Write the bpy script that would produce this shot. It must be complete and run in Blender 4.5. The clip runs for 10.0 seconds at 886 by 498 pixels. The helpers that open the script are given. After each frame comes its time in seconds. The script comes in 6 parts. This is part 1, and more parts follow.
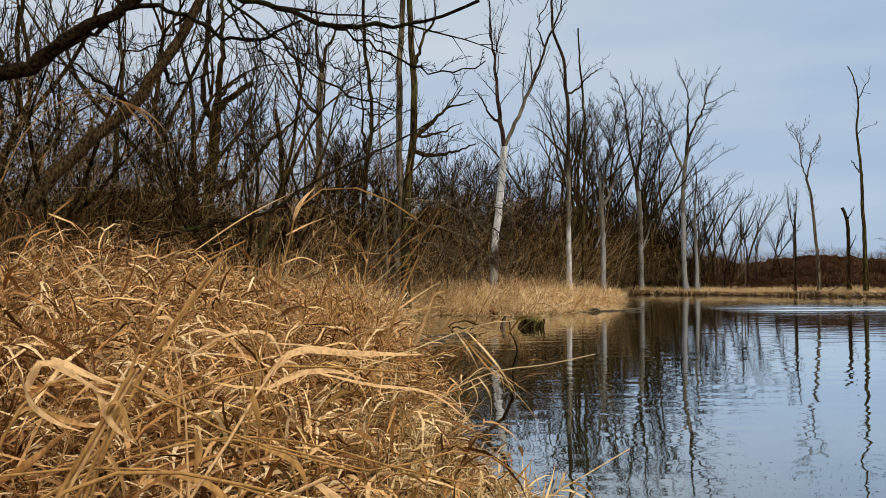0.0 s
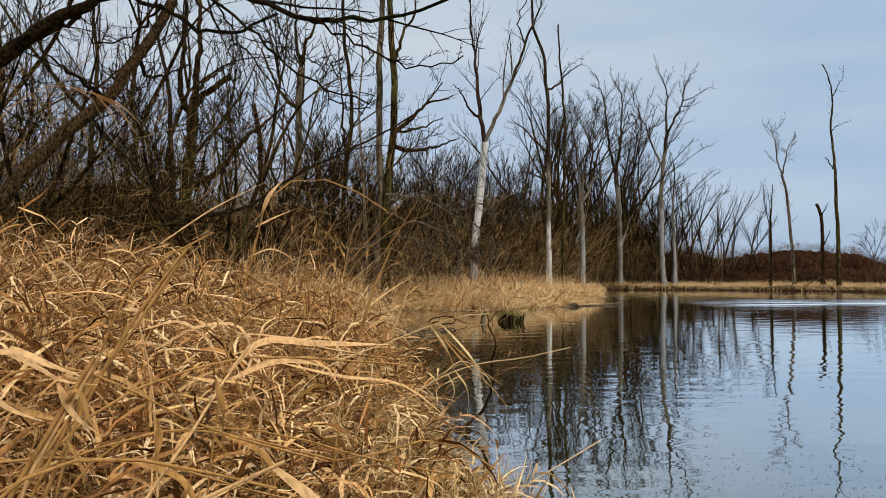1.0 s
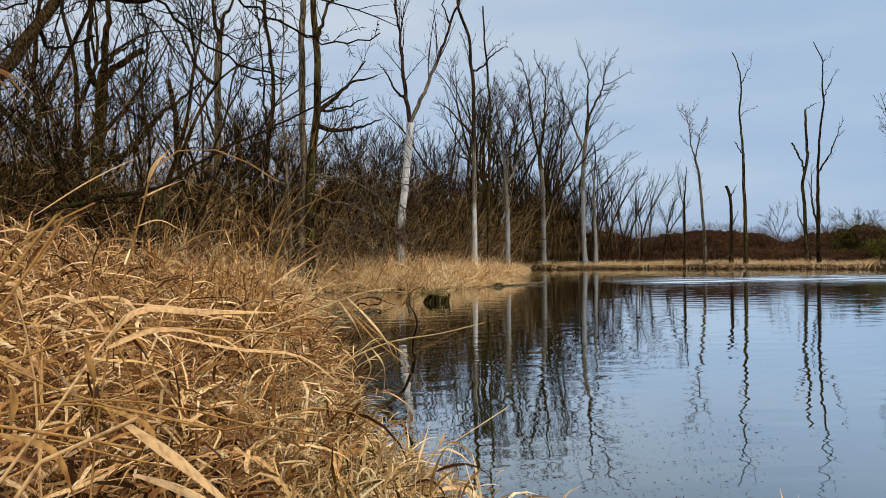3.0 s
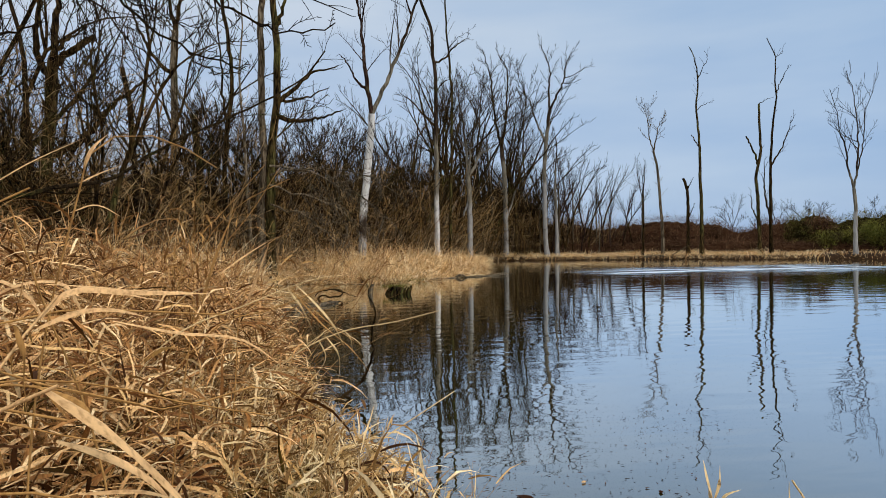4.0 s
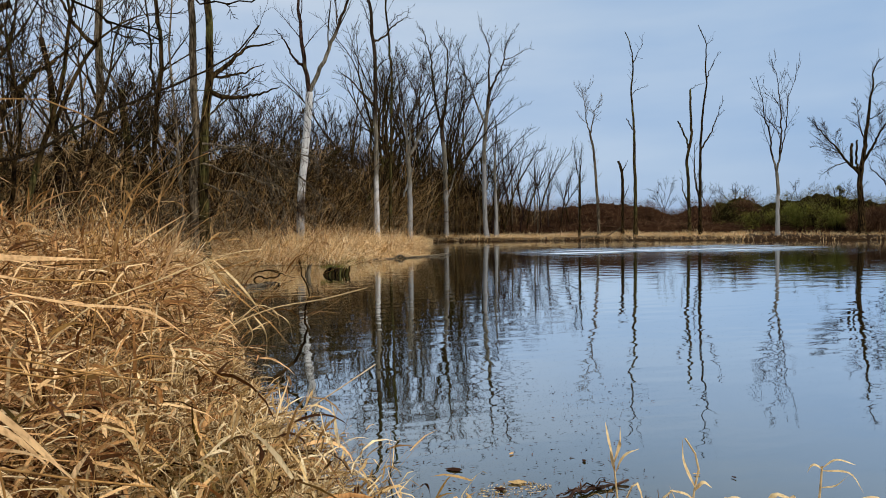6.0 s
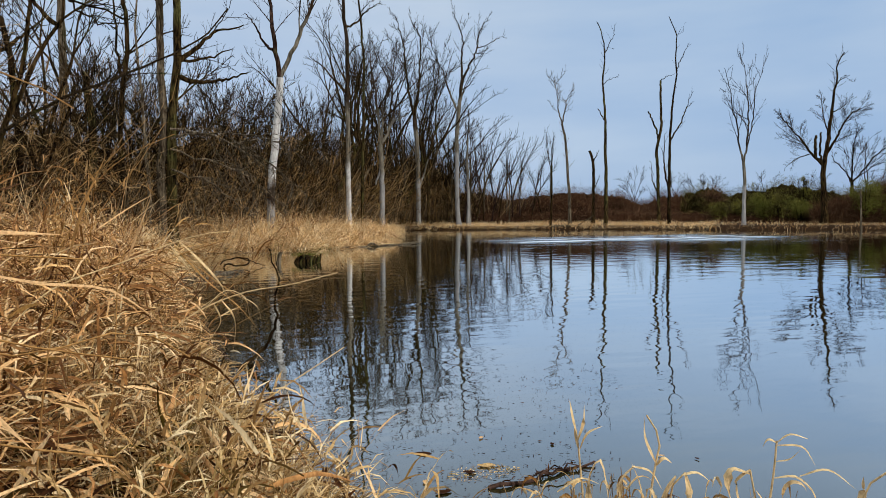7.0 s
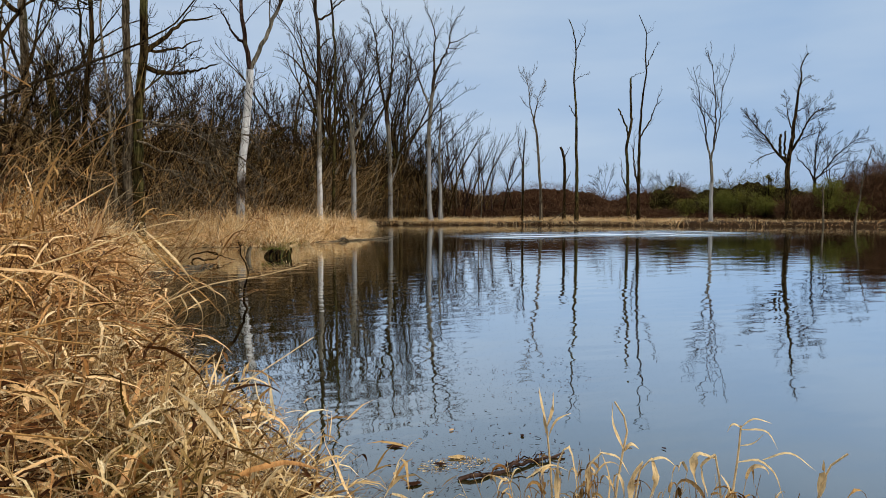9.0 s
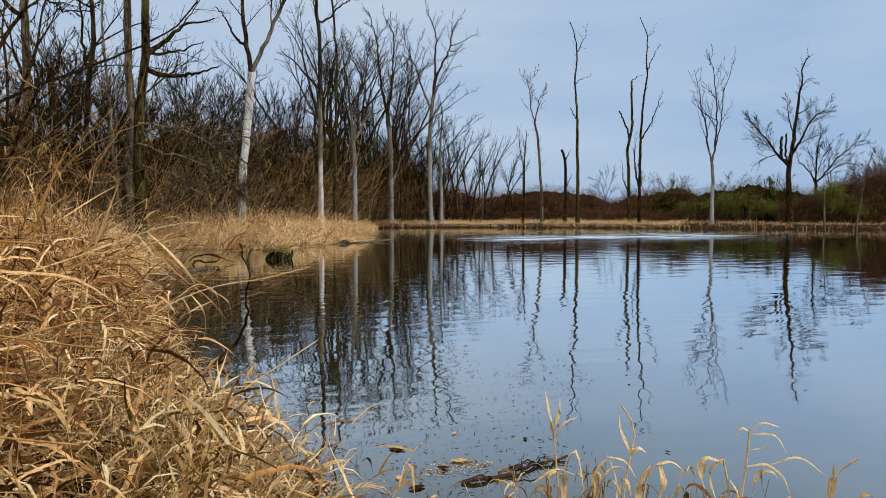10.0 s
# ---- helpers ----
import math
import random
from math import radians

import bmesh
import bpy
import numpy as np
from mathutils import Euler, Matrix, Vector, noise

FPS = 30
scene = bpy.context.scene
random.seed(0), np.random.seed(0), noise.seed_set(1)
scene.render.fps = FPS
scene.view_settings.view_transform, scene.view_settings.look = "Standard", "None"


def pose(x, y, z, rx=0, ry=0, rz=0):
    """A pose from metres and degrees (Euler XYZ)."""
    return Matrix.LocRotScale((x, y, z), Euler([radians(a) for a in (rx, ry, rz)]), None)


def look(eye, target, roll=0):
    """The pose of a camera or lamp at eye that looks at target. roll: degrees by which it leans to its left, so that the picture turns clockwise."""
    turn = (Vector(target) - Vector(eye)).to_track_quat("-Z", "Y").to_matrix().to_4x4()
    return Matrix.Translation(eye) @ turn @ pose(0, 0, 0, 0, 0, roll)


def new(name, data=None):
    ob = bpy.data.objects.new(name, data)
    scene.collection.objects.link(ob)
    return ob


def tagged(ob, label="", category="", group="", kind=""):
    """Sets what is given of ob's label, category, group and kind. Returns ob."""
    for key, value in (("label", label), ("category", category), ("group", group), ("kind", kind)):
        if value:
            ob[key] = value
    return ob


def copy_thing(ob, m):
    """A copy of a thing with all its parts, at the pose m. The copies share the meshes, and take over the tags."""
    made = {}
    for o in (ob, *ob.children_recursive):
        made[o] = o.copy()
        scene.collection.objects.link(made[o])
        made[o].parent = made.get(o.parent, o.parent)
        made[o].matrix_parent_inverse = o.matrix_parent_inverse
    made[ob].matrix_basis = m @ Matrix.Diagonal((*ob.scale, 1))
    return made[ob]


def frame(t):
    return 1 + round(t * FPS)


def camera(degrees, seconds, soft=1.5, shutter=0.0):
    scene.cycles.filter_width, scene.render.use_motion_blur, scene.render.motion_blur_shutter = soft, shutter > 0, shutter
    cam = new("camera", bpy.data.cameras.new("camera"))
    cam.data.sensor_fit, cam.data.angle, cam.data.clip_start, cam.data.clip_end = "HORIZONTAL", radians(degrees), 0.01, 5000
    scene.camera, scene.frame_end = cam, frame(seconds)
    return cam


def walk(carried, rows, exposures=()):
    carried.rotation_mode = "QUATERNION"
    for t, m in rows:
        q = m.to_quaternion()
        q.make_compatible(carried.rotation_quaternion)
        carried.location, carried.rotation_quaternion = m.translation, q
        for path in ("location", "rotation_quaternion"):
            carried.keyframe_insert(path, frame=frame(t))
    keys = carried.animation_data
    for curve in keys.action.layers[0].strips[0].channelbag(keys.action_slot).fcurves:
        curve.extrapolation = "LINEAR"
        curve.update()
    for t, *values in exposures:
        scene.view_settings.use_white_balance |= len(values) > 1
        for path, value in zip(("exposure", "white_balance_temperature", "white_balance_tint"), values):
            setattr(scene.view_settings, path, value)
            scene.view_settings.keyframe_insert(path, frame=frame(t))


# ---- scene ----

# ------------------------------------------------------------------ camera
cam = camera(66.95, 10.0, soft=0.9)

# seconds, x, y, z, yaw, pitch, lean
PATH = (
    (0, 0.000, 0.000, 1.700, -0.00, 2.30, -0.03),
    (0.5, 0.009, -0.002, 1.700, -0.62, 2.20, 0.03),
    (1, 0.022, -0.009, 1.692, -1.64, 1.92, 0.05),
    (1.5, 0.047, -0.021, 1.686, -4.08, 1.54, 0.33),
    (2, 0.058, -0.025, 1.681, -5.53, 1.12, 0.36),
    (2.5, 0.066, -0.017, 1.676, -6.45, 0.77, 0.40),
    (4, 0.136, -0.093, 1.653, -10.95, -0.41, 0.69),
    (4.5, 0.143, -0.086, 1.646, -12.01, -0.41, 0.62),
    (5, 0.167, -0.109, 1.642, -13.17, -1.02, 0.53),
    (5.5, 0.189, -0.106, 1.632, -14.50, -1.83, 0.65),
    (6, 0.202, -0.130, 1.627, -15.98, -2.07, 0.60),
    (7.5, 0.214, -0.144, 1.598, -19.47, -3.44, 0.08),
    (8, 0.219, -0.144, 1.592, -20.40, -3.51, -0.00),
    (8.5, 0.217, -0.137, 1.586, -20.51, -3.56, 0.12),
    (9, 0.217, -0.138, 1.586, -20.75, -3.46, -0.01),
    (9.5, 0.209, -0.130, 1.585, -20.84, -3.31, -0.05),
    (10, 0.208, -0.124, 1.586, -20.68, -3.25, -0.02),
)
walk(cam, [(t, pose(x, y, z, 90 + p, 0, w) @ pose(0, 0, 0, 0, 0, -r)) for t, x, y, z, w, p, r in PATH],
     exposures=((0, 0.0, 6800, 10), (2.5, 0.0, 6650, 10), (4.5, 0.0, 6430, 10), (7.5, 0.0, 6430, 10), (10, 0.0, 6530, 10)))

# ------------------------------------------------------------------ sky and sun
SUN_ELEVATION, SUN_AZIMUTH = radians(32), radians(150)
world = bpy.data.worlds.new("overcast_sky")
scene.world = world
world.use_nodes = True
wn, wl = world.node_tree.nodes, world.node_tree.links
wn.clear()
sky = wn.new("ShaderNodeTexSky")
sky.sky_type, sky.sun_disc = "NISHITA", False
sky.sun_elevation, sky.sun_rotation = SUN_ELEVATION, SUN_AZIMUTH
sky_dim = wn.new("ShaderNodeMix")
sky_dim.data_type, sky_dim.blend_type = "RGBA", "MULTIPLY"
sky_dim.inputs["Factor"].default_value = 1.0
sky_dim.inputs["B"].default_value = (0.1, 0.1, 0.1, 1)
wl.new(sky.outputs["Color"], sky_dim.inputs["A"])
wcoord, wmap, wnoise, wramp = (wn.new("ShaderNode" + k) for k in ("TexCoord", "Mapping", "TexNoise", "ValToRGB"))
wmap.inputs["Scale"].default_value = (1.2, 1.2, 5.5)
wnoise.inputs["Scale"].default_value = 1.6
wnoise.inputs["Detail"].default_value = 5
wramp.color_ramp.elements[0].position, wramp.color_ramp.elements[1].position = 0.3, 0.72
wramp.color_ramp.elements[0].color = (0.33, 0.475, 0.70, 1)
wramp.color_ramp.elements[1].color = (0.50, 0.615, 0.765, 1)
cloud = wn.new("ShaderNodeMix")
cloud.data_type = "RGBA"
cloud.inputs["Factor"].default_value = 0.88
back, wout = wn.new("ShaderNodeBackground"), wn.new("ShaderNodeOutputWorld")
wl.new(wcoord.outputs["Generated"], wmap.inputs["Vector"])
wl.new(wmap.outputs["Vector"], wnoise.inputs["Vector"])
wl.new(wnoise.outputs["Fac"], wramp.inputs["Fac"])
wl.new(sky_dim.outputs["Result"], cloud.inputs["A"])
# an overcast sky is brighter overhead than at the horizon
wsep, wlift = wn.new("ShaderNodeSeparateXYZ"), wn.new("ShaderNodeValToRGB")
for stop, (place, tone) in zip((*wlift.color_ramp.elements, wlift.color_ramp.elements.new(0.5), wlift.color_ramp.elements.new(0.5), wlift.color_ramp.elements.new(0.5)),
                               ((0.0, (0.33, 0.345, 0.375)), (0.18, (0.385, 0.385, 0.385)), (0.4, (0.44, 0.42, 0.395)), (0.62, (0.74, 0.66, 0.56)), (1.0, (1.5, 1.27, 1.0)))):
    stop.position, stop.color = place, (*tone, 1)
veil = wn.new("ShaderNodeMix")
veil.data_type, veil.blend_type = "RGBA", "MULTIPLY"
veil.inputs["Factor"].default_value = 1.0
wl.new(wcoord.outputs["Generated"], wsep.inputs["Vector"])
wl.new(wsep.outputs["Z"], wlift.inputs["Fac"])
wl.new(wramp.outputs["Color"], veil.inputs["A"])
wl.new(wlift.outputs["Color"], veil.inputs["B"])
gain = wn.new("ShaderNodeVectorMath")
gain.operation = "SCALE"
gain.inputs["Scale"].default_value = 2.72
side, drift = wn.new("ShaderNodeMapRange"), wn.new("ShaderNodeMix")
side.inputs["From Min"].default_value, side.inputs["From Max"].default_value = -0.5, 0.6
wl.new(wsep.outputs["X"], side.inputs["Value"])
drift.data_type = "RGBA"
drift.inputs["A"].default_value, drift.inputs["B"].default_value = (1.22, 1.09, 0.99, 1), (1.03, 1.03, 1.01, 1)
wl.new(side.outputs["Result"], drift.inputs["Factor"])
tint = wn.new("ShaderNodeMix")
tint.data_type, tint.blend_type = "RGBA", "MULTIPLY"
tint.inputs["Factor"].default_value = 1.0
wl.new(veil.outputs["Result"], tint.inputs["A"])
wl.new(drift.outputs["Result"], tint.inputs["B"])
wl.new(tint.outputs["Result"], gain.inputs[0])
wl.new(gain.outputs["Vector"], cloud.inputs["B"])
wl.new(cloud.outputs["Result"], back.inputs["Color"])
back.inputs["Strength"].default_value = 1.0
wl.new(back.outputs["Background"], wout.inputs["Surface"])

sun = new("sun", bpy.data.lights.new("sun", "SUN"))
sun.data.energy, sun.data.angle, sun.data.color = 2.0, radians(12), (1.0, 0.90, 0.75)
sun_dir = Vector((math.sin(SUN_AZIMUTH) * math.cos(SUN_ELEVATION), math.cos(SUN_AZIMUTH) * math.cos(SUN_ELEVATION), math.sin(SUN_ELEVATION)))
sun.matrix_world = look(sun_dir * 60, (0, 0, 0))


# ------------------------------------------------------------------ materials
def material(name):
    m = bpy.data.materials.new(name)
    m.use_nodes = True
    nt = m.node_tree
    return m, nt, nt.nodes["Principled BSDF"], nt.nodes["Material Output"]


def ramp(nt, source, stops):
    r = nt.nodes.new("ShaderNodeValToRGB")
    e = r.color_ramp.elements
    while len(e) < len(stops):
        e.new(0.5)
    for k, (p, c) in zip(e, stops):
        k.position, k.color = p, (*c, 1)
    nt.links.new(source, r.inputs["Fac"])
    return r.outputs["Color"]


def grain(nt, scale, detail=4, stretch=(1, 1, 1), rough=0.6):
    """A noise in metres of the object's own space."""
    n = nt.nodes
    c, m, t = n.new("ShaderNodeTexCoord"), n.new("ShaderNodeMapping"), n.new("ShaderNodeTexNoise")
    m.inputs["Scale"].default_value = stretch
    t.inputs["Scale"].default_value, t.inputs["Detail"].default_value, t.inputs["Roughness"].default_value = scale, detail, rough
    nt.links.new(c.outputs["Object"], m.inputs["Vector"])
    nt.links.new(m.outputs["Vector"], t.inputs["Vector"])
    return t.outputs["Fac"]


def blend(nt, fac, a, b, mode="MIX"):
    x = nt.nodes.new("ShaderNodeMix")
    x.data_type, x.blend_type = "RGBA", mode
    for key, v in (("Factor", fac), ("A", a), ("B", b)):
        if isinstance(v, (int, float)):
            x.inputs[key].default_value = v
        elif isinstance(v, tuple):
            x.inputs[key].default_value = (*v, 1)
        else:
            nt.links.new(v, x.inputs[key])
    return x.outputs["Result"]


def bump(nt, bsdf, height, strength, distance):
    b = nt.nodes.new("ShaderNodeBump")
    b.inputs["Strength"].default_value, b.inputs["Distance"].default_value = strength, distance
    nt.links.new(height, b.inputs["Height"])
    nt.links.new(b.outputs["Normal"], bsdf.inputs["Normal"])


def bark(name, dark, light, moss=(0.10, 0.13, 0.03), moss_from=0.62, scale=1.0, furrows=0.8, along=0.18):
    m, nt, p, _ = material(name)
    ridge = grain(nt, 14 * scale, 6, (1, 1, along))
    col = ramp(nt, ridge, [(0.40, dark), (0.64, light)])
    furrow = ramp(nt, grain(nt, 4.5 * scale, 3, (1, 1, 0.55 * along)), [(0.38, (0.3, 0.29, 0.27)), (0.6, (1.12, 1.12, 1.1))])
    patch = grain(nt, 0.9, 3)
    mask = nt.nodes.new("ShaderNodeMapRange")
    mask.inputs["From Min"].default_value, mask.inputs["From Max"].default_value = moss_from, moss_from + 0.16
    nt.links.new(patch, mask.inputs["Value"])
    col = blend(nt, mask.outputs["Result"], col, ramp(nt, ridge, [(0.38, tuple(0.22 * v for v in moss)), (0.64, tuple(1.35 * v for v in moss))]))
    col = blend(nt, furrows, col, furrow, "MULTIPLY")
    info = nt.nodes.new("ShaderNodeObjectInfo")
    tone = nt.nodes.new("ShaderNodeMapRange")
    tone.inputs["To Min"].default_value, tone.inputs["To Max"].default_value = 0.75, 1.25
    nt.links.new(info.outputs["Random"], tone.inputs["Value"])
    hsv = nt.nodes.new("ShaderNodeHueSaturation")
    nt.links.new(tone.outputs["Result"], hsv.inputs["Value"])
    nt.links.new(col, hsv.inputs["Color"])
    nt.links.new(hsv.outputs["Color"], p.inputs["Base Color"])
    p.inputs["Roughness"].default_value = 0.9
    p.inputs["Specular IOR Level"].default_value = 0.03
    bump(nt, p, ridge, 1.0, 0.03)
    return m


BARK = bark("weathered_brown_bark", (0.001, 0.0006, 0.0003), (0.08, 0.048, 0.019), moss=(0.07, 0.062, 0.016), moss_from=0.56)
BARK_GREY = bark("grey_bark", (0.045, 0.031, 0.019), (0.24, 0.19, 0.13), moss=(0.09, 0.085, 0.03), moss_from=0.58)
BARK_MOSS = bark("mossy_bark", (0.004, 0.0024, 0.001), (0.085, 0.055, 0.021), moss=(0.092, 0.084, 0.028), moss_from=0.47)
BARK_DARK = bark("dark_bark", (0.005, 0.003, 0.0015), (0.04, 0.024, 0.011), moss=(0.045, 0.05, 0.012), moss_from=0.6)
BARK_LEAN = bark("rough_brown_bark", (0.010, 0.006, 0.003), (0.085, 0.053, 0.024), moss=(0.06, 0.056, 0.016), moss_from=0.56, along=0.5, scale=2.4, furrows=0.35)
BARK_LIMBS = bark("dark_mossy_bark", (0.004, 0.0025, 0.0012), (0.036, 0.023, 0.011), moss=(0.045, 0.05, 0.012), moss_from=0.58, along=1.0, scale=2.0, furrows=0.4)
BARK_RED = bark("reddish_dark_bark", (0.012, 0.006, 0.004), (0.085, 0.05, 0.038), moss_from=0.7)


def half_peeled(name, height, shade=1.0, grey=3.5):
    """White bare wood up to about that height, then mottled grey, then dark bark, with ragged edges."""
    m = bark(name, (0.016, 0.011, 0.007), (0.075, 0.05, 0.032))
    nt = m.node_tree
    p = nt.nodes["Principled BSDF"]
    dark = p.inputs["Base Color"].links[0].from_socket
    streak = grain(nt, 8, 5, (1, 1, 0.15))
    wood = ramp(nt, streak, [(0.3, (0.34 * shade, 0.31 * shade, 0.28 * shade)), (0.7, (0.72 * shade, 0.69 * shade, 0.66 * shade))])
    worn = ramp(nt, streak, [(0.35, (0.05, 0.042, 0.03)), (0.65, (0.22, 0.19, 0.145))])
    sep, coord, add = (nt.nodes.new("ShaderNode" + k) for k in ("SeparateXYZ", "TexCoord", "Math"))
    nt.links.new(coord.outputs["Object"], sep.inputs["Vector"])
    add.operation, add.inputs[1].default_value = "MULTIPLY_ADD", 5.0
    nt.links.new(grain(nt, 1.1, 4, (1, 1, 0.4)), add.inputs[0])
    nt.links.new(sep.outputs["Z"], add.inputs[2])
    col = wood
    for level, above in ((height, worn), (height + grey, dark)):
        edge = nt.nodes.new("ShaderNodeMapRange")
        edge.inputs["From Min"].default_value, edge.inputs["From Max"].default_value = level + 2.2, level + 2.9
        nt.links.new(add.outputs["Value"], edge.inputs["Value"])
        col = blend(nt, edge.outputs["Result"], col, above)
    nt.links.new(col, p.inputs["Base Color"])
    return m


def chewed(name):
    """Bare white wood with a ragged dark band where bark is left near the foot."""
    m = bark(name, (0.42, 0.40, 0.38), (0.76, 0.74, 0.72), moss=(0.30, 0.24, 0.19), moss_from=0.68, scale=0.6, furrows=0.25)
    nt = m.node_tree
    p = nt.nodes["Principled BSDF"]
    wood = p.inputs["Base Color"].links[0].from_socket
    sep, coord, add = (nt.nodes.new("ShaderNode" + k) for k in ("SeparateXYZ", "TexCoord", "Math"))
    nt.links.new(coord.outputs["Object"], sep.inputs["Vector"])
    add.operation, add.inputs[1].default_value = "MULTIPLY_ADD", 1.6
    nt.links.new(grain(nt, 2.6, 4, (1, 1, 0.5)), add.inputs[0])
    nt.links.new(sep.outputs["Z"], add.inputs[2])
    scale = nt.nodes.new("ShaderNodeMapRange")
    scale.inputs["From Max"].default_value = 10.0
    nt.links.new(add.outputs["Value"], scale.inputs["Value"])
    mask = ramp(nt, scale.outputs["Result"], [(0.25, (0.55, 0.55, 0.55)), (0.28, (1, 1, 1)), (0.35, (1, 1, 1)), (0.39, (0, 0, 0))])
    nt.links.new(blend(nt, mask, wood, (0.035, 0.024, 0.017)), p.inputs["Base Color"])
    return m


BARK_WHITE = chewed("white_wood_chewed_foot")
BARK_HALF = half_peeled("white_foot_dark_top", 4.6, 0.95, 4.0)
BARK_HALF_LOW = half_peeled("peeled_foot_dark_top", 4.5, 0.45, 4.5)
BARK_HALF_HIGH = half_peeled("tall_peeled_foot_dark_top", 7.5, 0.42, 5.5)
BARK_LIMB = half_peeled("grey_limb_dark_tip", 5.0, 0.45, 6.6)
BARK_STAG = half_peeled("pale_stem_dark_limbs", 3.4, 0.48, 3.6)


def straw(name, stops, green=0.0, soft=0.35, worn=1.0, green_from=0.58):
    """Dry grass: each blade its own tone, with streaks along it and some light coming through."""
    m, nt, p, out = material(name)
    geo = nt.nodes.new("ShaderNodeNewGeometry")
    col = ramp(nt, geo.outputs["Random Per Island"], stops)
    spot = grain(nt, 22, 3)
    col = blend(nt, 0.55 * worn, col, ramp(nt, spot, [(0.3, (0.55, 0.5, 0.42)), (0.65, (1.1, 1.08, 1.0))]), "MULTIPLY")
    fleck = grain(nt, 130, 3, (1, 1, 0.35))
    col = blend(nt, 0.5 * worn, col, ramp(nt, fleck, [(0.36, (0.30, 0.22, 0.16)), (0.52, (1.0, 1.0, 1.0)), (0.75, (1.25, 1.25, 1.2))]), "MULTIPLY")
    patch = grain(nt, 0.55, 3)
    col = blend(nt, 0.5, col, ramp(nt, patch, [(0.35, (0.72, 0.66, 0.6)), (0.65, (1.1, 1.08, 1.02))]), "MULTIPLY")
    if green:
        gm = nt.nodes.new("ShaderNodeMapRange")
        gm.inputs["From Min"].default_value, gm.inputs["From Max"].default_value = green_from, green_from + 0.14
        gm.inputs["To Max"].default_value = green
        nt.links.new(grain(nt, 1.7, 2), gm.inputs["Value"])
        col = blend(nt, gm.outputs["Result"], col, (0.27, 0.25, 0.045))
    nt.links.new(col, p.inputs["Base Color"])
    p.inputs["Roughness"].default_value = 0.6
    p.inputs["Specular IOR Level"].default_value = 0.03
    tr, mix = nt.nodes.new("ShaderNodeBsdfTranslucent"), nt.nodes.new("ShaderNodeMixShader")
    nt.links.new(col, tr.inputs["Color"])
    mix.inputs["Fac"].default_value = soft
    nt.links.new(p.outputs["BSDF"], mix.inputs[1])
    nt.links.new(tr.outputs["BSDF"], mix.inputs[2])
    nt.links.new(mix.outputs["Shader"], out.inputs["Surface"])
    return m


# brown old blades; the darkest also stand in for shade in the gaps
STRAW = straw("dry_reed_grass", [(0.0, (0.028, 0.011, 0.004)), (0.25, (0.062, 0.023, 0.007)), (0.47, (0.29, 0.126, 0.043)), (0.65, (0.56, 0.29, 0.115)), (0.82, (0.78, 0.47, 0.22)), (1.0, (0.95, 0.73, 0.45))], green=0.2, soft=0.06)
STRAW_MID = straw("dry_tangled_grass", [(0.0, (0.05, 0.02, 0.007)), (0.28, (0.16, 0.066, 0.023)), (0.5, (0.49, 0.25, 0.097)), (0.76, (0.79, 0.48, 0.22)), (1.0, (0.95, 0.74, 0.46))], green=0.2, soft=0.06)
STRAW_FAR = straw("dry_bank_grass", [(0.0, (0.18, 0.075, 0.022)), (0.22, (0.56, 0.32, 0.125)), (0.5, (0.87, 0.58, 0.275)), (1.0, (0.98, 0.84, 0.57))], green=0.1, soft=0.15, worn=0.4)
STALK = straw("dry_reed_stalk", [(0.0, (0.13, 0.055, 0.018)), (0.5, (0.38, 0.20, 0.066)), (1.0, (0.68, 0.44, 0.19))], soft=0.05)
STRAW_PALE = straw("pale_bleached_leaf", [(0.0, (0.42, 0.20, 0.076)), (0.5, (0.70, 0.42, 0.195)), (1.0, (0.90, 0.69, 0.44))], soft=0.12)
# dark low end painted in for the shaded gaps of the bank grass
STRAW_WHITE = straw("bleached_straw", [(0.0, (0.10, 0.05, 0.017)), (0.3, (0.32, 0.185, 0.07)), (0.6, (0.62, 0.42, 0.20)), (1.0, (0.86, 0.70, 0.45))], green=0.25, soft=0.12)
STRAW_BLEACH = straw("bleached_reed", [(0.0, (0.46, 0.29, 0.125)), (0.5, (0.76, 0.56, 0.30)), (1.0, (0.94, 0.80, 0.55))], soft=0.12)
LEAF_GREEN = straw("fresh_green_blade", [(0.0, (0.22, 0.24, 0.05)), (1.0, (0.42, 0.40, 0.10))])
MOSS = straw("green_moss", [(0.0, (0.09, 0.11, 0.02)), (1.0, (0.26, 0.25, 0.06))])
HEDGE_RED = straw("russet_thicket", [(0.0, (0.02, 0.009, 0.005)), (0.5, (0.10, 0.050, 0.026)), (0.85, (0.21, 0.11, 0.06)), (1.0, (0.36, 0.23, 0.14))], soft=0.2)
HEDGE_GREEN = straw("olive_thicket", [(0.0, (0.012, 0.009, 0.003)), (0.5, (0.055, 0.045, 0.014)), (0.85, (0.15, 0.135, 0.036)), (1.0, (0.28, 0.25, 0.09))], green=0.8, soft=0.2, green_from=0.5)
# brown twigs; the near-black ones carry the shade inside the wood
BRUSH = straw("brown_and_shade_black_twigs", [(0.0, (0.002, 0.001, 0.0004)), (0.42, (0.013, 0.0065, 0.0022)), (0.56, (0.15, 0.085, 0.028)), (0.76, (0.37, 0.225, 0.085)), (1.0, (0.58, 0.42, 0.23))], soft=0.05)
BRUSH_PALE = straw("grey_brown_twigs", [(0.0, (0.02, 0.012, 0.006)), (0.4, (0.08, 0.05, 0.025)), (0.75, (0.22, 0.15, 0.085)), (1.0, (0.42, 0.33, 0.22))], soft=0.05)
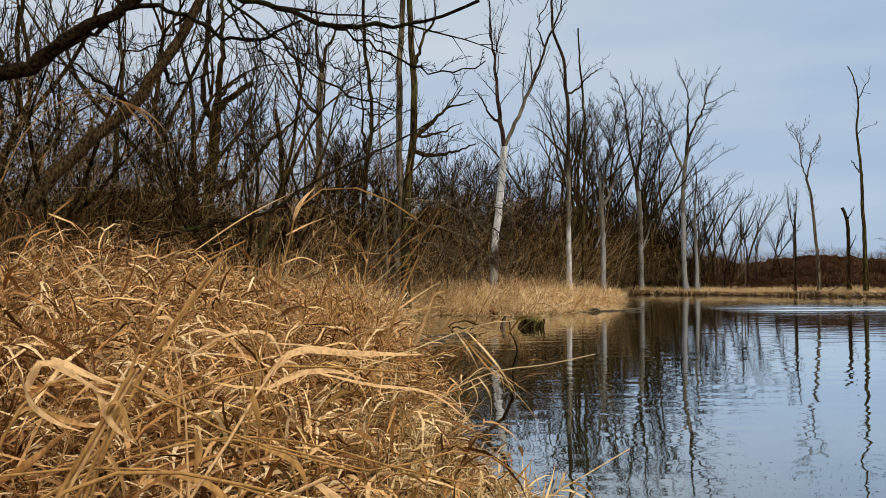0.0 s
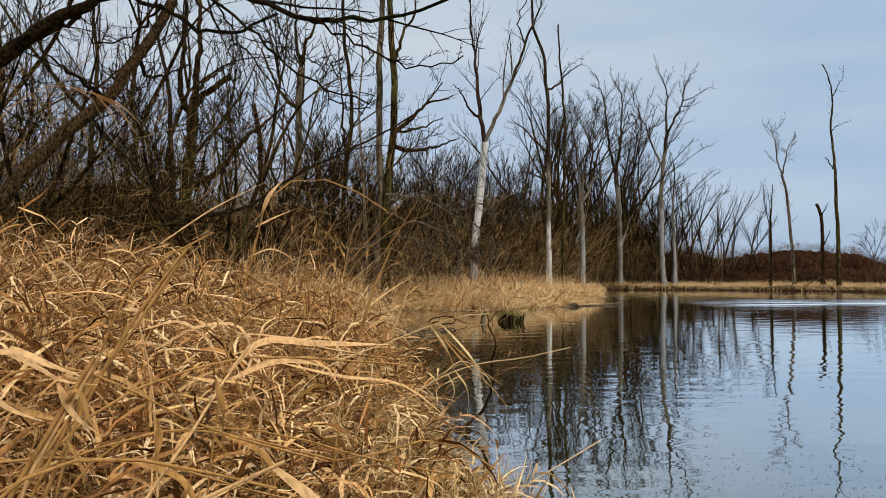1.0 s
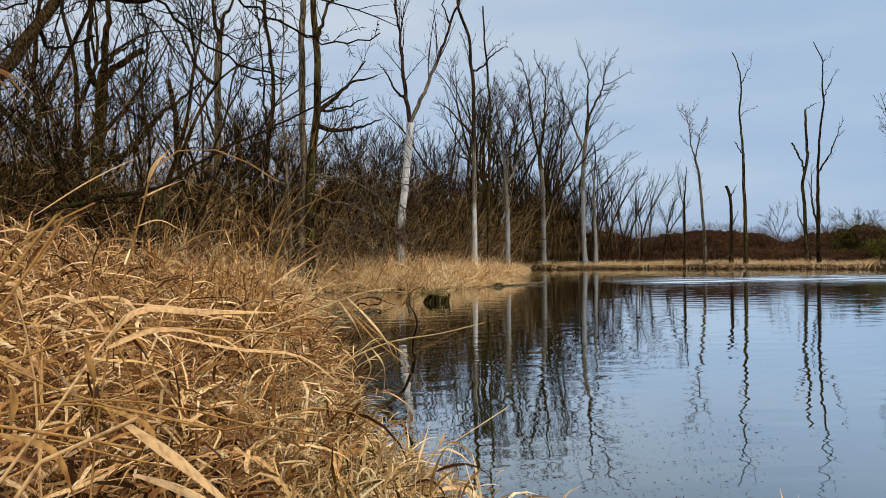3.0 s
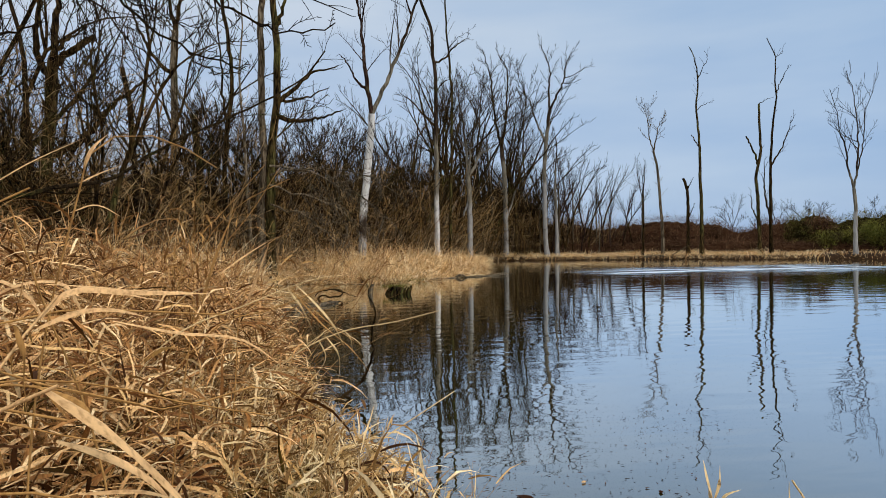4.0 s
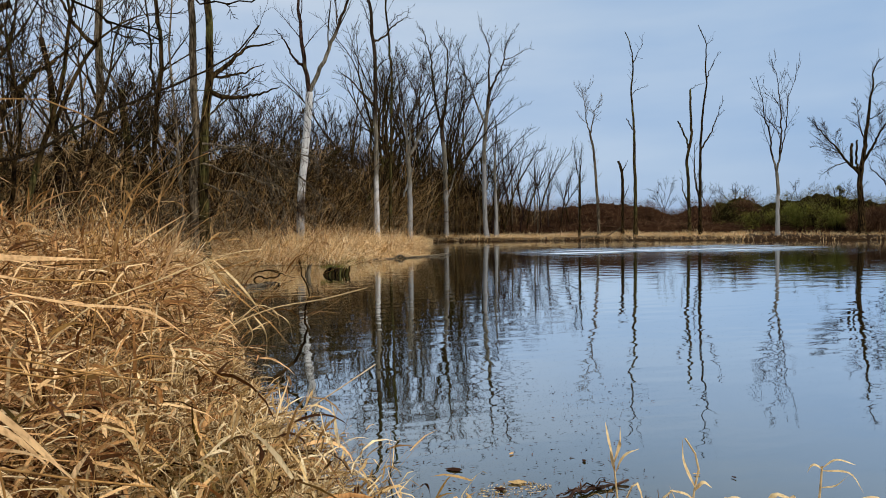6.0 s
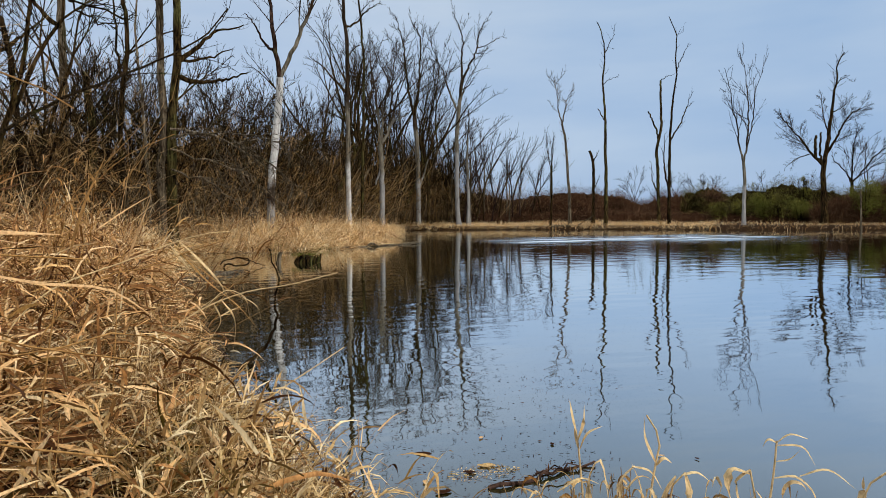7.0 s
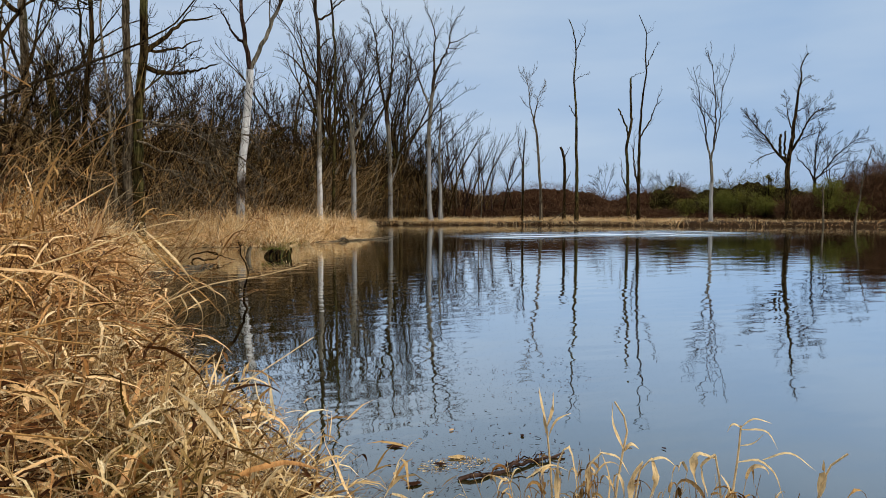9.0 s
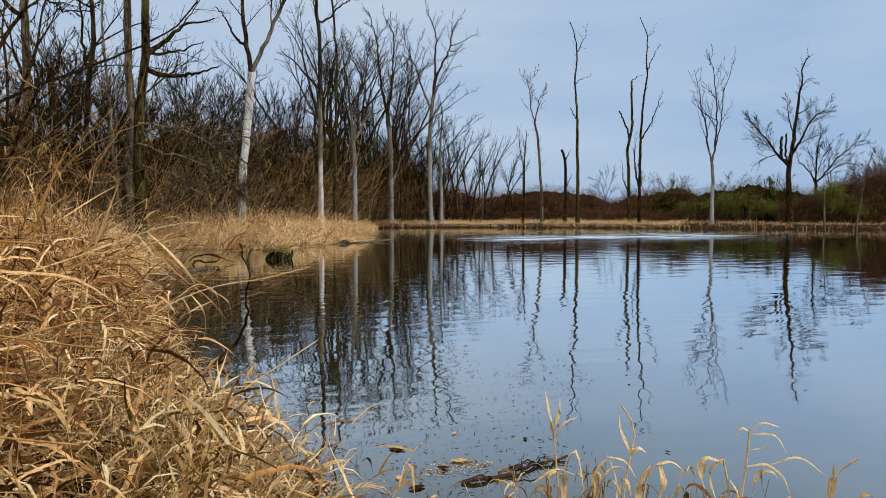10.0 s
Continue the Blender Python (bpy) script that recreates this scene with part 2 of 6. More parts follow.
# leaf litter, darkened to serve also as shade under the near grass
LITTER_AND_SHADE = straw("leaf_litter_and_grass_shade", [(0.0, (0.012, 0.004, 0.0015)), (0.6, (0.045, 0.017, 0.006)), (1.0, (0.14, 0.06, 0.022))], soft=0.2)

# mottled dark colours for the mounds; the shade between twigs is painted into them
def scrub(name, stops):
    m, nt, p, _ = material(name)
    col = ramp(nt, grain(nt, 2.2, 5), stops)
    col = blend(nt, 0.7, col, ramp(nt, grain(nt, 0.3, 3), [(0.35, (0.55, 0.55, 0.5)), (0.65, (1.2, 1.1, 1.0))]), "MULTIPLY")
    nt.links.new(col, p.inputs["Base Color"])
    p.inputs["Roughness"].default_value, p.inputs["Specular IOR Level"].default_value = 1.0, 0.0
    bump(nt, p, grain(nt, 5, 4), 1.0, 0.3)
    return m


HEDGE_RED_SHADE = scrub("shade_inside_russet_thicket", [(0.35, (0.020, 0.010, 0.006)), (0.7, (0.07, 0.036, 0.02))])
HEDGE_GREEN_SHADE = scrub("shade_inside_olive_thicket", [(0.35, (0.010, 0.008, 0.003)), (0.55, (0.020, 0.015, 0.006)), (0.75, (0.05, 0.04, 0.012))])
# near-black colour stands in for the gloom of the wood
WOOD_SHADE = scrub("shade_inside_the_wood", [(0.35, (0.004, 0.002, 0.001)), (0.55, (0.02, 0.0105, 0.004)), (0.72, (0.15, 0.08, 0.028))])

GROUND, nt, p, _ = material("thatch_and_soil")
fine = grain(nt, 9, 6)
col = ramp(nt, fine, [(0.3, (0.008, 0.004, 0.0018)), (0.55, (0.03, 0.015, 0.006)), (0.75, (0.085, 0.042, 0.016))])
col = blend(nt, 0.6, col, ramp(nt, grain(nt, 0.25, 4), [(0.35, (0.6, 0.55, 0.5)), (0.65, (1.1, 1.05, 1.0))]), "MULTIPLY")
nt.links.new(col, p.inputs["Base Color"])
p.inputs["Roughness"].default_value = 0.95
p.inputs["Specular IOR Level"].default_value = 0.05
bump(nt, p, fine, 0.8, 0.06)

WATER, nt, p, wet = material("pond_water")
p.inputs["Base Color"].default_value = (0.022, 0.022, 0.006, 1)
p.inputs["Roughness"].default_value = 0.015
p.inputs["IOR"].default_value = 1.6
wave = grain(nt, 1.3, 1, (0.6, 1.5, 1), 0.4)
chop = grain(nt, 4.5, 1, (0.5, 1.4, 1), 0.4)
calm = nt.nodes.new("ShaderNodeMapRange")
calm.inputs["From Min"].default_value, calm.inputs["From Max"].default_value = 0.42, 0.62
nt.links.new(grain(nt, 0.11, 2, (0.6, 1.4, 1)), calm.inputs["Value"])
soft = nt.nodes.new("ShaderNodeMath")
soft.operation = "MULTIPLY"
nt.links.new(chop, soft.inputs[0])
nt.links.new(calm.outputs["Result"], soft.inputs[1])
total = nt.nodes.new("ShaderNodeMath")
total.operation = "MULTIPLY_ADD"
total.inputs[1].default_value = 0.35
nt.links.new(soft.outputs["Value"], total.inputs[0])
nt.links.new(wave, total.inputs[2])
place, where = nt.nodes.new("ShaderNodeTexCoord"), nt.nodes.new("ShaderNodeSeparateXYZ")
nt.links.new(place.outputs["Object"], where.inputs["Vector"])


def reckon(op, a, b, c=0.0):
    """One sum on sockets or numbers in the water's material."""
    k = nt.nodes.new("ShaderNodeMath")
    k.operation = op
    for slot, v in zip(k.inputs, (a, b, c)):
        if isinstance(v, (int, float)):
            slot.default_value = v
        else:
            nt.links.new(v, slot)
    return k.outputs["Value"]


across = reckon("MULTIPLY_ADD", where.outputs["X"], -0.11, where.outputs["Y"])
across = reckon("MULTIPLY_ADD", grain(nt, 0.12, 2), 6.0, across)
belt = reckon("DIVIDE", reckon("SUBTRACT", across, 36.0), 3.2)
belt = reckon("POWER", 2.718, reckon("MULTIPLY", reckon("MULTIPLY", belt, belt), -1.0))
breeze = reckon("DIVIDE", reckon("SUBTRACT", reckon("MULTIPLY_ADD", grain(nt, 0.15, 2), 5.0, where.outputs["X"]), 27.5), 10.5)
breeze = reckon("POWER", 2.718, reckon("MULTIPLY", reckon("POWER", reckon("ABSOLUTE", breeze, 0.0), 6.0), -1.0))
streaks = nt.nodes.new("ShaderNodeMapRange")
streaks.inputs["From Min"].default_value, streaks.inputs["From Max"].default_value = 0.4, 0.62
nt.links.new(grain(nt, 0.5, 3, (0.25, 1.6, 1)), streaks.inputs["Value"])
reach = reckon("DIVIDE", reckon("SUBTRACT", across, 35.0), 6.5)
reach = reckon("POWER", 2.718, reckon("MULTIPLY", reckon("MULTIPLY", reach, reach), -1.0))
stirred = reckon("MULTIPLY", reckon("ADD", reckon("MULTIPLY", belt, 0.12), reckon("MULTIPLY", reach, 0.30)), reckon("MULTIPLY_ADD", streaks.outputs["Result"], 0.75, 0.25))
ruffled = reckon("MULTIPLY_ADD", stirred, breeze, 0.02)
bump(nt, p, total.outputs["Value"], 0.17, 0.05)
sheen, film = nt.nodes.new("ShaderNodeBsdfGlossy"), nt.nodes.new("ShaderNodeMixShader")
sheen.inputs["Color"].default_value = (0.905, 0.945, 0.965, 1)
nt.links.new(ruffled, sheen.inputs["Roughness"])
facing, graze = nt.nodes.new("ShaderNodeLayerWeight"), nt.nodes.new("ShaderNodeMapRange")
graze.inputs["From Min"].default_value, graze.inputs["From Max"].default_value = 0.60, 0.90
graze.inputs["To Min"].default_value, graze.inputs["To Max"].default_value = 0.22, 0.97
nt.links.new(facing.outputs["Facing"], graze.inputs["Value"])
nt.links.new(graze.outputs["Result"], film.inputs["Fac"])
nt.links.new(p.inputs["Normal"].links[0].from_socket, sheen.inputs["Normal"])
nt.links.new(p.outputs["BSDF"], film.inputs[1])
nt.links.new(sheen.outputs["BSDF"], film.inputs[2])
nt.links.new(film.outputs["Shader"], wet.inputs["Surface"])


# ------------------------------------------------------------------ mesh helpers
def part(name, mesh, mat, parent=None, label=""):
    ob = new(name, mesh)
    mesh.materials.append(mat)
    if parent is not None:
        ob.parent = parent
    return tagged(ob, label)


def quad_mesh(name, verts, quads, smooth=True):
    me = bpy.data.meshes.new(name)
    v, q = np.asarray(verts, np.float32), np.asarray(quads, np.int32)
    me.vertices.add(len(v))
    me.vertices.foreach_set("co", v.ravel())
    me.loops.add(q.size)
    me.loops.foreach_set("vertex_index", q.ravel())
    me.polygons.add(len(q))
    me.polygons.foreach_set("loop_start", np.arange(0, q.size, 4, dtype=np.int32))
    me.polygons.foreach_set("loop_total", np.full(len(q), 4, np.int32))
    me.update(calc_edges=True)
    if smooth:
        me.polygons.foreach_set("use_smooth", np.ones(len(q), bool))
    return me


class Tubes:
    """Tapered tubes gathered into one mesh."""

    def __init__(self):
        self.v, self.q, self.n = [], [], 0

    def add(self, pts, rad, sides=5, rough=0.0, rng=None, cap=False):
        pts, rad = np.asarray(pts, float), np.asarray(rad, float)
        if cap:
            pts, rad = np.vstack([pts, pts[-1] + (pts[-1] - pts[-2]) * 0.001]), np.append(rad, 0.0005)
        k = len(pts)
        tan = np.gradient(pts, axis=0)
        tan /= np.linalg.norm(tan, axis=1)[:, None] + 1e-9
        mean = tan.mean(0)
        ref = np.array((1.0, 0, 0)) if abs(mean[0]) < 0.7 * np.linalg.norm(mean) else np.array((0, 1.0, 0))
        a = np.cross(tan, ref)
        a /= np.linalg.norm(a, axis=1)[:, None] + 1e-9
        b = np.cross(tan, a)
        ang = np.arange(sides) * 2 * np.pi / sides
        r = rad[:, None] * np.ones(sides)
        if rough and rng is not None:
            r = r * (1 + rough * rng.standard_normal(r.shape))
        ring = pts[:, None] + r[..., None] * (np.cos(ang)[None, :, None] * a[:, None] + np.sin(ang)[None, :, None] * b[:, None])
        i = np.arange(k - 1)[:, None] * sides + np.arange(sides)[None] + self.n
        j = np.arange(k - 1)[:, None] * sides + (np.arange(sides)[None] + 1) % sides + self.n
        self.q.append(np.stack([i, j, j + sides, i + sides], -1).reshape(-1, 4))
        self.v.append(ring.reshape(-1, 3))
        self.n += k * sides

    def mesh(self, name):
        return quad_mesh(name, np.vstack(self.v), np.vstack(self.q))


def smooth_line(pts, n):
    """n points along a soft curve through the given ones."""
    p = np.asarray(pts, float)
    d = np.r_[0, np.cumsum(np.linalg.norm(np.diff(p, axis=0), axis=1))]
    s = np.linspace(0, d[-1], n)
    m = np.gradient(p, d, axis=0)
    i = np.clip(np.searchsorted(d, s) - 1, 0, len(d) - 2)
    h = (d[i + 1] - d[i])[:, None]
    t = ((s - d[i]) / h[:, 0])[:, None]
    return ((2 * t**3 - 3 * t**2 + 1) * p[i] + (t**3 - 2 * t**2 + t) * h * m[i] + (-2 * t**3 + 3 * t**2) * p[i + 1] + (t**3 - t**2) * h * m[i + 1])


def sprout(tb, pts, rad, rng, levels, count, ratio, lo=0.3, up=0.25, spread=0.9, wander=0.22, least=0.006, droop=0.0):
    """Side branches along a limb, and theirs in turn: as thick as their length asks, and bending slowly upwards."""
    pts = np.asarray(pts)
    seg = np.linalg.norm(np.diff(pts, axis=0), axis=1)
    cum = np.r_[0, np.cumsum(seg)]
    length = cum[-1]
    for k in range(count):
        s = lo + (1 - lo) * (k + rng.random()) / count
        i = max(min(int(np.searchsorted(cum, s * length)) - 1, len(seg) - 1), 0)
        f = (s * length - cum[i]) / seg[i]
        start = pts[i] * (1 - f) + pts[i + 1] * f
        ln = length * ratio * rng.uniform(0.5, 1.2) * (1.25 - 0.75 * s)
        girth = (rad[i] * (1 - f) + rad[i + 1] * f) * rng.uniform(0.45, 0.72)
        r0 = max(min(girth, 0.3 * least + (0.0105 if levels > 1 else 0.008) * ln), least)
        tan = (pts[i + 1] - pts[i]) / seg[i]
        side = rng.standard_normal(3)
        side -= tan * (side @ tan)
        side /= np.linalg.norm(side) + 1e-9
        lean = spread * rng.uniform(0.6, 1.15)
        d = tan * math.cos(lean) + side * math.sin(lean) + np.array((0, 0, up * 0.5))
        d /= np.linalg.norm(d)
        m = 5 if levels > 1 else (3 if ln > 0.5 else 2)
        bend = wander * 1.6 * rng.standard_normal(3) + np.array((0, 0, up * 1.5 - droop * 3))
        p = [start]
        for j in range(m):
            d = d + bend / m + 0.45 * wander * rng.standard_normal(3)
            d /= np.linalg.norm(d)
            p.append(p[-1] + d * ln / m)
        p = np.array(p)
        r = np.linspace(r0, max(r0 * 0.35, least * 0.55), m + 1)
        tb.add(p, r, 5 if r0 > 0.04 else (4 if r0 > 0.022 else 3))
        if levels > 1:
            sprout(tb, p, r, rng, levels - 1, max(2, int(count * 0.75)), ratio * 1.06, 0.15, up, spread, wander, least, droop)


# ------------------------------------------------------------------ lie of the land
POND = np.array([(0.92, 1.72), (0.68, 2.4), (0.49, 3.1), (0.34, 3.9), (0.16, 4.8), (-0.02, 5.8), (-0.22, 7.5), (-0.45, 10), (-0.8, 15), (-1.5, 21), (-2.2, 25.5), (-1.7, 28.2),
                 (-0.7, 29.7), (0.5, 29.1), (1.7, 28.5), (3.5, 28.3), (4.9, 29.6), (6.5, 31.6), (8.1, 33.6), (9.3, 35.8), (9.9, 39), (12.3, 47), (14.8, 56), (16.8, 61), (23, 59.8),
                 (30, 57), (35, 54), (38.5, 50.7), (44, 47.2), (49.3, 43.9), (55.5, 39.8), (64, 33), (70, 12), (58, -12), (26, -16), (8, -5), (3.6, 0.1), (2.0, 1.25)])


def shore_distance(x, y):
    """Metres from the water's edge: above zero on land, below zero over the pond."""
    x, y = np.asarray(x, float), np.asarray(y, float)
    best, inside = np.full(x.shape, 1e9), np.zeros(x.shape, bool)
    for (ax, ay), (bx, by) in zip(POND, np.roll(POND, -1, axis=0)):
        ex, ey = bx - ax, by - ay
        t = np.clip(((x - ax) * ex + (y - ay) * ey) / (ex * ex + ey * ey), 0, 1)
        best = np.minimum(best, np.hypot(x - ax - t * ex, y - ay - t * ey))
        cross = ((ay > y) != (by > y)) & (x < ex * (y - ay) / (ey if ey else 1e-9) + ax)
        inside ^= cross
    return np.where(inside, -best, best)


def land(x, y):
    d = shore_distance(x, y)
    lumps = 0.05 * np.sin(x * 1.7 + 0.6 * y) * np.sin(y * 1.3) + 0.08 * np.sin(x * 0.31) * np.sin(y * 0.27 + 1)
    up = 0.30 * np.clip(d / 0.8, 0, 1) + 0.25 * np.clip(d / 7, 0, 1) + 0.4 * np.clip((d - 8) / 25, 0, 1)
    return np.where(d > 0, up + lumps * np.clip(d / 2, 0, 1), np.maximum(d * 0.5, -0.7) - 0.02)


def land_at(x, y):
    return float(land(np.array([x]), np.array([y]))[0])


def axis(a, b, step, far, n):
    core = np.arange(a, b + step / 2, step)
    grow = np.geomspace(step, far, n)
    return np.r_[a - np.cumsum(grow)[::-1], core, b + np.cumsum(grow)]


gx, gy = axis(-10, 64, 0.55, 600, 26), axis(-8, 66, 0.55, 600, 26)
X, Y = np.meshgrid(gx, gy)
Z = land(X.ravel(), Y.ravel())
idx = np.arange(X.size).reshape(X.shape)
quads = np.stack([idx[:-1, :-1], idx[:-1, 1:], idx[1:, 1:], idx[1:, :-1]], -1).reshape(-1, 4)
ground = part("ground", quad_mesh("ground", np.stack([X.ravel(), Y.ravel(), Z], 1), quads), GROUND)
tagged(ground, "brown soil and matted dead grass round the pond", "ground", kind="structure")

WX, WY = np.meshgrid(np.linspace(-12, 74, 9), np.linspace(-20, 66, 9))
idx = np.arange(WX.size).reshape(WX.shape)
quads = np.stack([idx[:-1, :-1], idx[:-1, 1:], idx[1:, 1:], idx[1:, :-1]], -1).reshape(-1, 4)
water = part("water", quad_mesh("water", np.stack([WX.ravel(), WY.ravel(), 0 * WX.ravel()], 1), quads), WATER)
tagged(water, "still dark pond water mirroring sky and bare trees", "water", kind="structure")


# ------------------------------------------------------------------ trees
def hero_tree(name, label, base, limbs, girth, trunk_mat, crown_mat, seed, twigs=5, levels=2, ratio=0.3, up=0.3,
              least=None, droop=0.0, tip=0.17, group="trees by the pond", lo=0.45, cut=(), spread=0.75, pale=(), wander=0.2):
    """A bare tree. limbs: lines of (sideways, height) in metres, spread in depth by chance; the first is the trunk."""
    rng = np.random.default_rng(seed)
    bx, by = base
    n = math.hypot(bx - 0.1, by)
    side = np.array((by / n, -(bx - 0.1) / n, 0))
    deep = np.array(((bx - 0.1) / n, by / n, 0))
    floor = land_at(bx, by)
    least = least or max(0.0075, 0.00021 * n)
    root = tagged(new(name), label, "tree", group)
    root.location = (bx, by, floor - 0.15)
    trunk, lines, pieces = Tubes(), [], []
    for k, limb in enumerate(limbs):
        crown = Tubes()
        l = [(u, z - floor + 0.15) for u, z in limb]
        if k == 0:
            z1 = l[0][1]
            l = [(l[0][0], 0.0)] + l if z1 > 0.4 else [(l[0][0], 0.0)] + l[1:]
            w = np.zeros(len(l))
            w[1:] = np.cumsum(rng.normal(0, 0.12, len(l) - 1) * np.diff([q[1] for q in l]).clip(0.2, 3) * 0.6)
            r0 = girth * 0.92
        else:
            first, near = l[0], lines[0]
            near = min(lines, key=lambda q: np.min(np.hypot(q[0][:, 0] - first[0], q[0][:, 1] - first[1])))
            i = int(np.argmin(np.hypot(near[0][:, 0] - first[0], near[0][:, 1] - first[1])))
            l[0] = (near[0][i, 0], near[0][i, 1])
            r0 = near[1][i] * (0.72 if len(l) > 3 else 0.47)
            w = near[0][i, 2] + np.r_[0, np.cumsum(rng.normal(0, 0.35, len(l) - 1))]
        flat = np.array([(u, z, d) for (u, z), d in zip(l, w)])
        m = max(7, 4 * len(l))
        flat = smooth_line(flat, m)
        flat[1:-1] += rng.normal(0, 0.022 if k else 0.012, (m - 2, 3)) * (1 + flat[1:-1, 1:2] * 0.05)
        s = np.linspace(0, 1, m)
        stub = k in cut
        r = r0 * (1 - (1 - (0.75 if stub else tip if k == 0 else 0.2)) * s ** 0.9)
        if k == 0:
            r = r * (1 + 0.45 * np.exp(-flat[:, 1] / 0.5))
        lines.append((flat, r))
        pts = flat[:, :1] * side + flat[:, 2:] * deep + flat[:, 1:2] * np.array((0, 0, 1.0))
        (trunk if k == 0 else crown).add(pts, r, 10 if k == 0 else 6, 0.03, rng, cap=stub)
        if not stub and twigs:
            ln = np.linalg.norm(np.diff(pts, axis=0), axis=1).sum()
            c = max(3, int(twigs * (ln / 6) ** 0.6)) if k else max(3, int(twigs * 1.3))
            sprout(crown, pts, r, rng, levels, c, ratio if k else ratio * 0.3, lo if k == 0 else 0.2, up, spread, wander, least, droop)
        if crown.n:
            pieces.append(("crown" if k == 0 else "limb", crown, BARK_LIMB if k in pale else crown_mat))
    part("trunk", trunk.mesh("trunk"), trunk_mat, root)
    for piece, tb, mat in pieces:
        part(piece, tb.mesh(piece), mat, root)
    return root


def wild_tree(name, label, height, girth, seed, trunk_mat, crown_mat, stems=1, count=9, levels=2, ratio=0.36, lo=0.25, up=0.3, least=0.009,
              lean=0.10, group="bare trees of the wood", category="tree", droop=0.0, forks=2):
    """A bare tree or bush grown by chance: each stem forks again and again into rising limbs."""
    rng = np.random.default_rng(seed)
    root = tagged(new(name), label, category, group)
    share = np.array((0.40, 0.32, 0.28, 0.2))[:forks + 1]
    share /= share.sum()
    for s in range(stems):
        trunk, crown = Tubes(), Tubes()
        h = height * (1 if s == 0 else rng.uniform(0.6, 0.95))
        d = np.array((rng.normal(0, lean + 0.12 * (stems > 1)), rng.normal(0, lean + 0.12 * (stems > 1)), 1.0))
        start = np.array((rng.normal(0, 0.12) * (s > 0), rng.normal(0, 0.12) * (s > 0), -0.2))
        shoots_left = [(start, d / np.linalg.norm(d), girth * (0.8 if s else 1), 0)]
        while shoots_left:
            p, d, r0, age = shoots_left.pop()
            ln, pts, bend = h * share[age] * rng.uniform(0.8, 1.2), [p], 0.3 * rng.standard_normal(3)
            for j in range(5):
                d = d + bend / 5 + 0.07 * rng.standard_normal(3) + np.array((0, 0, 0.05))
                d /= np.linalg.norm(d)
                pts.append(pts[-1] + d * ln / 5)
            pts, last = np.array(pts), age == forks
            r = np.linspace(r0, r0 * (0.22 if last else 0.7), 6)
            if age == 0:
                r[0] *= 1.35
            (trunk if age == 0 else crown).add(pts, r, (7, 6, 5, 4)[age], 0.04, rng)
            sprout(crown, pts, r, rng, levels if last else max(levels - 1, 1), count if last else max(2, count - 3), ratio * (1.1 if last else 0.8), lo if age == 0 else 0.15, up, 0.8, 0.2, least, droop)
            if not last:
                turn = rng.uniform(0, 6.28)
                for c in range(3 if rng.random() < 0.35 else 2):
                    a = turn + c * (2.1 if c == 2 else 3.1) + rng.normal(0, 0.4)
                    wide = rng.uniform(0.22, 0.55)
                    nd = d + wide * np.array((math.cos(a), math.sin(a), 0.15))
                    shoots_left.append((pts[-1], nd / np.linalg.norm(nd), r[-1] * rng.uniform(0.65, 0.92), age + 1))
        part("trunk" if stems == 1 else "stem", trunk.mesh("trunk"), trunk_mat, root)
        part("crown", crown.mesh("crown"), crown_mat, root)
    return root


DEAD = "dead trees on the far bank"
hero_tree("dead_tree", "slim dead tree with crooked bare top on grassy bank", (32.2, 57.6),
          [[(0.1, 0.4), (0, 3.6), (-0.2, 6.3), (-0.4, 8.9), (-0.7, 10.2)], [(-0.7, 10.2), (-1.1, 11.9), (-1.2, 13.3), (-1.4, 14.1), (-1.9, 15.2)], [(-1.3, 14.2), (-0.8, 15), (-0.4, 15.7)],
           [(-0.6, 10.3), (-0.4, 11.6), (-0.1, 12.9), (0.5, 13.7)], [(-0.4, 11.2), (0.3, 11.7)]],
          0.17, BARK_GREY, BARK_GREY, 11, 14, 2, 0.38, group=DEAD, tip=0.62, lo=0.5)
hero_tree("bare_tree", "slim twiggy leafless tree beside a dead one", (30.6, 58.3),
          [[(0, 0.4), (0.1, 3.9), (0.1, 6.3), (0.2, 7.9), (0.3, 9.3)], [(0.1, 5.8), (-0.3, 7.4), (-0.4, 8.2)]], 0.14, BARK, BARK, 40, 14, 2, 0.34, group=DEAD, lo=0.3)
hero_tree("dead_tree", "tall thin mossy dead tree with small crown", (35.1, 55.9),
          [[(0.1, 0.4), (0.1, 5.1), (0, 7.8), (0, 10.4), (-0.2, 13), (-0.3, 14.1), (-0.1, 16.1), (-0.2, 17.5), (-0.4, 18.5), (-0.8, 19.6)], [(-0.1, 16.7), (0.3, 17.5), (0.7, 18.2), (0.8, 19.3)],
           [(-0.2, 13.7), (0.3, 14.2), (1.3, 14.6)], [(-0.1, 10.3), (-0.4, 10.9), (-0.7, 11.5)]],
          0.22, BARK_MOSS, BARK, 12, 7, 2, 0.26, group=DEAD, lo=0.7, cut=(3,), tip=0.2)
hero_tree("dead_tree", "short broken snag with one bare side branch", (34.1, 56.5), [[(0.1, 0.4), (0.1, 3.6), (0.1, 5.7), (-0.1, 7), (-0.3, 7.5)], [(0.1, 6.6), (0.6, 7.5)], [(0.1, 3.7), (0.5, 4.6), (0.7, 5.2)]],
          0.18, BARK, BARK, 13, 3, 2, 0.3, group=DEAD, cut=(0,))
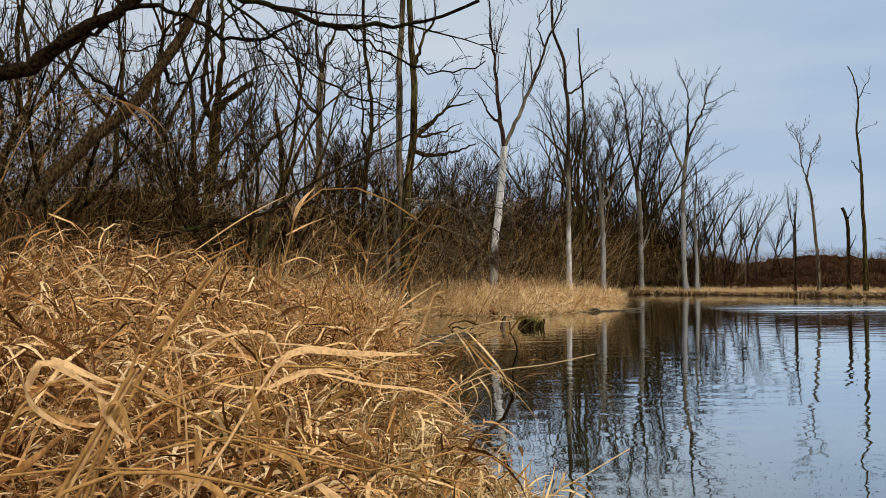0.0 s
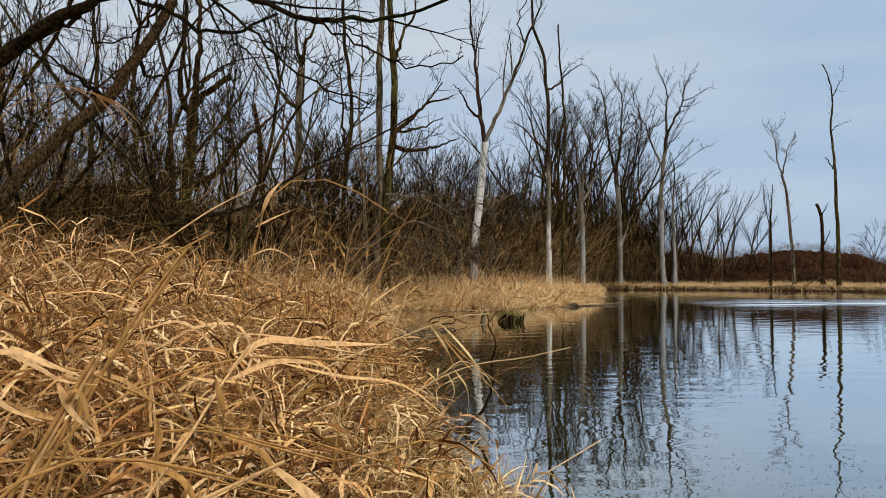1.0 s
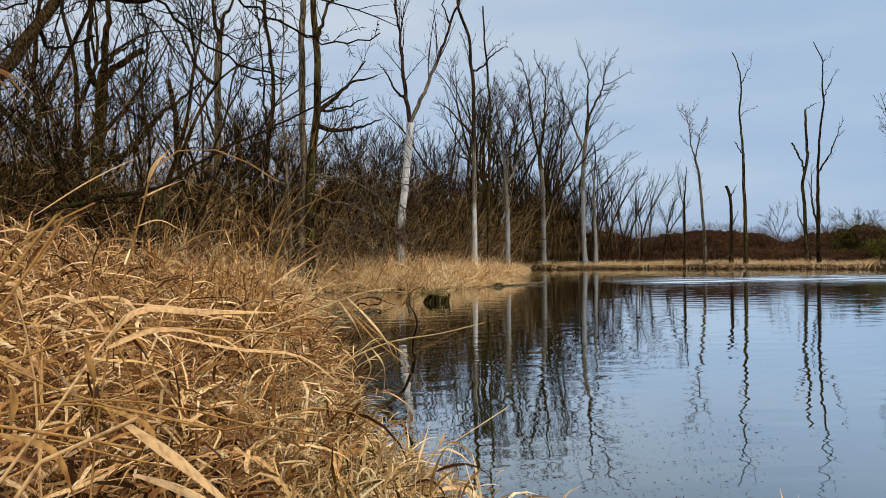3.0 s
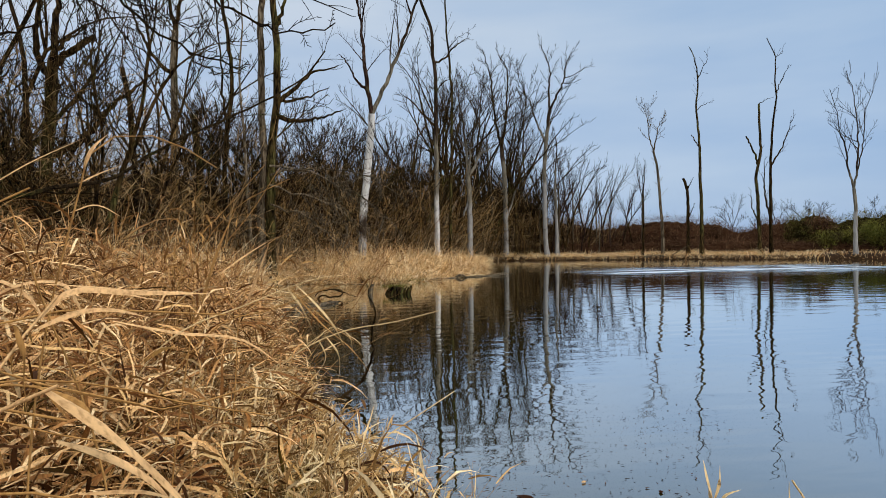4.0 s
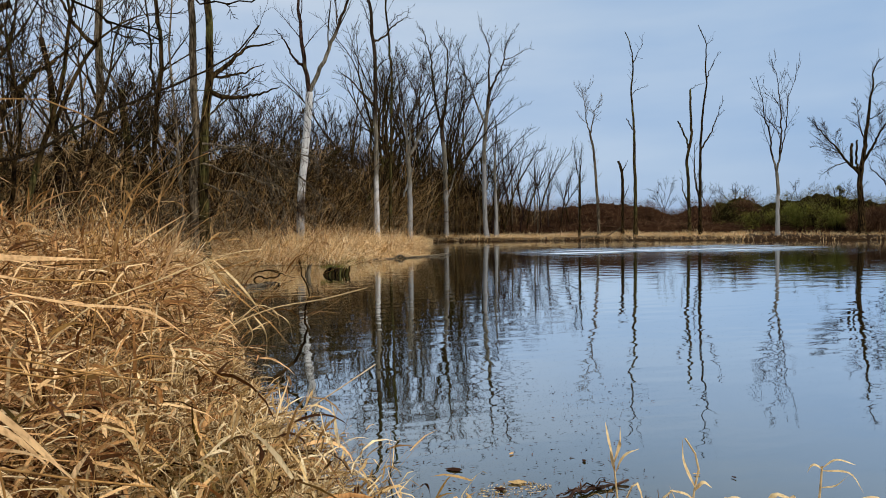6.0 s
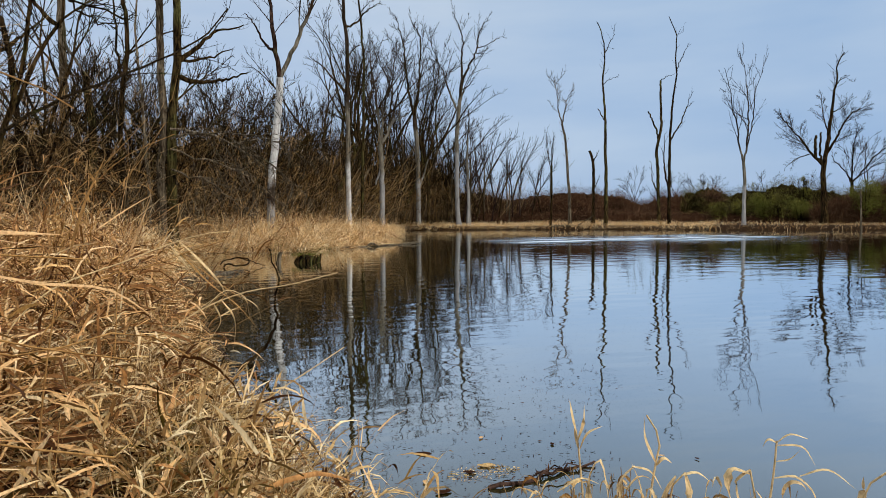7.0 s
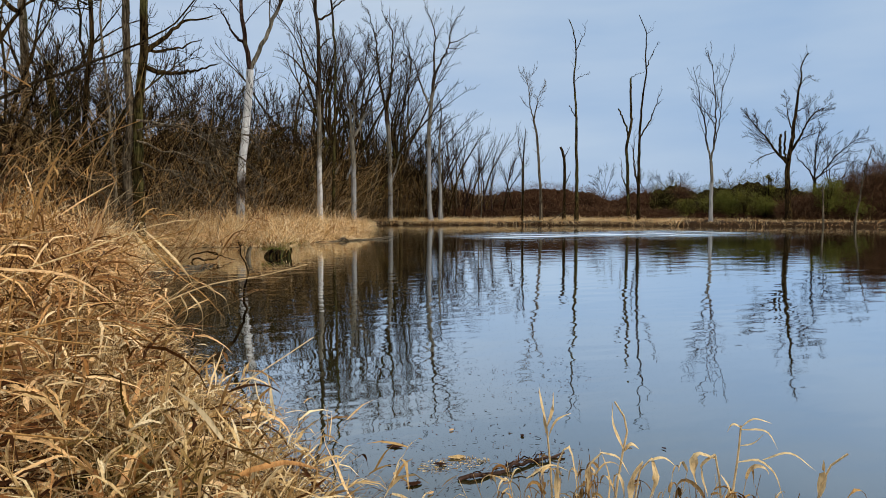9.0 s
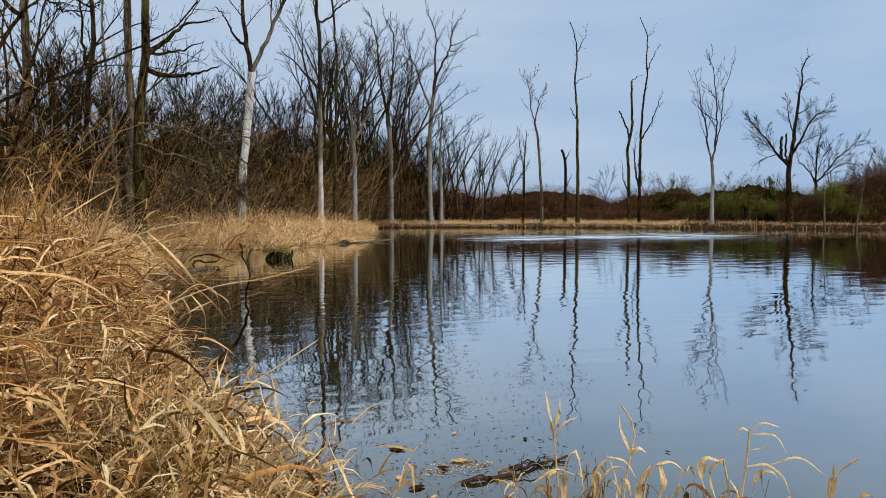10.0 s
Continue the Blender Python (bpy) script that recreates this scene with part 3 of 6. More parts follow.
hero_tree("dead_tree", "broken forked dead tree with mossy bark", (39.6, 54.0),
          [[(0.2, 0.4), (0.1, 3.5), (0, 6.1), (-0.1, 7.5), (0.1, 8.4), (0.3, 9.4), (0.3, 10.7), (0.2, 12.8), (0.2, 13.9)], [(0, 8.5), (-0.2, 9.5), (-0.6, 10.5), (-0.9, 11.1)], [(0, 3.5), (-0.5, 4.9), (-0.5, 6.2)], [(0.2, 13.8), (0.7, 14.2), (1.4, 14.4)]],
          0.2, BARK_MOSS, BARK_MOSS, 14, 7, 2, 0.24, group=DEAD, lo=0.2, cut=(1,), tip=0.5)
hero_tree("dead_tree", "tall dead tree with one long rising side limb", (40.5, 53.4),
          [[(0, 0.4), (0, 5), (0, 7.6), (0.1, 10.1), (0.3, 12.7), (0.5, 14.2), (0.4, 16.3), (0.5, 17.8), (0.2, 18.7), (-0.2, 19.7)], [(0.5, 17.7), (1, 18.2), (1.2, 18.8)], [(0.4, 14.6), (0.8, 15.5), (1.3, 16.4), (1.6, 16.9)],
           [(0.1, 8.2), (0.8, 9.6), (1.3, 10.8), (1.8, 12.3), (2, 12.6)], [(-0.1, 3.9), (-0.4, 5.5), (-0.5, 7.6), (-0.5, 8.9)]],
          0.2, BARK, BARK, 15, 8, 2, 0.26, group=DEAD, lo=0.5, tip=0.18)
hero_tree("dead_tree", "pale dead tree with three upright crooked limbs", (44.8, 48.5),
          [[(0, 0.3), (0, 2.6), (0, 4.6), (-0.1, 5.9)], [(-0.1, 6), (0.1, 7.1), (0.2, 8.7), (0.2, 10.7), (0.1, 12.3), (-0.1, 13.9), (-0.6, 15.9)], [(-0.2, 6), (-0.5, 7.7), (-0.7, 9.5), (-1.1, 10.8), (-1.2, 12.1), (-1.8, 14.5)],
           [(-1.2, 12.1), (-1.7, 12.5), (-2.2, 12.7)], [(0.1, 11.7), (-0.4, 12.1), (-1.2, 12.6)], [(0.1, 7.2), (0.5, 9.2), (0.7, 11.1), (0.7, 12), (1.1, 13.2), (1.6, 15.4)], [(0.1, 12.5), (0.5, 14.1), (0.8, 15.5)], [(0.4, 9.1), (0.9, 9.6), (1.3, 9.9)]],
          0.19, BARK_STAG, BARK_STAG, 16, 8, 2, 0.3, group=DEAD, lo=0.9, tip=0.75)
hero_tree("bare_tree", "stout leafless tree with broken stubs and fine drooping twigs", (52.2, 46.8),
          [[(0.1, 0.2), (0, 3.1), (-0.1, 5.2), (0, 6.2), (0.2, 7.8), (0.3, 9.1), (0.5, 10.9), (0.6, 12.4), (0.8, 13.4), (0.75, 14.5), (1.3, 15.6)], [(-0.2, 5.6), (-1, 6.8), (-2, 8.2), (-2.7, 9.1), (-3.7, 10.5)],
           [(-0.2, 5.7), (-0.75, 6.7), (-0.8, 7.6), (-0.75, 8.5)], [(-0.2, 6), (-0.4, 7.0), (-0.4, 7.9), (-0.35, 8.8)], [(0.1, 8.5), (-0.2, 10.2), (-0.4, 12.1)], [(0.2, 6.8), (0.7, 7.8), (1.2, 9), (1.7, 10), (3, 10.9)], [(0.6, 10.2), (1.2, 10.8), (2.1, 11.4)],
           [(0.8, 12.8), (1.3, 13.5), (2, 13)], [(-1, 6.8), (-2.1, 6.5), (-3.2, 5.6)], [(0.7, 7.8), (1.7, 8.3), (2.4, 8.5)]],
          0.34, BARK, BARK, 17, 16, 3, 0.42, up=0.12, droop=0.02, tip=0.12, group=DEAD, lo=0.75, cut=(2, 3), wander=0.14, least=0.0075)
hero_tree("bare_tree", "low spreading leafless tree at the hedge", (56.8, 47.5),
          [[(-0.2, 0.2), (-0.3, 2.9), (-0.3, 4.3)], [(-0.3, 4.2), (-0.9, 5.4), (-1.4, 5.9), (-2, 6.8)], [(-0.3, 4.3), (-0.3, 6.4), (-0.2, 8), (0.2, 9.5)], [(-0.2, 4.3), (0.5, 5.3), (1.4, 6.6), (2.7, 7.8), (3.7, 8.4)],
           [(-0.1, 4.4), (0.8, 5.3), (1.9, 6), (3.2, 6)], [(-0.3, 5.2), (0.3, 6.9), (1.2, 8.5)], [(-0.3, 5.1), (-0.8, 6.7), (-1.1, 7.8)]],
          0.18, BARK_DARK, BARK_DARK, 18, 12, 3, 0.38, up=0.1, group=DEAD, wander=0.12, least=0.0095, spread=0.6, tip=0.8, lo=0.9)
hero_tree("bare_tree", "slender leaning pale birch-like tree", (52.5, 40.1), [[(-0.1, 0.4), (0.2, 2.5), (0.3, 3.7), (0.6, 5.3), (1, 6.8)], [(0.3, 3.4), (-0.2, 4.5), (-0.5, 5.1)]], 0.12, BARK_GREY, BARK_GREY, 19, 13, 3, 0.4, group=DEAD)
hero_tree("bare_tree", "thin upright broken pole of a dead sapling", (51.0, 42.0), [[(0, 0.4), (-0.1, 3.4)]], 0.09, BARK_GREY, BARK_GREY, 20, 0, group=DEAD, cut=(0,))

EDGE = "trees along the wood's edge"
hero_tree("dead_tree", "white barkless forked dead tree with dark chewed foot", (2.6, 35.9),
          [[(0.1, 1.1), (0.2, 3.5), (0.4, 5.3), (0.6, 7.1), (0.7, 8.7)], [(0.7, 8.7), (0.5, 10.1), (0.3, 11.9), (0.2, 13), (0.1, 14.2), (-0.2, 18.2)], [(0.75, 8.7), (1.3, 10), (1.85, 11.2), (2.35, 12.4), (2.95, 14.2), (3.6, 15.7), (4.1, 17.9)],
           [(0.1, 13.8), (0.5, 15.4), (0.9, 18.0)], [(3, 14.2), (2.5, 15.3), (3.1, 16.5), (3.3, 18.0)], [(0.5, 9.8), (0, 10.4), (-0.7, 11.5), (-1, 11.8)], [(2, 11.6), (2.1, 12.1), (2.1, 12.5)]],
          0.235, BARK_WHITE, BARK_RED, 21, 9, 2, 0.3, group=EDGE, lo=0.98, tip=0.9, pale=(2,))
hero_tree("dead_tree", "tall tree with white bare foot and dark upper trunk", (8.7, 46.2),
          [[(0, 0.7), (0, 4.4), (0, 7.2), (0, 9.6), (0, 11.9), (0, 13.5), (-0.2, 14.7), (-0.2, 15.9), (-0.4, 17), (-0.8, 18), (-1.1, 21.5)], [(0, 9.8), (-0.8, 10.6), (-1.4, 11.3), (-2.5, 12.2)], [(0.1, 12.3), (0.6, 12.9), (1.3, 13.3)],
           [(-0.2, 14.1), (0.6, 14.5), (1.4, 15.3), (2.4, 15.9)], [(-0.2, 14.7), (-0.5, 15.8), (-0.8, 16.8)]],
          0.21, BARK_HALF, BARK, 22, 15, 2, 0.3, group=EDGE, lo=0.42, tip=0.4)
hero_tree("bare_tree", "thin upright tree with greenish mossy trunk", (9.5, 46.0), [[(0.1, 0.7), (0.2, 6.4), (0.3, 10.3), (0.3, 12.3), (0.2, 14.3), (0, 16.2), (-0.1, 18.8)], [(0.3, 15.4), (0.8, 15.8), (1.8, 16.4)], [(0.1, 8.6), (-0.3, 10), (-0.7, 11.7)]],
          0.13, BARK_MOSS, BARK, 23, 13, 2, 0.3, group=EDGE, tip=0.45, lo=0.35)
hero_tree("dead_tree", "pale peeled trunk splitting into many rising limbs", (12.1, 50.6),
          [[(0, 0.8), (0, 4.7), (-0.1, 6.9)], [(-0.1, 6.9), (-0.2, 8.7), (-0.4, 10.6), (-0.7, 12.8), (-1, 14.7)], [(-0.1, 6.9), (0.5, 7.8), (0.8, 8.6), (1.4, 8.9), (2.4, 9.5)], [(0, 7), (0.2, 9.7), (0.6, 11.8), (0.1, 12.7), (-0.6, 14)],
           [(0.1, 9), (0.6, 11), (1, 12.1), (1.6, 13.4), (1.7, 14.8)], [(0.6, 11), (0.8, 13.2), (0.7, 15.1)], [(0, 4.9), (-0.5, 3.8)]],
          0.22, BARK_HALF_LOW, BARK_HALF_LOW, 24, 15, 2, 0.32, group=EDGE, cut=(6,), tip=0.9, lo=0.9)
hero_tree("bare_tree", "slim grey tree bending at half height", (17.8, 64.6), [[(-0.1, 0.5), (-0.1, 5.6), (-0.3, 8.4), (-0.5, 10.9), (-0.7, 13.7)], [(-0.4, 9.8), (0, 11.8), (0.3, 13.2)]],
          0.17, BARK_GREY, BARK, 25, 12, 2, 0.28, group=EDGE)
hero_tree("dead_tree", "pale tree forking into two tall dark limbs", (18.7, 63.3),
          [[(0, 0.5), (0, 5.5), (-0.1, 8.3), (-0.3, 10.8)], [(-0.3, 10.8), (0.1, 13.8), (0.3, 16.6), (0.3, 18.2), (0.1, 19.1), (-0.5, 20.1)], [(-0.3, 10.9), (-0.8, 13.1), (-1.1, 15.5), (-1.3, 18), (-1.7, 19.1), (-2.1, 20.6)],
           [(0.3, 17.2), (0.8, 17.8), (1.1, 18.1)], [(-1.3, 18), (-0.6, 19), (-0.2, 19.9)], [(0.3, 18.4), (0.5, 19.4), (0.6, 20.2)], [(-1.1, 15.5), (-1.8, 16.6), (-2.1, 18.4)], [(0.1, 3.5), (0.6, 5.5), (1, 6.9)]],
          0.25, BARK_HALF_LOW, BARK, 26, 13, 2, 0.3, group=EDGE, cut=(7,), pale=(7,), tip=0.9, lo=0.95)
hero_tree("bare_tree", "crooked leafless tree with widely forked crown", (20.2, 63.4),
          [[(-0.4, 0.5), (-0.5, 6), (-1, 8.7)], [(-0.9, 8.7), (-0.6, 10.2), (0, 11.7), (0.5, 14), (0.7, 15.7), (0.1, 17.5), (-0.2, 18.9)], [(-0.5, 6.3), (0.2, 9.4), (1.4, 11.6), (2.2, 12.4)], [(0.7, 15.5), (1.2, 17), (1.8, 18.5)], [(0, 12), (0.6, 15.3), (-0.3, 16)]],
          0.19, BARK, BARK, 48, 14, 2, 0.32, group=EDGE, tip=0.85, lo=0.9)
hero_tree("dead_tree", "tall pale tree with wide forked dead crown", (22.6, 62.0),
          [[(-0.1, 0.5), (-0.3, 3.8), (-0.3, 6.5), (-0.3, 9.3), (-0.1, 11.5), (0.1, 13.4), (0.3, 14.7)], [(0.3, 14.7), (0.2, 16.4), (0.2, 19.2), (-0.1, 20), (-0.7, 21.2)], [(0.2, 19.3), (0.6, 20), (1, 21.1)],
           [(0.3, 14.7), (0.9, 15.9), (1.6, 17.2), (1.8, 18.6), (2.1, 19.5), (2.8, 20.7)], [(1.6, 17.4), (2.7, 18), (3.8, 18.6), (4.5, 18.9)], [(1.8, 18.5), (1.9, 19.9), (2, 21.1)], [(-0.2, 11.6), (-0.7, 12.8), (-1.2, 14), (-1.7, 15.7), (-2.6, 16.5)],
           [(0.1, 13.4), (0.8, 14), (1.5, 14.7)], [(1.4, 16.9), (2.5, 17), (3.3, 17.4)]],
          0.25, BARK_HALF_HIGH, BARK_HALF_HIGH, 27, 11, 2, 0.3, group=EDGE, lo=0.95, tip=0.72)
hero_tree("dead_tree", "short whitish dead trunk with few twigs", (23.8, 62.6), [[(-0.1, 0.4), (-0.1, 3.8), (-0.2, 6.6), (-0.1, 9.4), (0, 11.1), (-0.2, 12.4)]], 0.22, BARK_HALF_LOW, BARK, 28, 12, 2, 0.34, group=EDGE, lo=0.5)
hero_tree("bare_tree", "straight grey tree forking near the top", (-6.8, 35.4),
          [[(0.1, 1.7), (0.2, 6.9), (0.2, 8.7), (0.2, 10.1), (0.2, 11.6), (0.3, 12.5)], [(0.3, 12.5), (0.1, 13.3), (0, 15.1), (-0, 16.8)], [(0.3, 12.4), (0.5, 13.6), (1, 15), (1.2, 16.7)], [(0.2, 10.1), (-0.2, 10.4), (-1.1, 11.7), (-1.7, 13.1), (-2.2, 14)], [(0.3, 9.7), (0.8, 8.7), (1, 8.1)]],
          0.22, BARK_GREY, BARK, 29, 10, 2, 0.3, group=EDGE, tip=0.8, lo=0.9, cut=(4,), pale=(4,))
hero_tree("bare_tree", "dark tree with thick broken limb and mossy bark", (-7.9, 22.7),
          [[(-0.1, 1.5), (-0.1, 4.1), (0, 5.2), (0.1, 6.5), (0.1, 7.3)], [(0.1, 7.3), (0.2, 8.3), (0.3, 9.3), (0.3, 10.2), (0.3, 12.6)], [(0.1, 7.2), (-0.1, 7.4), (-0.3, 8.1), (-0.2, 9.2), (-0.1, 11.1)], [(0.1, 7.3), (0.4, 7.7), (0.7, 7.9), (1.3, 8.4)],
           [(0.1, 7.4), (0.4, 8), (0.8, 8.5), (1.1, 8.6)], [(0, 4.7), (0.5, 4.8), (1.2, 5.4), (1.7, 6.1), (2.2, 6.6), (3.2, 7.6)]],
          0.21, BARK_MOSS, BARK, 30, 9, 2, 0.32, group=EDGE, cut=(3,), tip=0.95, least=0.006, lo=0.8)
hero_tree("bare_tree", "dark broken snag standing in the thicket", (-6.0, 25.3), [[(0, 3.2), (-0.1, 5.7), (-0.2, 7.0), (-0.4, 8.0)]], 0.12, BARK_DARK, BARK, 31, 6, 1, 0.2, group=EDGE, cut=(0,))
hero_tree("bare_tree", "pale grey straight trunk at the wood's edge", (-2.0, 28.9), [[(0, 1.6), (0, 3.6), (0.2, 5.3), (0.1, 6.7), (0.1, 9.1), (0.1, 10.8), (0.2, 12.8), (0.3, 15.4)]], 0.2, BARK_GREY, BARK, 32, 11, 2, 0.32, group=EDGE, tip=0.6)
hero_tree("bare_tree", "dark mossy tree with long spreading branches", (-1.6, 29.0),
          [[(0, 1.6), (0, 4.1), (0.1, 6), (0.3, 7.9), (0.3, 10.4), (0.2, 11.8), (0.1, 15)], [(0.3, 10.7), (0.5, 11.4), (0.8, 12.4), (1.1, 12.9), (1.3, 14.8)], [(0.3, 7.7), (0.9, 8.2), (1.7, 9), (2.9, 9.4)], [(1.7, 9), (2.5, 10.5), (2.8, 11.5)],
           [(0.4, 7.8), (1.5, 8), (2.5, 8.5)], [(0.2, 7.3), (0.5, 7.1), (1.5, 7), (2.2, 7.1), (3, 7.4)]],
          0.24, BARK_MOSS, BARK, 33, 10, 2, 0.34, group=EDGE, tip=0.5)
hero_tree("bare_tree", "second grey stem rising close beside the first", (-2.45, 28.7), [[(0, 2.6), (-0.1, 5.0), (-0.3, 8.6), (-0.2, 12.0), (-0.6, 14.4)]], 0.09, BARK_GREY, BARK, 39, 9, 3, 0.34, group=EDGE)
hero_tree("tree_stump", "tall mossy broken stump in the thicket", (-5.1, 32.6), [[(0, 2.5), (0.1, 5.1), (-0.1, 7.8)]], 0.22, BARK_MOSS, BARK, 34, 0, group=EDGE, cut=(0,))
hero_tree("leaning_tree", "leaning dark tree trunk arching over the reeds", (-6.5, 10.1),
          [[(0, 2.4), (0.27, 2.9), (0.87, 3.7), (1.6, 4.5), (2.07, 5.3), (2.6, 6.25), (2.8, 6.85), (3.15, 7.7)], [(1.6, 4.5), (1.15, 4.7), (0.6, 4.85)], [(2.07, 5.3), (2.3, 5.1), (3.1, 5.5)]],
          0.135, BARK_LEAN, BARK_LIMBS, 35, 17, 3, 0.36, group=EDGE, tip=0.6, least=0.004)
hero_tree("bare_tree", "slim dark tree among saplings", (-7.6, 20.6), [[(0, 2.7), (-0.1, 5.5), (-0.2, 7.3), (-0.5, 8.8), (-0.6, 11.0)]], 0.14, BARK_DARK, BARK, 36, 9, 3, 0.4, group=EDGE, lo=0.25, least=0.005)
hero_tree("bare_tree", "slim mossy tree among saplings", (-8.9, 17.9), [[(0, 2.8), (0.1, 5.0), (0.2, 7.1), (0.1, 8.6), (0, 10.0)]], 0.13, BARK_MOSS, BARK, 37, 9, 3, 0.4, group=EDGE, lo=0.25, least=0.005)
hero_tree("bare_tree", "thin dark curving tree with two stems", (-3.5, 29.8), [[(0, 1.9), (0, 5.6), (0.1, 6.8), (0.2, 7.4), (0.3, 8.2), (0.3, 9.3), (0.1, 11.1), (-0.1, 13), (-0.1, 15.2)], [(0.1, 7), (-0.1, 8.1), (-0.1, 9.3), (-0.2, 10.8), (-0.4, 13), (-0.4, 15)]],
          0.13, BARK, BARK, 38, 9, 2, 0.26, group=EDGE, tip=0.55)


def free_limbs(name, label, limbs, mat, seed, category, twigs=5, levels=2, ratio=0.22, up=0.0, least=0.0035, group="", base=None, droop=0.03, wob=0.012):
    """Limbs given by points in space and a radius at each end."""
    rng = np.random.default_rng(seed)
    root = tagged(new(name), label, category, group)
    origin = np.array(base if base is not None else limbs[0][0][0])
    root.location = origin
    for pts, ra, rb in limbs:
        tb = Tubes()
        p = smooth_line(np.array(pts) - origin, 3 * len(pts))
        p[1:-1] += rng.normal(0, wob, (len(p) - 2, 3))
        r = np.linspace(ra, rb, len(p))
        tb.add(p, r, 8 if ra > 0.03 else 5, 0.06, rng)
        if twigs:
            sprout(tb, p, r, rng, levels, twigs, ratio, 0.15, up, 0.9, 0.2, least, droop)
        part("limb", tb.mesh("limb"), mat, root)
    return root


free_limbs("overhanging_tree", "dark mossy tree whose limbs hang over the reeds",
           [([(-5.6, 4.2, 0.2), (-5.4, 4.3, 1.6), (-5.0, 4.6, 2.6), (-4.5, 4.9, 3.0)], 0.16, 0.10),
            ([(-4.5, 4.9, 3.0), (-4.16, 5.13, 3.07), (-3.56, 5.32, 3.33), (-3.31, 5.36, 3.39), (-3.13, 5.35, 3.56), (-2.84, 5.40, 3.77), (-2.6, 5.41, 3.91), (-2.37, 5.51, 4.13)], 0.085, 0.036),
            ([(-2.6, 5.41, 3.89), (-2.26, 5.34, 3.87), (-2.0, 5.23, 3.75), (-1.7, 5.13, 3.54), (-1.34, 5.02, 3.53), (-1.05, 4.89, 3.59)], 0.022, 0.010),
            ([(-2.37, 5.51, 4.13), (-1.78, 5.1, 3.89), (-1.19, 4.86, 3.66), (-0.86, 4.72, 3.51), (-0.44, 4.68, 3.47), (-0.17, 4.6, 3.45), (0, 4.5, 3.48), (0.24, 4.39, 3.53)], 0.03, 0.010),
            ([(-1.67, 5.05, 3.84), (-1.34, 5.02, 3.57), (-1.07, 4.99, 3.29), (-0.75, 4.94, 3.08), (-0.38, 4.89, 2.92)], 0.013, 0.006),
            ([(-3.31, 5.36, 3.4), (-3.1, 5.39, 3.56), (-2.89, 5.42, 3.68), (-2.76, 5.45, 3.77)], 0.03, 0.018),
            ([(-0.74, 4.94, 3.07), (-0.64, 4.91, 2.95), (-0.51, 4.88, 2.88), (-0.36, 4.85, 2.88)], 0.007, 0.004),
            ([(-0.73, 4.7, 3.5), (-0.58, 4.68, 3.43), (-0.45, 4.65, 3.36), (-0.37, 4.62, 3.27), (-0.33, 4.6, 3.18)], 0.008, 0.004),
            ([(-1.72, 5.05, 3.78), (-1.45, 5.06, 3.51), (-1.23, 5.07, 3.25), (-1.06, 5.09, 3.06), (-0.96, 5.1, 2.96)], 0.009, 0.004),
            ([(-1.21, 5.0, 3.41), (-1.02, 4.97, 3.37), (-0.86, 4.95, 3.3), (-0.72, 4.93, 3.24), (-0.56, 4.9, 3.25)], 0.006, 0.003),
            ([(-1.55, 5.05, 3.72), (-1.43, 5.08, 3.52), (-1.37, 5.12, 3.33), (-1.41, 5.15, 3.14)], 0.008, 0.004),
            ([(-2.06, 5.3, 3.79), (-2.22, 5.37, 3.66), (-2.43, 5.43, 3.57), (-2.67, 5.5, 3.57)], 0.012, 0.005),
            ([(-1.03, 4.8, 3.6), (-0.75, 4.94, 3.52), (-0.47, 4.98, 3.4), (-0.21, 5.0, 3.26), (0.1, 5.0, 3.25), (0.32, 4.99, 3.32)], 0.011, 0.005)],
           BARK_LIMBS, 51, "tree", twigs=8, levels=2, ratio=0.34, group=EDGE, wob=0.016)
free_limbs("fallen_limb", "long dark broken limb propped in the thicket",
           [([(-6.5, 11.5, 1.9), (-4.23, 12.29, 2.65), (-3.45, 13.05, 2.93), (-2.85, 13.71, 3.5), (-2.16, 14.34, 4.04), (-1.4, 14.93, 4.52), (-0.57, 15.49, 5.12), (0.05, 16.0, 5.69), (0.47, 15.99, 6.25)], 0.045, 0.015)],
           BARK_LIMBS, 52, "branch", twigs=11, levels=2, ratio=0.22, up=0.05, group=EDGE)


free_limbs("collapsed_tree", "grey drooping branches of a collapsed tree",
           [([(-1.6, 28.6, 5.0), (0, 28.6, 4.7), (2.0, 29.0, 3.8), (3.6, 29.4, 2.7)], 0.05, 0.016),
            ([(-1.6, 28.6, 4.2), (0, 28.8, 3.7), (1.6, 29.0, 2.9), (2.8, 29.2, 1.9)], 0.045, 0.014),
            ([(-1.6, 28.6, 3.4), (-0.4, 28.5, 2.9), (0.8, 28.8, 2.1), (1.6, 29.2, 1.3)], 0.04, 0.013),
            ([(-1.8, 28.5, 3.2), (-2.8, 28.2, 2.5), (-3.8, 28.0, 1.4)], 0.028, 0.009),
            ([(-1.6, 28.6, 4.6), (0.4, 28.2, 4.9), (2.2, 28.0, 4.6), (4.0, 28.2, 3.6)], 0.045, 0.014)],
           BARK_GREY, 53, "branch", twigs=18, levels=2, ratio=0.34, up=-0.1, least=0.009, group=EDGE, droop=0.10, wob=0.06)


def scatter(n, rng, box, keep):
    out = []
    while len(out) < n:
        x, y = rng.uniform(box[0], box[1]), rng.uniform(box[2], box[3])
        if keep(x, y) and all((x - a) ** 2 + (y - b) ** 2 > 0.8 for a, b in out):
            out.append((x, y))
    return out


EDGE_X = (-40, -14, -11, -9, -6, -1.5, 3, 7, 12, 20, 30, 44)
EDGE_Y = (5, 8, 12, 17, 23.5, 32, 39, 45.5, 56, 66, 67, 66)


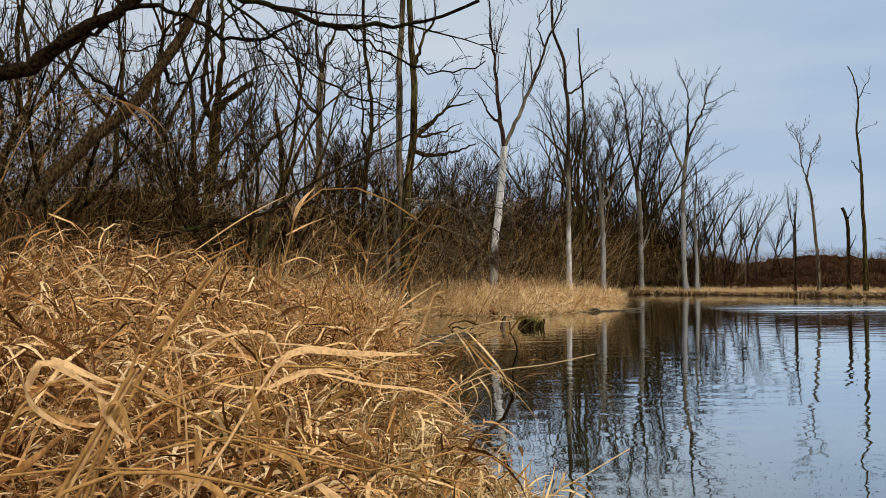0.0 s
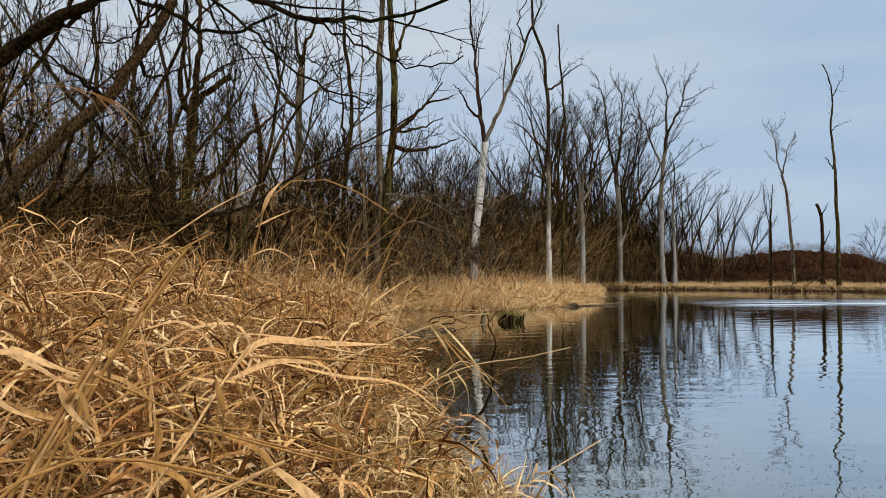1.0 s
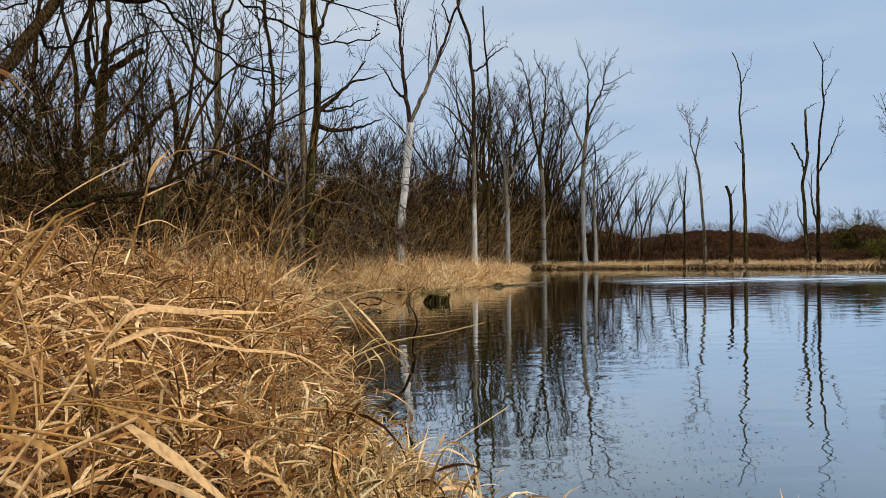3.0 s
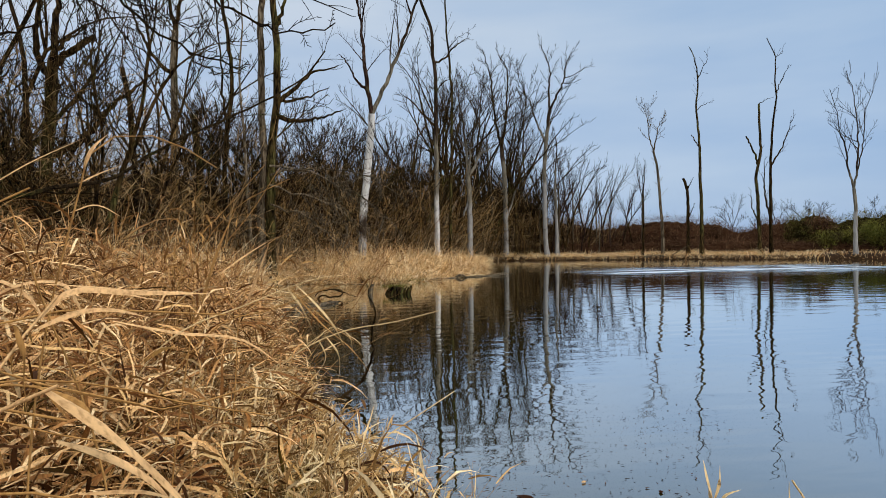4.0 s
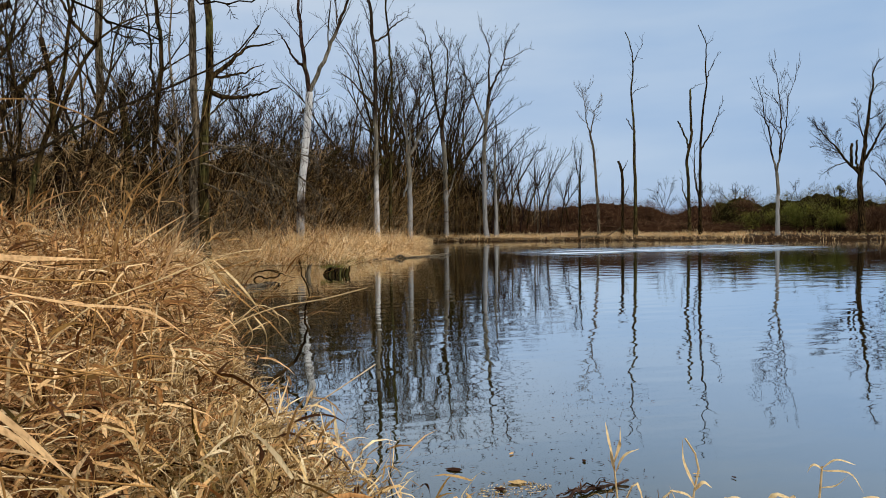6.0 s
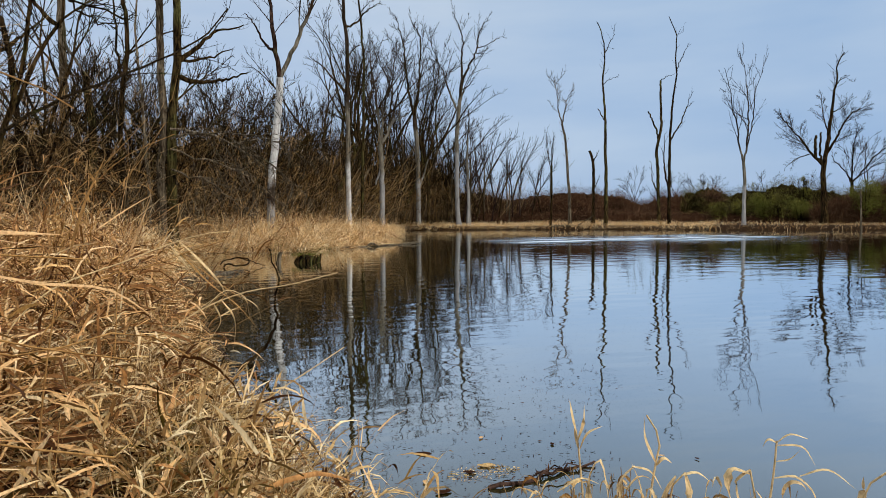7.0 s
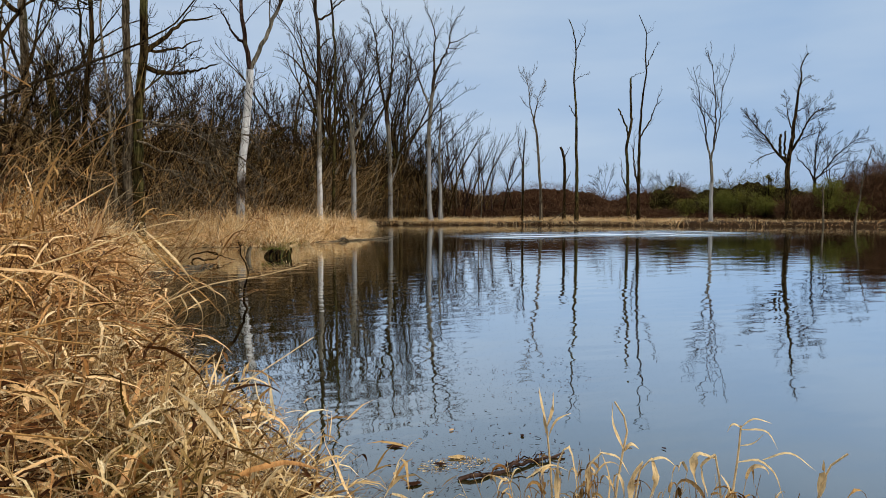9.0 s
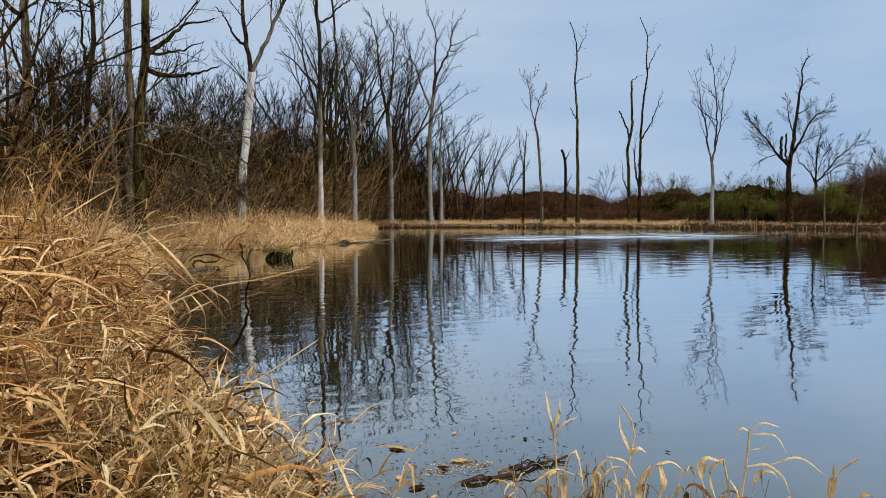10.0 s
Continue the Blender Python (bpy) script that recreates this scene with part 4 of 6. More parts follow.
def depth_in_wood(x, y):
    return y - np.interp(x, EDGE_X, EDGE_Y)


def plant(models, spots, rng, size=(0.8, 1.2), copies=False):
    """Copies of the models on the ground, turned and scaled by chance; the first ones are the models themselves."""
    for k, (x, y) in enumerate(spots):
        ob = models[k % len(models)]
        s = rng.uniform(*size)
        m = Matrix.Translation((x, y, land_at(x, y))) @ Matrix.Rotation(rng.uniform(0, 6.28), 4, "Z")
        if k < len(models) and not copies:
            ob.matrix_basis = m @ Matrix.Scale(s, 4)
        else:
            c = copy_thing(ob, m)
            c.scale = (s, s, s * rng.uniform(0.9, 1.1))


rng = np.random.default_rng(7)
mid = scatter(54, rng, (3, 25, 40, 84), lambda x, y: 1.0 < depth_in_wood(x, y) < 13 and 0.15 * y < x < 0.36 * y)
tall = [wild_tree("bare_tree", "tall leafless woodland tree", 15, 0.17, 60 + k, (BARK_GREY, BARK, BARK_MOSS, BARK, BARK_GREY)[k], BARK, 1, 7, 2, 0.36, 0.5, least=0.014) for k in range(5)]
plant(tall, scatter(19, rng, (-26, 4, 17, 55), lambda x, y: 1.0 < depth_in_wood(x, y) < 24 and (x < -0.25 * y or (x < -0.07 * y and rng.random() < 0.3))), rng, (0.75, 1.15))
plant(tall, mid, rng, (0.6, 1.25), True)
young = [wild_tree("young_tree", "bushy leafless young tree in the thicket", 8, 0.09, 70 + k, (BARK, BARK, BARK_MOSS, BARK_GREY, BARK_DARK)[k], BARK, 2 + k % 2, 6, 2, 0.5, 0.3, 0.3, 0.013,
                   group="young trees of the thicket") for k in range(5)]
plant(young, [(-10.4, 11.6), (-11.2, 13.6), (-5.2, 17.2), (-8.6, 15.4), (-11.5, 15.5), (-5.8, 18.4)]
      + [(62.5, 47.5), (64.5, 46), (66.5, 45), (61.0, 49.5)] + scatter(66, rng, (-4, 26, 25, 75), lambda x, y: 0.3 < depth_in_wood(x, y) < 9) + scatter(16, rng, (-22, -4, 12, 40), lambda x, y: 0.5 < depth_in_wood(x, y) < 12), rng, (0.75, 1.3))
slim = [wild_tree("slim_tree", "slim upright leafless tree at the end of the wood", 8.5, 0.1, 90 + k, (BARK, BARK_GREY, BARK_RED)[k], (BARK, BARK, BARK_RED)[k], 1, 12, 1, 0.36, 0.3, 0.4, 0.016, 0.07,
                  "young trees of the thicket", forks=1) for k in range(3)]
plant(slim, [(24.6, 66.4), (25.6, 67.2), (26.9, 66.0), (28.2, 65.4), (29.4, 66.2), (24.0, 65.0), (25.2, 64.6), (27.4, 67.6), (30.4, 65.0), (31.6, 64.8), (23.2, 66.0), (28.8, 67.0), (26.2, 64.8), (24.4, 63.9), (25.0, 66.0), (25.9, 65.6), (26.6, 67.0), (27.1, 64.9), (27.9, 66.6), (29.0, 64.5), (29.8, 65.2), (30.0, 67.4), (31.0, 66.0), (32.3, 66.2), (33.4, 65.4), (34.6, 66.0)], rng, (0.7, 1.15))
plant(young, [(51.3, 66.6), (53.2, 64.8), (57.9, 60.6), (60.0, 58.2), (62.6, 56.0), (47.0, 69.5)], np.random.default_rng(8), (0.6, 0.85), True)
shrubs = [wild_tree("shrub", "leafless tangled brown shrub", 3.2, 0.03, 80 + k, BARK, (BARK, BARK_GREY, BARK)[k], 5, 4, 1, 0.5, 0.1, 0.1, 0.006, 0.35,
                    "shrubs under the trees", "shrub", 0.05, forks=1) for k in range(3)]
plant(shrubs, [(0.2, 33.0), (-2.6, 29.5), (1.6, 36.5), (-4.4, 26.5), (-0.9, 31.4), (4.4, 40.5)] + scatter(40, rng, (-18, 34, 10, 68), lambda x, y: -0.3 < depth_in_wood(x, y) < 5), rng, (0.8, 1.35))


# ------------------------------------------------------------------ grasses
def ribbons(base, heading, length, width, k, curl, rng, wobble=0.06, floor=0.03, fold=False):
    """Bent blades: from base along heading, sinking by curl. Returns vertices and quads."""
    n = len(base)
    d = heading / np.linalg.norm(heading, axis=1)[:, None]
    p, pts, dirs = base.copy(), [base.copy()], [d.copy()]
    step = (length / k)[:, None]
    for j in range(k):
        d = d + wobble * rng.standard_normal((n, 3))
        d[:, 2] -= curl * (j + 0.6) / k
        d /= np.linalg.norm(d, axis=1)[:, None]
        p = p + d * step
        p[:, 2] = np.maximum(p[:, 2], floor)
        pts.append(p.copy())
        dirs.append(d.copy())
    pts, dirs = np.stack(pts, 1), np.stack(dirs, 1)
    up = np.array((0, 0, 1.0)) + 0.5 * rng.standard_normal((n, 1, 3))
    side = np.cross(dirs, up)
    side /= np.linalg.norm(side, axis=2)[..., None] + 1e-9
    s = np.linspace(0, 1, k + 1)
    profile = np.clip(np.minimum(0.55 + 2.2 * s, 1.0) * (1 - s ** 2.2), 0.04, 1)
    w = side * (width[:, None] * profile[None])[..., None] * 0.5
    if fold:
        crease = np.cross(side, dirs) * (width[:, None] * profile[None])[..., None] * 0.22
        v = np.stack([pts - w, pts - crease, pts + w], 2)
        c = 3
    else:
        v = np.stack([pts - w, pts + w], 2)
        c = 2
    b = (np.arange(n) * (k + 1) * c)[:, None, None] + (np.arange(k) * c)[None, :, None] + np.arange(c - 1)[None, None]
    q = np.stack([b, b + 1, b + c + 1, b + c], -1).reshape(-1, 4)
    return v.reshape(-1, 3), q


def gather(name, pieces, mat):
    vs, qs, n = [], [], 0
    for v, q in pieces:
        vs.append(v)
        qs.append(q + n)
        n += len(v)
    return part(name, quad_mesh(name, np.vstack(vs), np.vstack(qs)), mat)


def shoots(base, height, rng, lean, leaves, k_stem, k_leaf, leaf_len, leaf_w, stem_w, curl=(0.25, 0.7), fold=False, spread=0.35, crook=0.05, fling=0.7, thick=None, rise=(0.4, 1.1)):
    """Grass shoots: a bent stem each, with long leaves that arch down from it."""
    n = len(base)
    thick = np.ones(n) if thick is None else thick
    lean = (np.broadcast_to(lean[0], n), np.broadcast_to(lean[1], n))
    head = np.stack([rng.normal(lean[0], spread, n), rng.normal(lean[1], spread, n), np.ones(n)], 1)
    head /= np.linalg.norm(head, axis=1)[:, None]
    d, p, line = head.copy(), base.copy(), [base.copy()]
    bend = rng.uniform(0.0, 0.16, n)
    for j in range(5):
        d = d + crook * rng.standard_normal((n, 3))
        d[:, :2] += d[:, :2] * bend[:, None] * 1.5
        d[:, 2] -= bend * 0.6
        d /= np.linalg.norm(d, axis=1)[:, None]
        p = p + d * (height / 5)[:, None]
        line.append(p.copy())
    line = np.stack(line, 1)
    out_stem = ribbons_on(line[:, (0, 1, 3, 5)] if k_stem > 3 else line[:, (0, 2, 5)], stem_w * thick * rng.uniform(0.7, 1.2, n), rng)
    which = np.repeat(np.arange(n), leaves)
    s = rng.uniform(0.46, 1.0, len(which)) * 4.999
    i = s.astype(int)
    f = (s - i)[:, None]
    start = line[which, i] * (1 - f) + line[which, i + 1] * f
    tan = line[which, i + 1] - line[which, i]
    tan /= np.linalg.norm(tan, axis=1)[:, None]
    a = rng.uniform(0, 2 * np.pi, len(which))
    outw = np.stack([np.cos(a) + lean[0][which] * 1.2, np.sin(a) + lean[1][which] * 1.2, 0 * a], 1)
    hd = tan * rng.uniform(*rise, len(which))[:, None] + outw * fling
    leaf = ribbons(start, hd, leaf_len * rng.uniform(0.5, 1.25, len(which)), leaf_w * thick[which] * rng.uniform(0.55, 1.25, len(which)), k_leaf,
                   rng.uniform(*curl, len(which)), rng, 0.02 + crook, 0.03, fold)
    return out_stem, leaf


def ribbons_on(line, width, rng):
    """A three-sided thin stem along each line."""
    n, k = line.shape[:2]
    a = rng.uniform(0, 6.28, n)
    s = np.linspace(1, 0.5, k)
    corners = [line + (np.stack([np.cos(a + c), np.sin(a + c), 0 * a], 1)[:, None] * (width[:, None] * s)[..., None] * 0.5) for c in (0, 2.1, 4.2)]
    v = np.stack(corners, 2)
    b = (np.arange(n) * k * 3)[:, None, None] + (np.arange(k - 1) * 3)[None, :, None] + np.arange(3)[None, None]
    c = (np.arange(n) * k * 3)[:, None, None] + (np.arange(k - 1) * 3)[None, :, None] + ((np.arange(3) + 1) % 3)[None, None]
    return v.reshape(-1, 3), np.stack([b, c, c + 3, b + 3], -1).reshape(-1, 4)


def on_land(rng, n, box, inner=0.03, outer=99, keep=None):
    """n chance places on dry land between inner and outer metres from the water."""
    got = np.zeros((0, 2))
    while len(got) < n:
        q = np.stack([rng.uniform(box[0], box[1], 4 * n), rng.uniform(box[2], box[3], 4 * n)], 1)
        d = shore_distance(q[:, 0], q[:, 1])
        ok = (d > inner) & (d < outer)
        if keep is not None:
            ok &= keep(q[:, 0], q[:, 1])
        got = np.vstack([got, q[ok]])
    got = got[:n]
    return np.column_stack([got, land(got[:, 0], got[:, 1]) - 0.02])


grng = np.random.default_rng(3)
clear = lambda x, y: np.hypot(x - 0.1, y + 0.05) > 0.75
b = on_land(grng, 6200, (-3.4, 1.0, 0.55, 7.5), keep=lambda x, y: clear(x, y) & (x < 0.17 * y - 0.05) & (shore_distance(x, y) > np.interp(y, (0.8, 1.5, 3.0, 4.5, 6.5, 8.0), (0.4, 0.85, 0.98, 0.75, 0.38, 0.2))) & (grng.random(x.shape) < 0.45 + 0.55 * np.sin(x * 3.1 + np.sin(y * 2.3) * 1.4) * np.sin(y * 2.7 + 0.8)))
r = np.hypot(b[:, 0] - 0.1, b[:, 1])
clump = 0.16 * np.sin(b[:, 0] * 2.6 + 1.1 * np.sin(b[:, 1] * 1.9)) + 0.1 * np.sin(b[:, 1] * 4.1 + b[:, 0] * 1.3)
h = (grng.uniform(0.6, 1.22, len(b)) + clump) * np.interp(r, (0.8, 1.8, 4), (0.74, 0.92, 1.05)) * np.interp(b[:, 0], (-3, -1, -0.3, 0.3), (1.45, 1.18, 0.94, 0.74)) * np.interp(b[:, 1], (2, 4), (1.0, 1.1)) * np.interp(shore_distance(b[:, 0], b[:, 1]), (0, 0.9), (0.36, 1.0))
lean = np.interp(shore_distance(b[:, 0], b[:, 1]), (0, 1.2), (-0.16, 0.28))
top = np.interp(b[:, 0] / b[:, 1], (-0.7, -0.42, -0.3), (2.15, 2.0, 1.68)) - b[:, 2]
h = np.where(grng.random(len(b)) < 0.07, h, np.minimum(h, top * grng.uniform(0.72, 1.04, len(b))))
close = r < 2.1
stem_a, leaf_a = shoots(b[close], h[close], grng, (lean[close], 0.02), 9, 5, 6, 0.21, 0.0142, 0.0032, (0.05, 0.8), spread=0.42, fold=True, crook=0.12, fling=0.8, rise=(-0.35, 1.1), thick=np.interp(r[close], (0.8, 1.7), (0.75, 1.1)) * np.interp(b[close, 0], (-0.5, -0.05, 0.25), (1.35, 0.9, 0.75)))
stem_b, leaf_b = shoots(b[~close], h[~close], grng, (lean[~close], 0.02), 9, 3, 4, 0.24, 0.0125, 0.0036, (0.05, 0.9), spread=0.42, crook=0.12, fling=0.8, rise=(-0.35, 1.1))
wide = on_land(grng, 260, (-1.6, 0.4, 0.6, 3.2), inner=0.95, keep=lambda x, y: np.hypot(x - 0.15, y + 0.05) > 0.8)
wide[:, 2] += grng.uniform(0.35, 0.74, len(wide)) * np.interp(wide[:, 0], (-1.2, 0.4), (1.12, 0.72)) * np.interp(np.hypot(wide[:, 0], wide[:, 1]), (0.8, 2), (0.85, 1.0))
wa = grng.normal(0.1, 1.0, len(wide))
broad = ribbons(wide, np.column_stack([np.cos(wa), np.sin(wa) * 0.8, grng.uniform(0.0, 0.8, len(wide))]), grng.uniform(0.22, 0.45, len(wide)), grng.uniform(0.009, 0.015, len(wide)), 8, grng.uniform(0.15, 0.6, len(wide)), grng, 0.06, 0.05, True)
tagged(gather("broad_leaves", [broad], STRAW_PALE), "broad pale withered leaves caught in the reed grass", "grass", kind="stuff")
# low dark blades added so that the gaps in the grass look shaded
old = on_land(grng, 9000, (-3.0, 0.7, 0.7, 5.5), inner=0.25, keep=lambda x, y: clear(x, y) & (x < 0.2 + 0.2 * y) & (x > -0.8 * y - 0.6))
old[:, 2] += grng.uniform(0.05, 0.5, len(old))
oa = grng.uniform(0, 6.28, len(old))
shade_strips = ribbons(old, np.column_stack([np.cos(oa), np.sin(oa), grng.uniform(0.0, 0.9, len(old))]), grng.uniform(0.2, 0.45, len(old)), grng.uniform(0.006, 0.014, len(old)), 3, grng.uniform(0.1, 0.7, len(old)), grng, 0.12)
tagged(gather("shade_blades", [shade_strips], LITTER_AND_SHADE), "dark old leaves standing in for shade under the reed grass", "grass", kind="stuff")
tagged(gather("reed_grass", [leaf_b], STRAW_MID), "fine tangled tan reed grass further along the bank", "grass", kind="stuff")
a, q = grng.uniform(0, 6.28, 44), 0.34 * np.sqrt(grng.random(44))
b = np.column_stack([-0.95 + q * np.cos(a), 4.75 + 1.2 * q * np.sin(a)])
b = np.column_stack([b, land(b[:, 0], b[:, 1]) - 0.02])
stem_t, leaf_t = shoots(b, grng.uniform(1.0, 1.85, 44), grng, (0.12, 0.0), 7, 5, 5, 0.2, 0.013, 0.006, (0.6, 2.0), spread=0.14, crook=0.05, fling=0.4)
b = np.column_stack([grng.uniform(-0.75, -0.25, 26), grng.uniform(4.2, 5.2, 26)])
b = np.column_stack([b, land(b[:, 0], b[:, 1]) - 0.02])
stem_s, leaf_s = shoots(b, grng.uniform(1.2, 2.0, 26), grng, (0.52, 0.0), 2, 5, 4, 0.2, 0.010, 0.006, (0.2, 1.0), spread=0.1, crook=0.025, fling=0.3)
tagged(gather("tall_reeds", [leaf_t, stem_t, leaf_s, stem_s], STALK), "tall clump of brown reeds with hanging leaves", "grass", kind="stuff")
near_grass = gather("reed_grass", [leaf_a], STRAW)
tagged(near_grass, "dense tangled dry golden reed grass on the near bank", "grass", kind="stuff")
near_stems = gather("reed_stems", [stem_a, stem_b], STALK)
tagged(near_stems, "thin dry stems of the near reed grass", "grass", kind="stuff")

b = on_land(grng, 5600, (-16, 1, 6.0, 27.0), outer=14, keep=lambda x, y: (depth_in_wood(x, y) < 1.5) & (np.abs(x) < 0.75 * y + 1))
h = grng.uniform(0.8, 1.25, len(b)) * np.interp(shore_distance(b[:, 0], b[:, 1]), (0, 1, 3, 6), (0.45, 0.95, 1.3, 1.5)) * np.interp(b[:, 0] / b[:, 1], (-0.42, -0.30), (1.18, 0.84))
stem, leaf = shoots(b, h, grng, (np.interp(shore_distance(b[:, 0], b[:, 1]), (0, 1.5), (-0.12, 0.18)), 0.0), 7, 3, 3, 0.34, 0.015, 0.005, (0.2, 0.9), spread=0.42)
tagged(gather("reed_grass", [leaf, stem], STRAW_MID), "dry reed grass field between pond and wood", "grass", kind="stuff")

c = on_land(grng, 1350, (-7, 13, 17.0, 47.0), inner=0.05, keep=lambda x, y: depth_in_wood(x, y) < 0.8)
near_water = shore_distance(c[:, 0], c[:, 1])
big = (grng.uniform(0.5, 1.05, len(c)) + 0.55 * (grng.random(len(c)) < 0.2)) * (1 + 0.3 * np.sin(c[:, 0] * 1.9 + 1.3 * np.sin(c[:, 1] * 1.4))) * np.interp(near_water, (0, 0.6, 2.5), (0.55, 0.8, 1.05))
many = 54
a, q = grng.uniform(0, 6.28, (len(c), many)), np.sqrt(grng.random((len(c), many)))
spread = (0.12 + 0.30 * big)[:, None] * q
b = np.column_stack([(c[:, :1] + np.cos(a) * spread).ravel(), (c[:, 1:2] + np.sin(a) * spread).ravel(), np.zeros(len(c) * many)])
b[:, 2] = np.maximum(land(b[:, 0], b[:, 1]), 0.0) - 0.03
tuft = np.repeat(grng.normal(0, 0.4, (len(c), 2)), many, axis=0)
out = (0.2 + 0.9 * q).ravel()
hd = np.stack([np.cos(a).ravel() * out + tuft[:, 0], np.sin(a).ravel() * out + tuft[:, 1], np.ones(len(b))], 1) + grng.normal(0, 0.42, (len(b), 3))
hh = np.repeat(big * np.interp(c[:, 0], (-6, -2, 2, 6), (2.2, 2.0, 1.55, 1.2)), many) * (1.1 - 0.3 * q.ravel()) * grng.uniform(0.5, 1.25, len(b))
brown = np.repeat(grng.random(len(c)) < 0.24, many)
for pick, mat, say in ((~brown, STRAW_FAR, "pale dry tussock grass covering the low point of the bank"), (brown, STRAW_MID, "browner tussocks among the pale bank grass")):
    n = int(pick.sum())
    tagged(gather("bank_grass", [ribbons(b[pick], hd[pick], hh[pick], grng.uniform(0.009, 0.026, n), 3, grng.uniform(0.3, 2.3, n), grng, 0.24)], mat), say, "grass", kind="stuff")
b = on_land(grng, 18000, (10, 66, 34.0, 66.0), inner=0.0, outer=5.0)
b = b[(b[:, 0] < 43 + 1.5 * np.sin(b[:, 1])) | (grng.random(len(b)) < 0.3)]
a = grng.uniform(0, 6.28, len(b))
hd = np.stack([np.cos(a) * 0.5, np.sin(a) * 0.5, np.ones(len(b))], 1)
tagged(gather("bank_grass", [ribbons(b, hd, grng.uniform(0.2, 0.5, len(b)) + (0.4 - 0.25 * (b[:, 0] > 43)) * np.clip(np.sin(b[:, 0] * 1.1) * np.sin(b[:, 0] * 0.37 + b[:, 1]), 0, 1), grng.uniform(0.015, 0.04, len(b)), 2, grng.uniform(0.1, 1.2, len(b)), grng, 0.25)], STRAW_FAR),
       "strip of dry grass along the far shore", "grass", kind="stuff")

b = on_land(grng, 5000, (-9, 15, 20.0, 57.0), inner=0.0, outer=0.8)
a = grng.uniform(0, 6.28, len(b))
tagged(gather("bank_grass", [ribbons(b, np.stack([np.cos(a) * 0.7, np.sin(a) * 0.7, np.ones(len(b))], 1), grng.uniform(0.3, 0.75, len(b)), grng.uniform(0.015, 0.035, len(b)), 3, grng.uniform(0.2, 1.0, len(b)), grng)], STRAW_FAR),
       "low dry grass hanging over the water's edge", "grass", kind="stuff")

# the same grass goes on behind and beside the path
brng = np.random.default_rng(14)
b = on_land(brng, 2600, (-8, 2.5, -4.5, 8.0), inner=0.1, keep=lambda x, y: ((y < -0.9) | (x < -0.8 * y - 0.9)) & ((x < -3.2) | (y < -0.9)))
stem, leaf = shoots(b, brng.uniform(0.5, 1.1, len(b)), brng, (0.1, 0.0), 7, 3, 3, 0.3, 0.015, 0.005, (0.1, 0.9), spread=0.42, crook=0.1)
tagged(gather("reed_grass", [leaf, stem], STRAW_MID), "thinner dry reed grass on the bank behind the path", "grass", kind="stuff")

# dead undergrowth at the foot of the wood
u = np.stack([grng.uniform(-14, 7, 30000), grng.uniform(8, 46, 30000)], 1)
dep = depth_in_wood(u[:, 0], u[:, 1])
u = u[(dep > -3.5) & (dep < 2.5) & (shore_distance(u[:, 0], u[:, 1]) > 0.6) & (np.sin(u[:, 0] * 1.3 + 2 * np.sin(u[:, 1] * 0.7)) + grng.normal(0, 0.7, len(u)) > -0.1)][:4200]
u = np.column_stack([u, land(u[:, 0], u[:, 1]) - 0.03])
far = np.interp(np.hypot(u[:, 0], u[:, 1]), (9, 20, 40), (0.55, 1.0, 1.7))
stem, leaf = shoots(u, grng.uniform(0.5, 1.7, len(u)) * np.interp(u[:, 1], (8, 14, 30), (0.8, 1.0, 1.3)) * np.interp(u[:, 0], (-11, -5.5, -3), (1.9, 1.4, 0.75)), grng, (0.0, 0.0), 6, 3, 3, 0.55, 0.011, 0.009, (-0.2, 0.7), spread=0.5, crook=0.2, fling=1.0, thick=far)
half = np.arange(len(leaf[1])) % 7 < 4
tagged(gather("undergrowth", [stem, (leaf[0], leaf[1][half])], STRAW_MID), "tangle of dead brown stalks at the foot of the wood", "undergrowth", kind="stuff")
tagged(gather("undergrowth", [(leaf[0], leaf[1][~half])], BRUSH_PALE), "grey-brown dead twigs at the foot of the wood", "undergrowth", kind="stuff")

# saplings and brush of the wood
sap = np.stack([grng.uniform(-26, 32, 60000), grng.uniform(9, 88, 60000)], 1)
sap = sap[sap[:, 0] > -0.72 * sap[:, 1] - 2]
dep = depth_in_wood(sap[:, 0], sap[:, 1])
sap = sap[(dep > -0.3) & (dep < 22) & (grng.random(len(sap)) < np.interp(dep, (0, 3, 22), (1.0, 0.8, 0.3)) * np.interp(sap[:, 0], (-10, 2, 24, 27), (0.7, 1.0, 1.0, 0.4)))][:3600]
sap = np.column_stack([sap, land(sap[:, 0], sap[:, 1]) - 0.05])
tallness = np.interp(sap[:, 0], (-25, -5, 4, 8, 20, 25, 36), (9.5, 7.5, 7.0, 7.5, 8.0, 6.0, 4.5)) * (0.3 + 0.85 * grng.random(len(sap)) ** 0.8)
stem, leaf = shoots(sap, tallness, grng, (0.0, 0.0), 9, 3, 3, 1.5, 0.030, 0.06, (-0.45, 0.2), spread=0.25, crook=0.27, fling=1.1, thick=np.interp(np.hypot(sap[:, 0], sap[:, 1]), (10, 22, 45), (0.32, 0.55, 1.0)))
sap = np.stack([grng.uniform(-13, -3.6, 4000), grng.uniform(8.5, 21, 4000)], 1)
dep = depth_in_wood(sap[:, 0], sap[:, 1])
sap = sap[(dep > -2.5) & (dep < 4)][:560]
sap = np.column_stack([sap, land(sap[:, 0], sap[:, 1]) - 0.05])
stem_n, leaf_n = shoots(sap, grng.uniform(3.0, 9.0, len(sap)), grng, (0.0, 0.0), 20, 6, 4, 1.1, 0.013, 0.026, (-0.35, 0.3), spread=0.25, crook=0.2, fling=1.1)
